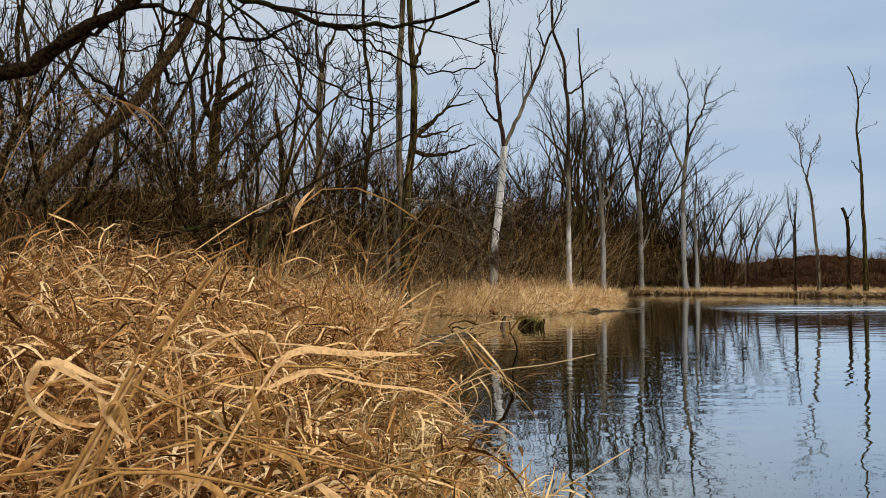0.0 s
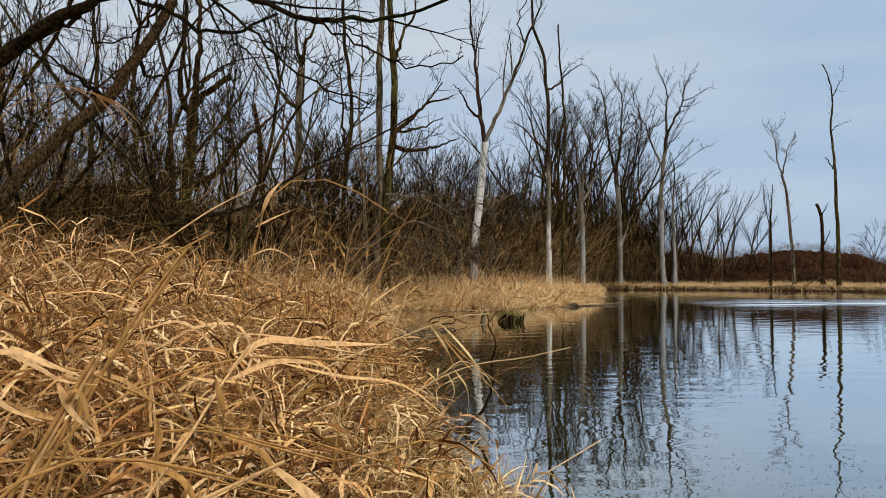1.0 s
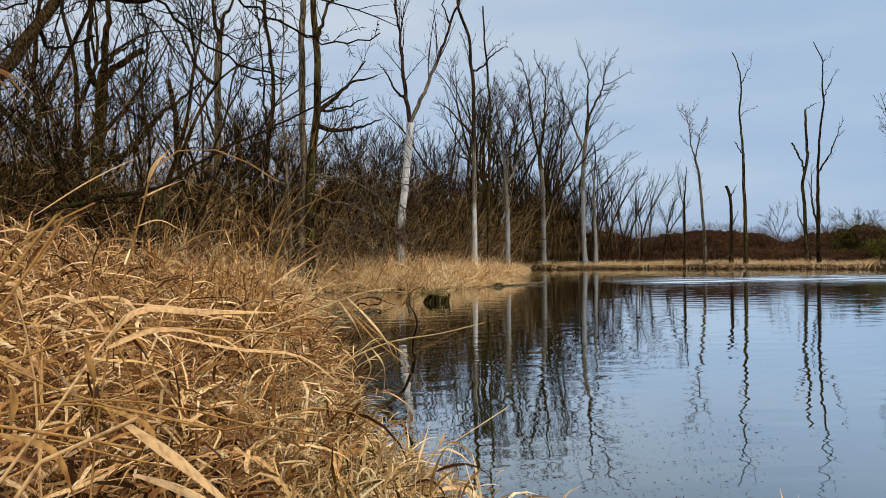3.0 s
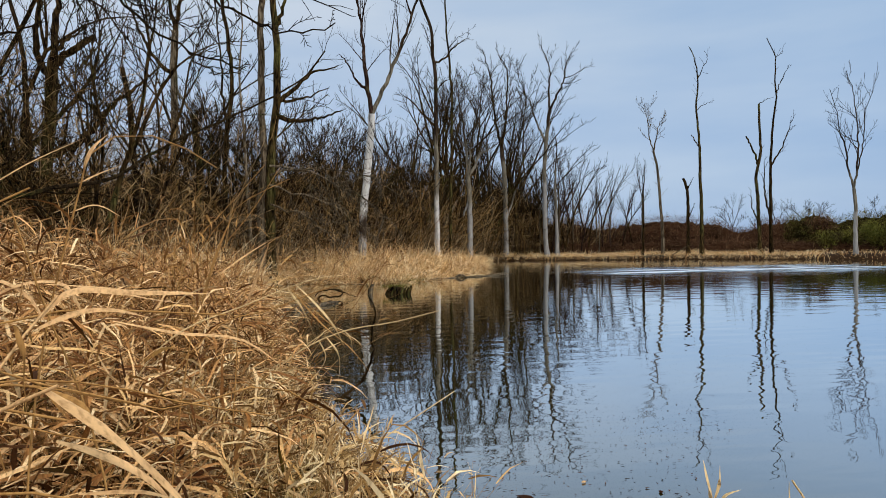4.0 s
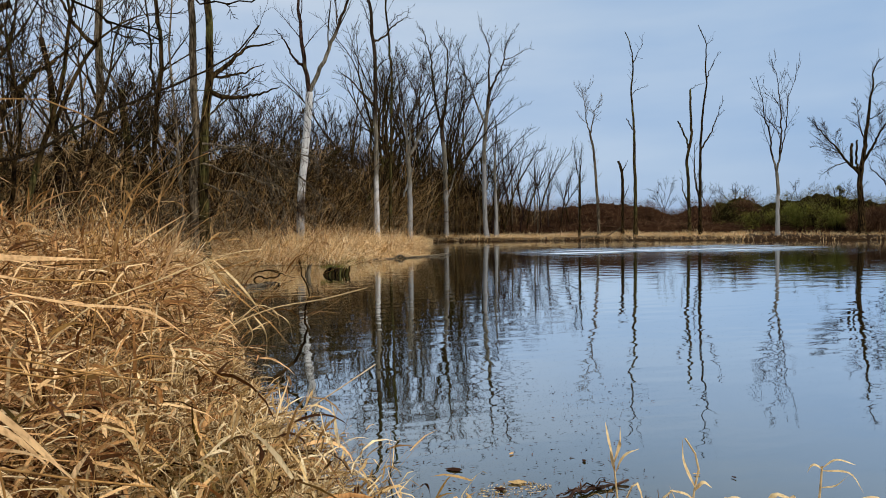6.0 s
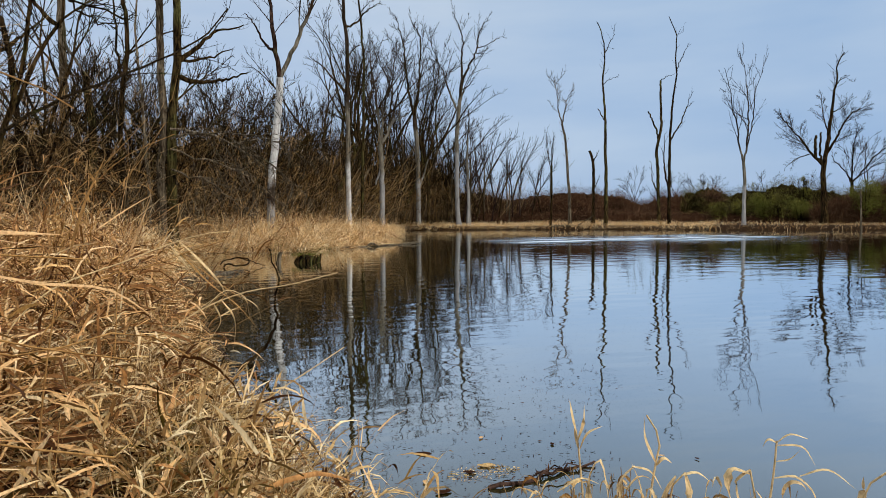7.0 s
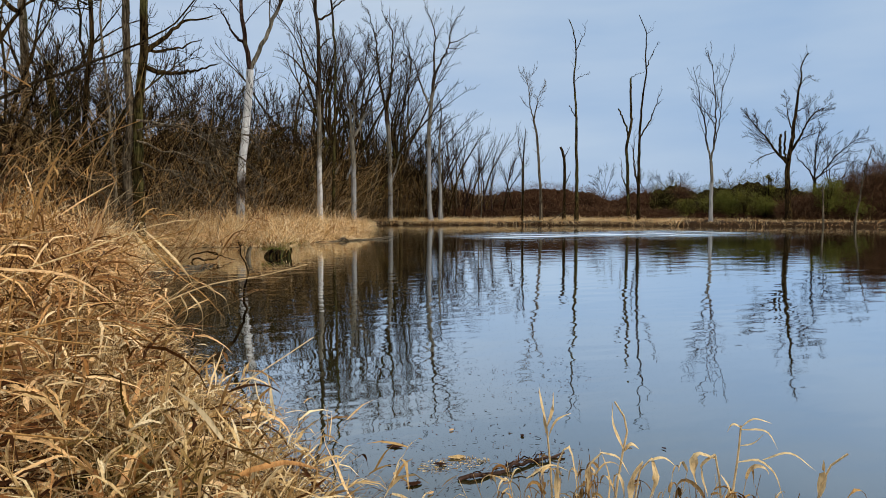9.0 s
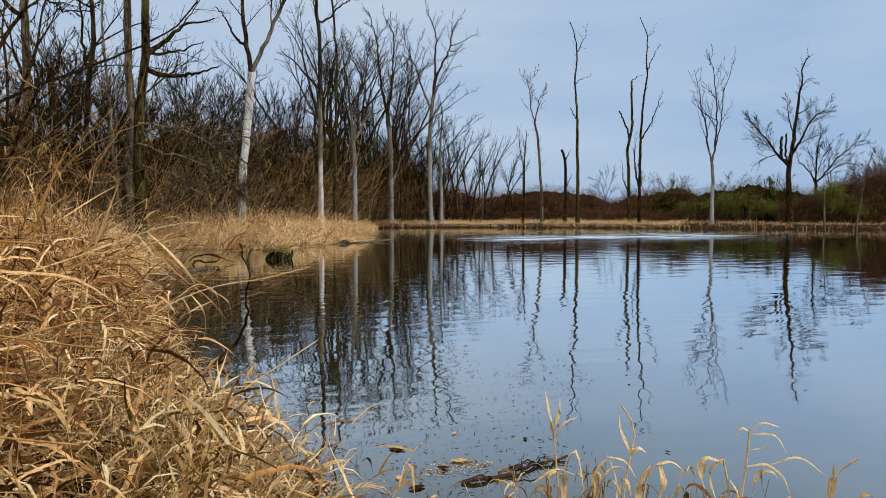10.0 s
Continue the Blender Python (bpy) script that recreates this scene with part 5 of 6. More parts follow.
tagged(gather("thicket", [stem_n], BARK_MOSS), "dark leafless sapling stems behind the reeds", "thicket", kind="stuff")
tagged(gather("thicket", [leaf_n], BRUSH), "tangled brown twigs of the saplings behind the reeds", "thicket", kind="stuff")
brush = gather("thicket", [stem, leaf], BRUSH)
tagged(brush, "dense brown leafless saplings and brush of the wood", "thicket", kind="stuff")

edge = np.stack([grng.uniform(-7, 27, 30000), grng.uniform(22, 70, 30000)], 1)
dep = depth_in_wood(edge[:, 0], edge[:, 1])
edge = edge[(dep > 0.2) & (dep < 3.0)][:1500]
edge = np.column_stack([edge, land(edge[:, 0], edge[:, 1]) - 0.05])
stem, leaf = shoots(edge, grng.uniform(1.2, 4.2, len(edge)), grng, (0.0, 0.0), 10, 3, 3, 1.2, 0.02, 0.03, (-0.2, 0.5), spread=0.55, crook=0.22, fling=1.3)
tagged(gather("thicket", [stem, leaf], BRUSH_PALE), "pale grey-brown tangled twigs along the wood's edge", "thicket", kind="stuff")

# brush, and dark solid mounds, that close the wood and the hedge behind the far shore
def brush_mass(name, label, spots, top, mat, reach=(0.25, 0.6), breadth=(0.03, 0.12), k=1):
    spots[:, 2] += grng.uniform(0, 1, len(spots)) ** 0.75 * top
    way = grng.standard_normal((len(spots), 3)) + np.array((0, 0, 0.8))
    mesh = [ribbons(spots, way, grng.uniform(*reach, len(spots)), grng.uniform(*breadth, len(spots)), k, np.full(len(spots), 0.1), grng, 0.3)]
    return tagged(gather(name, mesh, mat), label, "thicket", kind="stuff")


def ridge(line, top, breadth=4.0):
    """A lumpy solid mound along a line, as vertices and quads: it stands in for the shaded inside of a thicket."""
    line = smooth_line(line, 160)
    swell = np.convolve(grng.standard_normal(179), np.hanning(20) / 3.0, "valid")[:, None]
    tan = np.gradient(line, axis=0)
    out = np.column_stack([tan[:, 1], -tan[:, 0]]) / np.linalg.norm(tan[:, :2], axis=1)[:, None]
    rows = np.array((-1.0, -0.8, -0.45, 0.0, 0.45, 0.8, 1.0))
    shape = np.array((0.0, 0.55, 0.88, 1.0, 0.88, 0.55, 0.0))
    x = line[:, :1] + out[:, :1] * rows * breadth
    y = line[:, 1:2] + out[:, 1:] * rows * breadth
    z = land(x.ravel(), y.ravel()).reshape(x.shape) - 0.1 + shape * top * (1 + 0.08 * np.sin(x * 0.5 + y * 0.3) + 0.10 * swell) + 0.1 * grng.standard_normal(x.shape) * shape
    idx = np.arange(x.size).reshape(x.shape)
    return np.column_stack([x.ravel(), y.ravel(), z.ravel()]), np.stack([idx[:-1, :-1], idx[:-1, 1:], idx[1:, 1:], idx[1:, :-1]], -1).reshape(-1, 4)


def hedge(label, line, top, mat, core_mat, n, breadth=4.5, reach=1.0):
    """A thicket along a line: a lumpy dark mound in place of the shade inside, and twigs that stand out all over it.
    """
    rise = np.linspace(top[0], top[1], 160)[:, None] if isinstance(top, tuple) else top
    v, q = ridge(line, rise * 0.8, breadth)
    root = tagged(new("hedge"), label, "thicket", kind="stuff")
    # added dark mound that fills the shaded gaps between the twigs
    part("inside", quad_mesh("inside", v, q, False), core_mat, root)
    f = grng.integers(0, len(q), n)
    a, c = grng.random((n, 1)), grng.random((n, 1))
    p = (v[q[f, 0]] * (1 - a) + v[q[f, 1]] * a) * (1 - c) + (v[q[f, 3]] * (1 - a) + v[q[f, 2]] * a) * c
    p[:, 2] += grng.uniform(-0.15, 0.26, n) * (p[:, 2] - land(p[:, 0], p[:, 1]).clip(0))
    way = grng.standard_normal((n, 3)) * np.array((0.9, 0.9, 0.8)) + np.array((0, 0, 0.5))
    part("twigs", quad_mesh("twigs", *ribbons(p, way, reach * (grng.uniform(0.25, 0.8, n) + 0.5 * grng.random(n) ** 7), grng.uniform(0.015, 0.06, n), 1, np.full(n, 0.05), grng, 0.35, -1.0)), mat, root)
    return root


hedge("dark russet leafless thicket behind the far shore", [(18, 76), (27, 74.5), (36, 70.5), (45, 65.5), (50, 62)], 3.9, HEDGE_RED, HEDGE_RED_SHADE, 40000, reach=0.8)
hedge("dark olive thicket with some green behind the far shore", [(49, 62.5), (54, 58.5), (60, 54), (67, 49.5), (78, 41)], 3.7, HEDGE_GREEN, HEDGE_GREEN_SHADE, 40000, reach=0.8)
hedge("tall dark brown thicket at the end of the far shore", [(53.5, 49.8), (57, 47.2), (60, 45.2), (63, 43)], (1.6, 6.3), HEDGE_RED, HEDGE_RED_SHADE, 34000, 3.0, 1.3)
hedge("low brown scrub in front of the far thicket", [(24, 68), (33, 65.5), (41, 60.5), (48, 55.5), (56, 50.5), (64, 45)], 1.2, HEDGE_RED, HEDGE_RED_SHADE, 12000, 2.5)


def bush(label, place, height, width, mat, core_mat, seed, point=0.0):
    """A leafy shrub: several stems inside an uneven crown of small sprays."""
    brng = np.random.default_rng(seed)
    root = tagged(new("bush"), label, "bush", "bushes on the far shore")
    root.location = (*place, land_at(*place) - 0.1)
    stems = Tubes()
    for k in range(6):
        a, w = brng.uniform(0, 6.28), width * brng.uniform(0.1, 0.35)
        stems.add([(0.05 * math.cos(a), 0.05 * math.sin(a), 0), (0.5 * w * math.cos(a), 0.5 * w * math.sin(a), 0.45 * height), (w * math.cos(a), w * math.sin(a), 0.85 * height)], (0.06, 0.04, 0.015), 5, 0.05, brng)
    part("stems", stems.mesh("stems"), core_mat, root)
    lobes = np.column_stack([brng.normal(0, 0.22 * width, 16), brng.normal(0, 0.22 * width, 16), brng.uniform(0.25, 0.85, 16) * height])
    lobes[:, :2] *= (1 - point * lobes[:, 2:] / height)
    at = np.repeat(lobes, 150, axis=0) + brng.standard_normal((2400, 3)) * np.array((0.15, 0.15, 0.12)) * width * (1 - 0.7 * point)
    at[:, 2] = np.clip(at[:, 2], 0.1, height)
    way = brng.standard_normal((2400, 3)) + np.array((0, 0, 0.4))
    part("leaves", quad_mesh("leaves", *ribbons(at, way, brng.uniform(0.15, 0.4, 2400), brng.uniform(0.05, 0.13, 2400), 1, np.full(2400, 0.1), brng, 0.3)), mat, root)
    return root


bush("bright green evergreen bush before the brown thicket", (55.2, 45.1), 4.3, 2.4, MOSS, BARK_DARK, 101)
bush("olive green bush beside the stout bare tree", (57.4, 44.2), 3.2, 3.0, MOSS, BARK_DARK, 102)
for k, (x, y, h) in enumerate(((48.9, 53.3, 2.3), (50.3, 52.2, 2.9), (51.6, 51.2, 3.0), (52.8, 50.0, 2.7), (47.2, 54.6, 2.0))):
    bush("low olive green bush in the far thicket", (x, y), h, 2.3, MOSS if k % 2 else HEDGE_GREEN, BARK_DARK, 103 + k)
bush("dark maroon bush in the far thicket", (49.6, 58.0), 3.9, 2.6, HEDGE_RED, BARK_RED, 110)
bush("narrow dark evergreen in the far thicket", (56.4, 53.0), 5.2, 1.7, HEDGE_GREEN, BARK_DARK, 111, 0.7)
b = np.stack([grng.uniform(-34, 26, 90000), grng.uniform(12, 92, 90000)], 1)
dep = depth_in_wood(b[:, 0], b[:, 1])
b = b[(dep > 1) & (dep < 20)][:40000]
b = np.column_stack([b, land(b[:, 0], b[:, 1])])
dep = depth_in_wood(b[:, 0], b[:, 1])
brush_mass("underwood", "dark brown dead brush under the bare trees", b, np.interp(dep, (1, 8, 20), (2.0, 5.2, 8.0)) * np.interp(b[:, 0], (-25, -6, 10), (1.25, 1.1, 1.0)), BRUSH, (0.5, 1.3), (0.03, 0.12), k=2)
# backing mound added behind the trees, dark like the shade there
hedge("dark backing mound with twigs in place of the deep wood's shade", [(-34, 22), (-20, 24), (-12, 30), (-7, 39), (-2, 47), (4, 55), (10, 63), (17, 74), (26, 80)], (5.0, 7.2), BRUSH, WOOD_SHADE, 34000, reach=2.6)


# ------------------------------------------------------------------ single reeds, driftwood and floating things
def blade(pts, width, k=10, twist=0.0):
    """One long leaf along a line: creased down its middle, wide in its lower half and running out to a point."""
    line = smooth_line(pts, k + 1)
    tan = np.gradient(line, axis=0)
    tan /= np.linalg.norm(tan, axis=1)[:, None] + 1e-9
    toward = np.array((0.1, -0.05, 1.62)) - line.mean(0)
    side = np.cross(tan, toward / np.linalg.norm(toward) + np.array((0, 0, 0.5)))
    side /= np.linalg.norm(side, axis=1)[:, None] + 1e-9
    flat = np.cross(side, tan)
    s = np.linspace(0, 1, k + 1)
    turn = twist * (s - 0.4)
    side = side * np.cos(turn)[:, None] + flat * np.sin(turn)[:, None]
    flat = np.cross(side, tan)
    w = (width * np.clip(np.minimum(0.35 + 2.5 * s, 1) * (1 - s ** 2.6), 0.05, 1))[:, None]
    v = np.stack([line - side * w / 2, line + flat * w * 0.16, line + side * w / 2], 1).reshape(-1, 3)
    b = (np.arange(k) * 3)[:, None] + np.arange(2)[None]
    return v, np.stack([b, b + 1, b + 4, b + 3], -1).reshape(-1, 4)


def reed(label, stem, leaves, mat=None, radius=0.003, rooted=True, twist=0.5, seed=0, broad=1.0):
    """A single reed: a stem from the ground through the given points, and its leaves, each a line and a width."""
    mat = mat or STRAW_PALE
    rng = np.random.default_rng(seed)
    root = tagged(new("reed"), label, "reed", "single reeds near the path")
    pts = list(stem)
    if rooted:
        x, y, z = pts[0]
        dx, dy = x - pts[1][0], y - pts[1][1]
        pts = [(x + 2.2 * dx, y + 2.2 * dy, land_at(x, y) - 0.03)] + pts
    origin = np.array(pts[0])
    root.location = origin
    tb = Tubes()
    p = smooth_line(np.array(pts) - origin, 4 * len(pts))
    tb.add(p, np.linspace(radius * 1.25, radius * 0.6, len(p)), 6)
    part("stem", tb.mesh("stem"), mat if broad > 1 else STALK, root)
    for line, width in leaves:
        v, q = blade(np.array(line) - origin, width * broad, twist=rng.uniform(-twist, twist))
        part("leaf", quad_mesh("leaf", v, q), mat, root)
    return root


reed("long pale reed leaf arching over the near grass", [(-0.32, 0.79, 1.40), (-0.28, 0.87, 1.48), (-0.25, 0.94, 1.55), (-0.23, 0.97, 1.585)],
     [([(-0.255, 0.96, 1.55), (-0.22, 0.98, 1.588), (-0.14, 1.01, 1.584), (-0.03, 1.05, 1.577)], 0.014), ([(-0.25, 0.95, 1.54), (-0.2, 0.98, 1.56), (-0.16, 0.99, 1.56), (-0.11, 1.0, 1.545)], 0.011)], seed=1, broad=1.45)
reed("dry reed with pale curled leaves", [(-0.48, 1.28, 1.30), (-0.50, 1.30, 1.48), (-0.53, 1.30, 1.61)],
     [([(-0.52, 1.31, 1.58), (-0.46, 1.33, 1.594), (-0.41, 1.34, 1.56), (-0.38, 1.35, 1.50)], 0.012), ([(-0.5, 1.31, 1.54), (-0.42, 1.34, 1.585), (-0.35, 1.35, 1.583), (-0.315, 1.36, 1.51)], 0.013),
      ([(-0.55, 1.29, 1.62), (-0.53, 1.3, 1.618), (-0.515, 1.3, 1.58)], 0.014)], seed=2, broad=1.45)
reed("thin dark broken reed stalk", [(-0.29, 1.22, 1.42), (-0.33, 1.20, 1.55), (-0.36, 1.20, 1.65), (-0.38, 1.19, 1.73)], [([(-0.37, 1.2, 1.56), (-0.36, 1.2, 1.63), (-0.34, 1.2, 1.70)], 0.006)], STALK, 0.0025, seed=3)
reed("thick slanting dry reed stalk", [(-0.58, 1.05, 1.38), (-0.52, 1.08, 1.49), (-0.47, 1.10, 1.57), (-0.43, 1.12, 1.64), (-0.38, 1.14, 1.73)], [([(-0.42, 1.12, 1.65), (-0.37, 1.15, 1.73), (-0.33, 1.17, 1.755)], 0.008)], STALK, 0.0035, seed=4)
reed("bunch of broad withered reed leaves close by", [(-0.40, 0.69, 1.40), (-0.39, 0.70, 1.47), (-0.36, 0.72, 1.54), (-0.33, 0.73, 1.60)],
     [([(-0.42, 0.68, 1.585), (-0.41, 0.69, 1.612), (-0.39, 0.70, 1.60), (-0.36, 0.72, 1.575), (-0.33, 0.73, 1.57)], 0.017), ([(-0.43, 0.74, 1.61), (-0.40, 0.75, 1.592), (-0.36, 0.77, 1.57)], 0.015),
      ([(-0.415, 0.66, 1.605), (-0.41, 0.67, 1.575), (-0.39, 0.68, 1.553), (-0.365, 0.69, 1.54)], 0.015), ([(-0.365, 0.715, 1.575), (-0.35, 0.72, 1.54), (-0.33, 0.73, 1.518)], 0.013)], seed=5, broad=1.15)
reed("tall pale reed with a long leaf reaching up", [(-0.54, 1.18, 1.55), (-0.49, 1.20, 1.68), (-0.43, 1.23, 1.73), (-0.37, 1.25, 1.765)], [([(-0.46, 1.22, 1.74), (-0.37, 1.25, 1.81), (-0.28, 1.27, 1.862)], 0.010)], seed=6)
reed("tall arching reed with drooping tip", [(-0.33, 1.26, 1.60), (-0.30, 1.27, 1.73), (-0.26, 1.27, 1.85), (-0.20, 1.28, 1.872), (-0.14, 1.29, 1.862), (-0.05, 1.30, 1.81)],
     [([(-0.285, 1.27, 1.805), (-0.27, 1.27, 1.84), (-0.245, 1.28, 1.87)], 0.018), ([(-0.31, 1.32, 1.78), (-0.27, 1.32, 1.80), (-0.23, 1.33, 1.818)], 0.009), ([(-0.31, 1.27, 1.72), (-0.27, 1.28, 1.735), (-0.22, 1.29, 1.71)], 0.010)], radius=0.0024, seed=7)
reed("reed with two upright brown leaves by the water", [(-0.14, 2.38, 1.20), (-0.12, 2.40, 1.44), (-0.10, 2.40, 1.50)], [([(-0.2, 2.38, 1.55), (-0.09, 2.40, 1.63), (-0.005, 2.40, 1.682)], 0.018), ([(-0.1, 2.40, 1.45), (-0.07, 2.40, 1.53), (-0.01, 2.40, 1.69)], 0.022)], seed=8)
reed("long pale stalk leaning out over the water", [(-0.26, 2.18, 1.31), (-0.15, 2.19, 1.41), (-0.01, 2.20, 1.44), (0.12, 2.20, 1.49), (0.22, 2.19, 1.52)],
     [([(0.06, 2.30, 1.50), (0.17, 2.29, 1.37), (0.26, 2.29, 1.29), (0.33, 2.28, 1.20)], 0.007), ([(0.09, 2.30, 1.47), (0.2, 2.29, 1.37), (0.31, 2.28, 1.29)], 0.006)], STALK, 0.0028, seed=9)
reed("bare pale twig-like reed reaching over the pond", [(-0.21, 3.89, 0.82), (0.05, 3.90, 1.04), (0.35, 3.88, 1.16), (0.57, 3.86, 1.19), (0.86, 3.80, 1.26)],
     [([(0.1, 3.9, 1.06), (0.25, 3.9, 1.17), (0.33, 3.9, 1.13), (0.36, 3.9, 1.0)], 0.010), ([(0.3, 3.89, 1.14), (0.4, 3.89, 1.07), (0.43, 3.89, 0.95)], 0.009), ([(0.5, 3.87, 1.18), (0.52, 3.87, 1.22), (0.53, 3.87, 1.27)], 0.005),
      ([(0.0, 3.9, 1.0), (0.16, 3.9, 1.12), (0.3, 3.9, 1.18)], 0.007), ([(0.16, 3.9, 1.10), (0.2, 3.88, 1.0), (0.14, 3.87, 0.9), (0.08, 3.86, 0.84)], 0.008), ([(0.2, 3.9, 1.12), (0.27, 3.88, 1.02), (0.27, 3.87, 0.86), (0.25, 3.86, 0.78)], 0.008)], radius=0.0042, seed=10, mat=STRAW_BLEACH, broad=1.7)
reed("pale green-tinged stalk leaning low over the water", [(0.190, 2.320, 0.806), (0.277, 2.319, 0.877), (0.380, 2.314, 0.959), (0.498, 2.303, 1.033), (0.631, 2.283, 1.119)],
     [([(0.351, 2.316, 0.930), (0.381, 2.314, 0.985), (0.393, 2.313, 1.039)], 0.014)], STRAW_BLEACH, 0.0030, seed=11, broad=1.1)
reed("upright orange-brown leaf at the water's edge", [(0.141, 2.169, 0.879), (0.173, 2.170, 0.959), (0.194, 2.170, 1.003)], [([(0.185, 2.170, 0.985), (0.221, 2.170, 1.034), (0.251, 2.170, 1.069), (0.292, 2.168, 1.116)], 0.030)], STALK, 0.003, seed=18)
reed("flattened brown stalk across the grass", [(-0.50, 0.98, 1.42), (-0.34, 1.05, 1.45), (-0.20, 1.08, 1.43), (-0.08, 1.10, 1.39), (0.06, 1.10, 1.36)], [([(-0.3, 1.06, 1.44), (-0.22, 1.05, 1.40), (-0.2, 1.03, 1.34)], 0.011)], STALK, 0.0024, seed=12)
reed("flattened dark stalk close by", [(-0.48, 0.80, 1.47), (-0.33, 0.89, 1.44), (-0.21, 0.93, 1.39), (-0.14, 0.94, 1.37)], [([(-0.36, 0.87, 1.45), (-0.29, 0.88, 1.42), (-0.26, 0.87, 1.36)], 0.012)], STALK, 0.0022, seed=13)
reed("broad withered leaf bending across the near grass", [(-0.22, 0.56, 1.42), (-0.14, 0.58, 1.52), (-0.10, 0.59, 1.525)],
     [([(-0.11, 0.59, 1.52), (-0.06, 0.60, 1.475), (-0.03, 0.61, 1.44), (0.025, 0.62, 1.37)], 0.017), ([(-0.12, 0.64, 1.46), (-0.08, 0.65, 1.44), (-0.04, 0.66, 1.41), (-0.01, 0.67, 1.37)], 0.013)], seed=14, broad=1.45)
reed("long flat straw lying across the grass", [(-0.30, 0.60, 1.42), (-0.12, 0.63, 1.41), (-0.03, 0.66, 1.37), (0.09, 0.69, 1.33)], [([(-0.1, 0.64, 1.405), (-0.03, 0.64, 1.40), (0.02, 0.65, 1.37)], 0.009)], STRAW_PALE, 0.0022, seed=15)
reed("long bent stalk above the near grass", [(-0.36, 1.08, 1.44), (-0.24, 1.12, 1.41), (-0.13, 1.15, 1.37), (0.07, 1.19, 1.39), (0.15, 1.19, 1.34)], [([(-0.28, 1.42, 1.50), (-0.16, 1.46, 1.465), (-0.02, 1.48, 1.44), (0.07, 1.49, 1.37)], 0.012)], STRAW_PALE, 0.0026, seed=16)
reed("pair of long pale straws above the reeds", [(-0.40, 1.05, 1.52), (-0.28, 1.11, 1.55), (-0.13, 1.15, 1.54), (-0.02, 1.17, 1.53)], [([(-0.26, 1.01, 1.60), (-0.2, 1.03, 1.592), (-0.12, 1.05, 1.57), (-0.04, 1.07, 1.555)], 0.011)], STRAW_PALE, 0.0028, seed=17)

reed("thick cut stalk slanting up from the near grass", [(-0.395, 0.695, 1.472), (-0.374, 0.707, 1.516), (-0.351, 0.719, 1.564), (-0.333, 0.727, 1.600)], [([(-0.349, 0.697, 1.565), (-0.342, 0.701, 1.569), (-0.326, 0.708, 1.534), (-0.317, 0.713, 1.515)], 0.010)], STALK, 0.0040, seed=41)
reed("second thick stalk beside the cut one", [(-0.389, 0.722, 1.464), (-0.369, 0.732, 1.513), (-0.352, 0.740, 1.562), (-0.344, 0.744, 1.581)], [([(-0.355, 0.717, 1.514), (-0.342, 0.723, 1.482), (-0.339, 0.725, 1.458)], 0.010)], STALK, 0.0030, seed=42)
reed("long stout stalk leaning over the grass", [(-0.466, 0.885, 1.411), (-0.429, 0.903, 1.514), (-0.383, 0.924, 1.614), (-0.347, 0.938, 1.675), (-0.312, 0.950, 1.727)], [([(-0.347, 0.938, 1.675), (-0.326, 0.945, 1.708), (-0.301, 0.954, 1.737)], 0.014)], STALK, 0.0036, seed=43)
reed("long brown stalk lying across the near leaves", [(-0.255, 0.673, 1.504), (-0.219, 0.686, 1.493), (-0.182, 0.697, 1.480), (-0.132, 0.708, 1.464)], [([(-0.254, 0.695, 1.497), (-0.251, 0.696, 1.525), (-0.257, 0.694, 1.551)], 0.010)], STALK, 0.0028, seed=44)
reed("long pale stalk lying across the reed grass", [(-0.385, 0.869, 1.554), (-0.337, 0.888, 1.524), (-0.276, 0.909, 1.483), (-0.211, 0.926, 1.458), (-0.113, 0.943, 1.426)], [([(-0.246, 0.866, 1.554), (-0.236, 0.868, 1.510), (-0.237, 0.868, 1.475), (-0.233, 0.869, 1.442)], 0.010)], STALK, 0.0024, seed=45)

reed("long pale straw bending out over the water", [(-0.270, 2.259, 1.390), (-0.105, 2.277, 1.449), (0.046, 2.283, 1.508), (0.162, 2.281, 1.542), (0.249, 2.276, 1.548)], [([(0.075, 2.283, 1.518), (0.142, 2.282, 1.449), (0.209, 2.279, 1.361), (0.241, 2.277, 1.293)], 0.009), ([(0.046, 2.283, 1.507), (0.103, 2.283, 1.421), (0.141, 2.282, 1.324)], 0.008)], STRAW_BLEACH, 0.0030, seed=46, broad=1.05)

# reeds on the nearer bank
reed("upright pale reed with three stiff leaves", [(1.10, 1.38, 0.68), (1.10, 1.38, 0.85), (1.09, 1.39, 1.0)],
     [([(1.09, 1.39, 0.99), (1.08, 1.39, 1.04), (1.07, 1.4, 1.115)], 0.021), ([(1.09, 1.39, 1.01), (1.1, 1.38, 1.06), (1.102, 1.38, 1.105)], 0.015), ([(1.09, 1.38, 0.99), (1.11, 1.37, 1.035), (1.145, 1.36, 1.05)], 0.015),
      ([(1.11, 1.37, 0.8), (1.12, 1.37, 0.93), (1.13, 1.36, 0.96), (1.16, 1.34, 0.82)], 0.018), ([(1.04, 1.41, 0.87), (1.1, 1.38, 0.91), (1.14, 1.36, 0.895)], 0.012)], mat=STRAW_BLEACH, radius=0.0038, seed=21, broad=1.45)
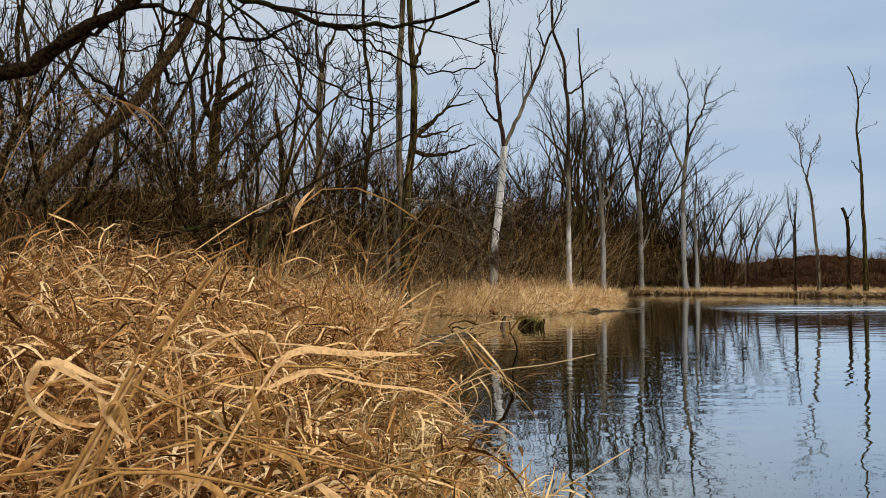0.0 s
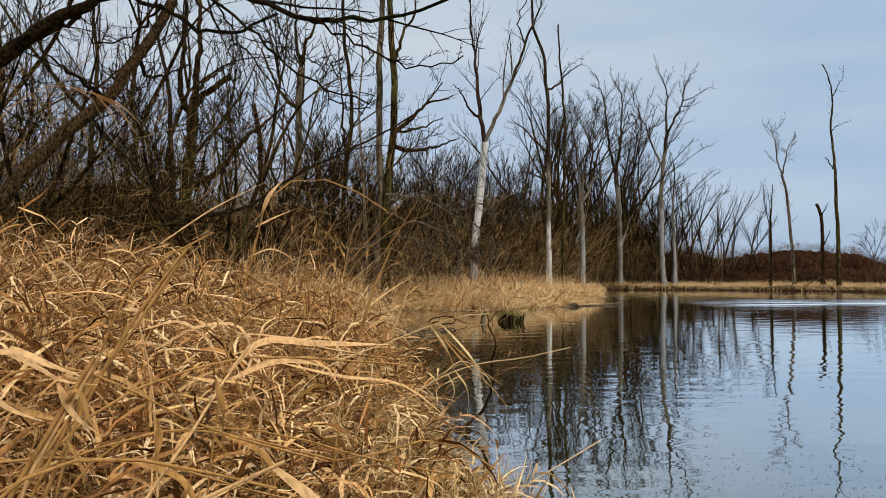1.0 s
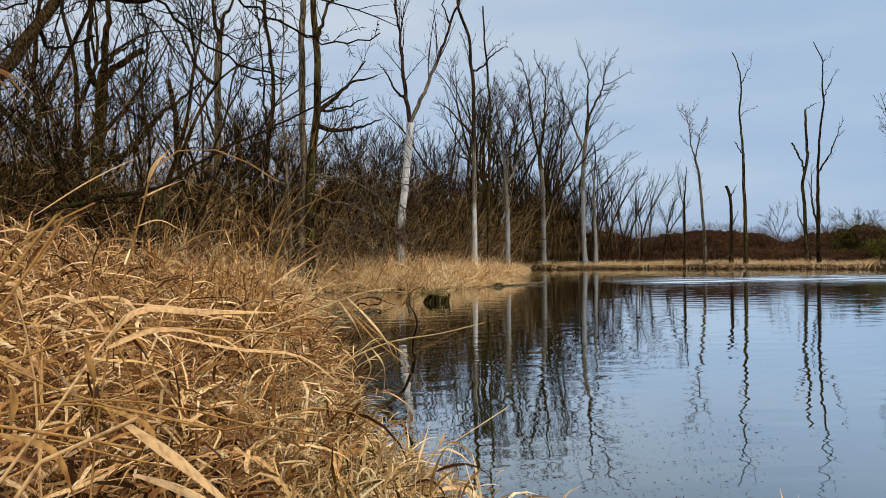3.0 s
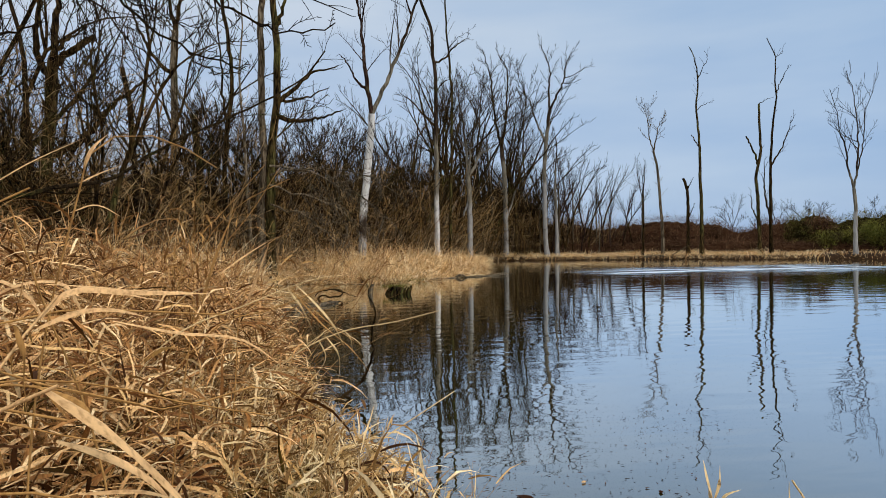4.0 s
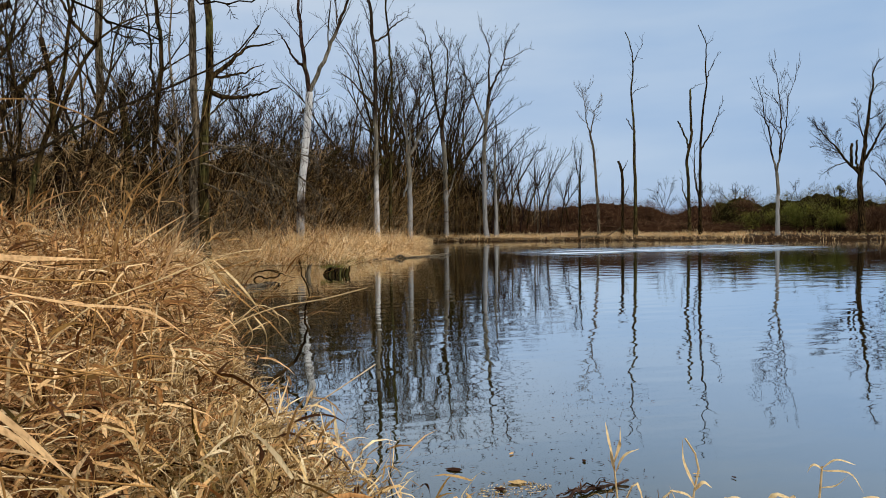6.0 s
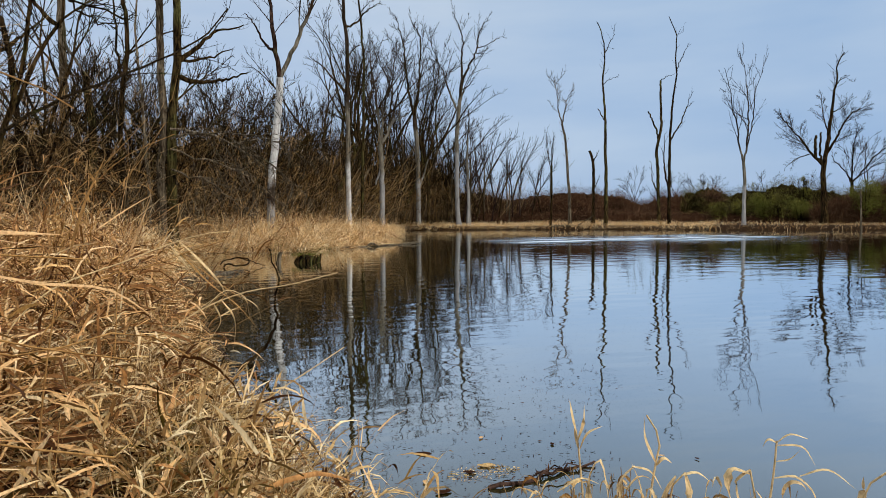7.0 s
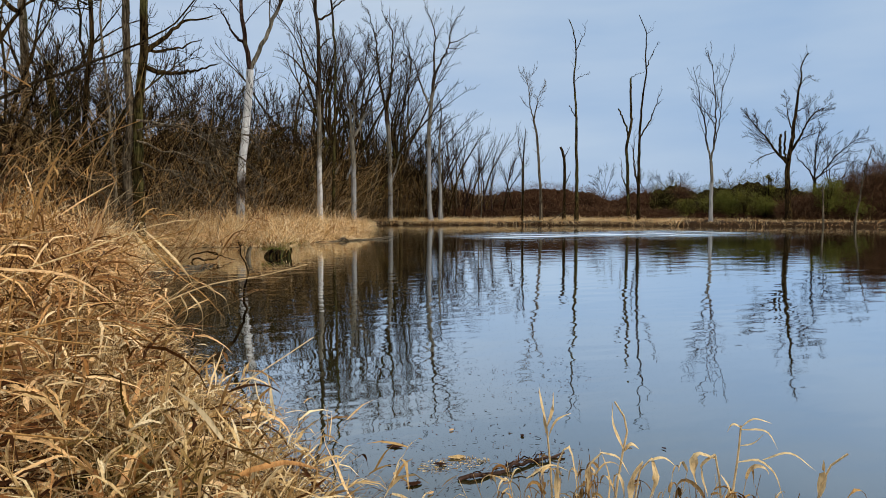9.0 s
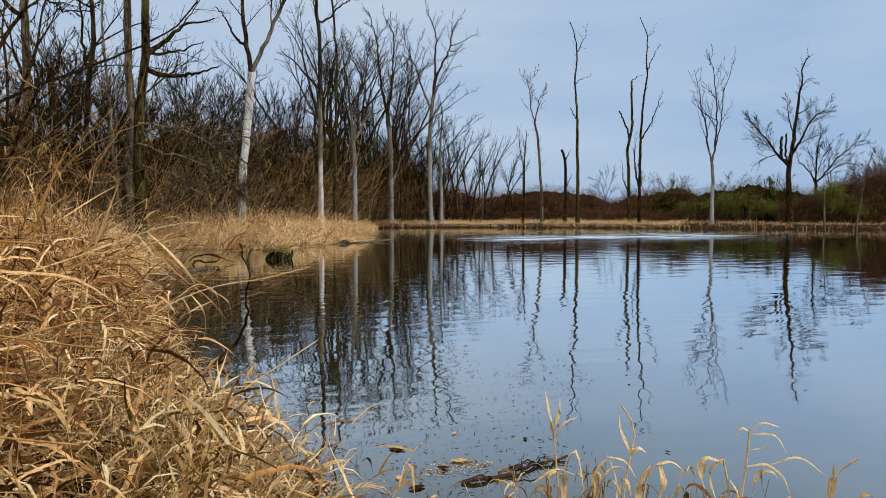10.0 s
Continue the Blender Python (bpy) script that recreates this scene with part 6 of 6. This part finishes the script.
reed("bent pale reed with folded top", [(1.23, 1.29, 0.7), (1.24, 1.29, 0.86), (1.25, 1.28, 0.96), (1.262, 1.28, 1.03), (1.23, 1.29, 1.09)],
     [([(1.25, 1.28, 0.97), (1.23, 1.3, 1.04), (1.23, 1.3, 1.085)], 0.018), ([(1.252, 1.28, 0.96), (1.27, 1.27, 0.982), (1.285, 1.26, 0.97)], 0.018), ([(1.21, 1.31, 0.955), (1.19, 1.33, 0.92), (1.18, 1.33, 0.82)], 0.019),
      ([(1.22, 1.3, 0.8), (1.22, 1.3, 0.9), (1.2, 1.31, 0.965)], 0.018), ([(1.2, 1.31, 0.955), (1.24, 1.29, 0.945), (1.265, 1.27, 0.90)], 0.012)], mat=STRAW_BLEACH, radius=0.0038, seed=22, broad=1.45)
reed("low reed with drooping pale leaves", [(1.27, 1.26, 0.72), (1.28, 1.26, 0.87), (1.29, 1.25, 0.93), (1.31, 1.24, 0.95)],
     [([(1.3, 1.24, 0.945), (1.33, 1.22, 0.955), (1.355, 1.2, 0.935)], 0.013), ([(1.31, 1.24, 0.95), (1.315, 1.23, 0.9), (1.3, 1.24, 0.83)], 0.021), ([(1.29, 1.25, 0.94), (1.27, 1.26, 0.9), (1.26, 1.26, 0.82)], 0.019)], mat=STRAW_BLEACH, radius=0.0038, seed=23, broad=1.45)
reed("tall reed with brown-tipped drooping leaves", [(1.44, 1.11, 0.75), (1.45, 1.11, 0.89), (1.455, 1.1, 1.0), (1.46, 1.1, 1.06)],
     [([(1.46, 1.1, 1.055), (1.48, 1.08, 1.08), (1.505, 1.05, 1.075)], 0.011), ([(1.46, 1.1, 1.055), (1.447, 1.11, 1.062), (1.437, 1.12, 1.04)], 0.013), ([(1.46, 1.1, 1.05), (1.5, 1.06, 1.052), (1.515, 1.04, 1.015)], 0.011),
      ([(1.455, 1.1, 0.97), (1.49, 1.07, 0.98), (1.51, 1.05, 0.96), (1.525, 1.03, 0.9)], 0.013), ([(1.46, 1.1, 1.01), (1.48, 1.08, 1.02), (1.495, 1.06, 1.05)], 0.009)], mat=STRAW_BLEACH, radius=0.0038, seed=24, broad=1.45)
reed("withered reed with folded hanging leaves", [(1.42, 1.13, 0.72), (1.43, 1.13, 0.9), (1.42, 1.14, 0.98)],
     [([(1.42, 1.14, 0.97), (1.39, 1.17, 0.975), (1.38, 1.17, 0.94), (1.4, 1.16, 0.86)], 0.017), ([(1.42, 1.14, 0.98), (1.4, 1.16, 0.95), (1.41, 1.15, 0.87)], 0.019), ([(1.43, 1.13, 0.93), (1.44, 1.12, 0.91), (1.445, 1.12, 0.83)], 0.015)], mat=STRAW_BLEACH, radius=0.0038, seed=25, broad=1.45)
reed("slanting pale reed with a long leaf", [(1.57, 0.98, 0.78), (1.57, 0.97, 0.93), (1.585, 0.96, 0.99), (1.605, 0.93, 1.03)],
     [([(1.49, 1.06, 0.985), (1.53, 1.02, 1.01), (1.57, 0.98, 0.975)], 0.012), ([(1.57, 0.97, 0.92), (1.58, 0.97, 0.98), (1.58, 0.97, 1.005)], 0.015), ([(1.6, 0.94, 0.9), (1.63, 0.92, 0.92), (1.66, 0.9, 0.9)], 0.013)], mat=STRAW_BLEACH, radius=0.0038, seed=26, broad=1.45)

knots = np.array(((1.10, 1.40), (1.13, 1.36), (1.21, 1.3), (1.3, 1.25), (1.41, 1.14), (1.5, 1.06), (1.59, 0.97)))
b = np.repeat(knots, 30, axis=0) + grng.normal(0, 0.021, (len(knots) * 30, 2))
b = np.column_stack([b, land(b[:, 0], b[:, 1]) - 0.02])
top = np.repeat((0.88, 0.92, 0.92, 0.90, 0.92, 0.87, 0.88), 30) * grng.uniform(0.80, 1.03, len(b))
stem, leaf = shoots(b, top - b[:, 2], grng, (0.02, 0.0), 5, 6, 7, 0.105, 0.0095, 0.004, (0.7, 2.0), spread=0.06, fold=True, crook=0.06, fling=0.36)
dark = np.zeros(len(leaf[1]), bool)
dark[np.repeat(grng.random(len(dark) // 14) < 0.22, 14)] = True
tagged(gather("bank_reeds", [(leaf[0], leaf[1][~dark]), stem], STRAW_WHITE), "short pale reeds with curled leaves on the bank", "grass", kind="stuff")
tagged(gather("bank_reeds", [(leaf[0], leaf[1][dark])], STALK), "brown withered leaves among the short pale reeds", "grass", kind="stuff")

# low bank grass at the foot of the reeds, partly green
b = on_land(grng, 4400, (-0.9, 1.3, 0.9, 6.6), inner=-0.02, outer=0.95)
b = b[(np.hypot(b[:, 0] - 0.15, b[:, 1] + 0.05) > 1.15) & (b[:, 0] < 0.16 + 0.15 * b[:, 1])]
b[:, 2] = np.maximum(b[:, 2], -0.01)
h = grng.uniform(0.2, 0.48, len(b)) + np.interp(shore_distance(b[:, 0], b[:, 1]), (0, 0.4, 1.0), (0.0, 0.30, 0.52))
stem, leaf = shoots(b, h, grng, (0.05, 0.0), 8, 3, 3, 0.125, 0.0095, 0.0030, (0.1, 1.0), spread=0.24, crook=0.11, fling=0.6, rise=(0.0, 1.2))
tagged(gather("bank_grass", [leaf, stem], STRAW_WHITE), "pale low grass with curled leaves at the water's edge", "grass", kind="stuff")
b = on_land(grng, 46, (0.15, 0.85, 1.9, 3.2), outer=0.4)
blades = ribbons(b, np.stack([grng.normal(0.2, 0.3, 46), grng.normal(0, 0.3, 46), np.ones(46)], 1), grng.uniform(0.35, 0.6, 46), grng.uniform(0.006, 0.011, 46), 6, grng.uniform(0.1, 0.6, 46), grng, 0.06)
tagged(gather("green_grass", [blades], LEAF_GREEN), "a few fresh green blades in the dry bank grass", "grass", kind="stuff")

# driftwood
log = free_limbs("floating_log", "dark wet rotten log with torn bark floating in the shallows",
                 [([(1.66, 3.41, 0.004), (1.85, 3.42, 0.012), (2.1, 3.46, 0.014), (2.44, 3.53, 0.022)], 0.014, 0.008), ([(1.95, 3.44, 0.02), (2.1, 3.41, 0.045), (2.3, 3.46, 0.03)], 0.005, 0.003),
                  ([(2.0, 3.47, 0.015), (2.2, 3.52, 0.03), (2.4, 3.50, 0.03)], 0.006, 0.003)], BARK_RED, 61, "log", twigs=0)
n = 80
f = grng.random((n, 1)) ** 0.8
on = np.array((0.03, 0.02, 0.008)) + f * np.array((0.74, 0.11, 0.02)) + grng.normal(0, (0.01, 0.012, 0.004), (n, 3))
part("torn_bark", quad_mesh("torn_bark", *ribbons(on, np.column_stack([grng.normal(0.6, 0.8, n), grng.normal(0, 0.6, n), grng.uniform(0, 0.6, n)]), grng.uniform(0.02, 0.05, n), grng.uniform(0.004, 0.010, n), 3, grng.uniform(0.2, 0.8, n), grng, 0.2, 0.0)), LITTER_AND_SHADE, log, "torn strips of brown bark")
free_limbs("water_branch", "black bent branch standing in the water", [([(0.36, 7.15, -0.06), (0.45, 7.15, 0.05), (0.61, 7.14, 0.19), (0.76, 7.13, 0.50), (0.74, 7.13, 0.68), (0.78, 7.12, 0.87), (0.69, 7.13, 1.24)], 0.022, 0.006),
            ([(0.33, 7.16, -0.05), (0.38, 7.15, 0.03), (0.46, 7.14, 0.02), (0.60, 7.10, -0.04)], 0.026, 0.016), ([(0.18, 7.15, -0.04), (0.22, 7.15, 0.12), (0.26, 7.15, 0.29)], 0.012, 0.005)], BARK_DARK, 62, "branch", twigs=4, levels=1, ratio=0.14)
free_limbs("looped_branch", "dark branch bent into a loop on the water", [([(0.2, 21.0, -0.05), (0.35, 20.9, 0.10), (0.65, 20.8, 0.06), (0.95, 20.9, 0.10), (1.0, 21.1, 0.22), (0.7, 21.3, 0.27), (0.3, 21.2, 0.20), (0.18, 21.0, 0.10)], 0.03, 0.02),
            ([(0.75, 21.2, 0.27), (1.1, 21.1, 0.16), (1.5, 21.1, 0.03)], 0.022, 0.010)], BARK_DARK, 63, "branch", twigs=0)
free_limbs("sunken_log", "grey half-sunken log lying off the bank", [([(-1.0, 16.6, 0.02), (-0.3, 17.2, 0.03), (0.3, 18.3, 0.04), (0.8, 19.5, 0.02)], 0.085, 0.04), ([(-0.8, 17.5, 0.03), (-0.1, 18.2, 0.10), (0.5, 18.6, 0.04)], 0.05, 0.02)], BARK_GREY, 64, "log", twigs=5, levels=1, ratio=0.2)
free_limbs("broken_post", "pale splintered post end standing in the water", [([(1.98, 22.2, -0.1), (1.99, 22.2, 0.12), (2.06, 22.2, 0.36)], 0.09, 0.05), ([(2.0, 22.15, 0.2), (2.12, 22.15, 0.42)], 0.03, 0.012)], BARK_GREY, 65, "post", twigs=0)
free_limbs("bank_log", "short dark log on the grassy bank", [([(-0.2, 30.6, 0.55), (0.5, 30.5, 0.6), (1.0, 30.5, 0.58)], 0.09, 0.07)], BARK_DARK, 66, "log", twigs=0)
# half-sunk grey tubes made up in place of a pale mud spit
free_limbs("drift_line", "pale sticks standing in for a low muddy spit along the bank",
           [([(5.2, 30.2, 0.0), (6.2, 31.2, 0.03), (7.2, 32.0, 0.02), (8.6, 32.8, 0.03), (10.2, 34.6, 0.0)], 0.05, 0.03), ([(6.9, 31.7, 0.02), (7.2, 31.9, 0.14), (7.5, 32.0, 0.03)], 0.07, 0.05), ([(9.0, 33.0, 0.02), (9.8, 33.6, 0.09), (10.6, 34.6, 0.02)], 0.04, 0.02)],
           BARK_GREY, 68, "driftwood", twigs=3, levels=1, ratio=0.15)
free_limbs("shore_log", "pale fallen trunk with one raised limb on the far shore", [([(30.2, 57.4, 0.25), (31.4, 57.0, 0.3), (33.4, 56.2, 0.22)], 0.13, 0.09), ([(32.4, 56.6, 0.25), (33.2, 56.3, 0.8), (34.0, 56.0, 1.3)], 0.06, 0.03)], BARK_GREY, 67, "log", twigs=0)


def root_stump(name, label, place, radius, height, seed):
    """A rotten root block standing out of the water: slanting ribs of old wood fanned over a lumpy core."""
    rng = np.random.default_rng(seed)
    root = tagged(new(name), label, "stump")
    root.location = place
    body = Tubes()
    z = np.linspace(-0.2, height * 0.85, 8)
    r = radius * np.array((1.1, 1.05, 1.0, 0.97, 0.92, 0.85, 0.7, 0.05))
    body.add(np.column_stack([0.25 * z, 0.02 * rng.standard_normal(8), z]), r, 14, 0.1, rng)
    part("body", body.mesh("body"), BARK_DARK, root)
    for k in range(12):
        rib, a = Tubes(), math.pi * (1.02 + 0.96 * k / 11)
        u, v, top = radius * math.cos(a), radius * math.sin(a), height * rng.uniform(0.75, 1.1)
        rib.add([(1.15 * u - 0.05, 1.15 * v, -0.06), (1.1 * u, 1.1 * v, top * 0.4), (1.0 * u + 0.05, v, top * 0.8), (0.9 * u + 0.1, 0.85 * v, top)], (0.034, 0.036, 0.034, 0.022), 6, 0.12, rng, cap=True)
        part("root", rib.mesh("root"), BARK if k % 3 else BARK_MOSS, root)
    n = 240
    a, q = rng.uniform(0, 6.28, n), radius * np.sqrt(rng.random(n))
    base = np.column_stack([q * np.cos(a) - 0.15, 0.15 + q * np.sin(a) * 0.6, height * rng.uniform(0.7, 1.0, n)])
    tuft = ribbons(base, np.column_stack([np.cos(a) * 0.8, np.sin(a) * 0.8, np.ones(n)]), rng.uniform(0.08, 0.2, n), np.full(n, 0.012), 3, rng.uniform(0.2, 0.9, n), rng)
    part("moss", quad_mesh("moss", *tuft), MOSS, root, "yellow-green moss and grass")
    return root


root_stump("root_stump", "dark rotten ribbed stump standing in the shallow water", (2.95, 22.4, 0), 0.36, 0.25, 71)
b = on_land(grng, 500, (2.2, 5.2, 28.0, 30.2), inner=-0.1, outer=0.7)
b[:, 2] = np.maximum(b[:, 2], 0.0)
a = grng.uniform(0, 6.28, len(b))
tagged(gather("green_grass", [ribbons(b, np.stack([np.cos(a) * 0.8, np.sin(a) * 0.8, np.ones(len(b))], 1), grng.uniform(0.12, 0.4, len(b)), grng.uniform(0.012, 0.025, len(b)), 2, grng.uniform(0.2, 1.0, len(b)), grng)], MOSS),
       "yellow-green tufts at the foot of the grassy bank", "grass", kind="stuff")


def floating_leaf(place, length, turn, mat, seed):
    rng = np.random.default_rng(seed)
    k = 8
    s = np.linspace(0, 1, k + 1)
    w = length * 0.26 * np.sin(np.pi * np.clip(s * 0.94 + 0.03, 0, 1)) ** 0.8
    lift = 0.006 + 0.010 * length * 4 * (s - 0.5) ** 2
    v = np.stack([np.column_stack([s * length, -w, lift + 0.006 * rng.random(k + 1)]), np.column_stack([s * length, 0 * s, lift]), np.column_stack([s * length, w, lift + 0.006 * rng.random(k + 1)])], 1).reshape(-1, 3)
    b = (np.arange(k) * 3)[:, None] + np.arange(2)[None]
    ob = part("floating_leaf", quad_mesh("floating_leaf", v, np.stack([b, b + 1, b + 4, b + 3], -1).reshape(-1, 4)), mat)
    ob.matrix_world = pose(place[0], place[1], 0, 0, 0, turn)
    return tagged(ob, "withered leaf floating on the pond", "leaf", "leaves floating on the pond")


for k, (x, y, ln, turn, mat) in enumerate(((1.33, 3.58, 0.08, 80, STRAW_PALE), (1.34, 3.43, 0.14, 8, LITTER_AND_SHADE), (1.42, 4.10, 0.15, -35, LITTER_AND_SHADE), (2.95, 3.51, 0.06, 160, STRAW_PALE), (1.60, 3.68, 0.11, -20, LITTER_AND_SHADE),
                                           (1.92, 4.22, 0.07, 40, STRAW_PALE), (1.72, 3.75, 0.16, -12, STRAW_WHITE), (2.35, 3.93, 0.07, 70, LITTER_AND_SHADE), (1.42, 3.28, 0.06, 20, STRAW_PALE), (3.12, 3.38, 0.05, 100, LITTER_AND_SHADE))):
    floating_leaf((x, y), ln * 0.75, turn, mat, 90 + k)
n = 1300
fy = 3.3 + 2.9 * grng.random(n) ** 1.5
fx = 0.17 * fy + 0.52 * fy * grng.random(n) ** 1.15 + 0.15 * np.sin(fy * 4.0)
fx, fy = fx + grng.normal(0, 0.05, n), fy + grng.normal(0, 0.05, n)
fa = grng.uniform(0, 6.28, n)
bits = ribbons(np.column_stack([fx, fy, np.full(n, 0.006)]), np.column_stack([np.cos(fa), np.sin(fa), np.full(n, 0.02)]), grng.uniform(0.008, 0.04, n), grng.uniform(0.003, 0.009, n), 2, np.zeros(n), grng, 0.1, 0.005)
tagged(gather("floating_litter", [bits], LITTER_AND_SHADE), "specks of dead leaf and twig floating on the pond", "litter", kind="stuff")

n = 260
fa, fr = grng.uniform(0, 6.28, n), np.sqrt(grng.random(n))
scum = np.column_stack([1.72 + 0.22 * fr * np.cos(fa) + 0.1 * fr * np.sin(fa), 3.64 + 0.10 * fr * np.sin(fa) - 0.05 * fr * np.cos(fa), np.full(n, 0.005)])
fa = grng.uniform(0, 6.28, n)
tagged(gather("floating_scum", [ribbons(scum, np.column_stack([np.cos(fa), np.sin(fa), np.full(n, 0.02)]), grng.uniform(0.006, 0.03, n), grng.uniform(0.004, 0.010, n), 2, np.zeros(n), grng, 0.1, 0.005)], STRAW_WHITE),
       "pale mat of rotting leaf bits on the pond", "litter", kind="stuff")

# tall stalks and plumes above the near grass
reed("drooping dry plume on a long bent stalk", [(-2.77, 4.16, 2.26), (-2.62, 4.26, 2.69), (-2.38, 4.40, 2.91), (-2.18, 4.50, 2.88), (-2.10, 4.54, 2.85)],
     [([(-2.20, 4.49, 2.89), (-2.07, 4.55, 2.82), (-1.95, 4.61, 2.64)], 0.045), ([(-2.18, 4.50, 2.89), (-2.10, 4.54, 2.78), (-2.02, 4.58, 2.60)], 0.035), ([(-2.16, 4.50, 2.88), (-2.02, 4.57, 2.81), (-1.92, 4.62, 2.70)], 0.03),
      ([(-2.3, 4.44, 2.91), (-2.2, 4.49, 2.85), (-2.14, 4.52, 2.72)], 0.016)], STRAW_PALE, 0.004, seed=31)
reed("thin pale stalk leaning above the grass", [(-0.41, 2.79, 1.49), (-0.34, 2.81, 1.68), (-0.23, 2.82, 1.80), (-0.06, 2.84, 2.0)], [([(-0.28, 2.82, 1.74), (-0.18, 2.83, 1.87), (-0.13, 2.83, 1.97)], 0.006)], STALK, 0.002, seed=32)
reed("thin dry stalk leaning above the grass", [(-0.37, 2.80, 1.49), (-0.29, 2.81, 1.69), (-0.15, 2.83, 1.84), (0.04, 2.85, 1.94)], [([(-0.24, 2.82, 1.75), (-0.12, 2.83, 1.79), (-0.04, 2.84, 1.75)], 0.006)], STALK, 0.002, seed=33)
reed("thin broken stalk above the grass", [(-0.35, 3.01, 1.44), (-0.26, 3.02, 1.65), (-0.15, 3.04, 1.79), (-0.01, 3.05, 2.01)], [([(-0.22, 3.03, 1.70), (-0.11, 3.04, 1.74), (-0.05, 3.05, 1.68)], 0.007)], STALK, 0.002, seed=34)
reed("upright brown withered leaf", [(-0.20, 1.70, 1.25), (-0.17, 1.71, 1.45)], [([(-0.15, 1.72, 1.50), (-0.11, 1.73, 1.64), (-0.06, 1.74, 1.76)], 0.017)], STALK, 0.003, seed=35)
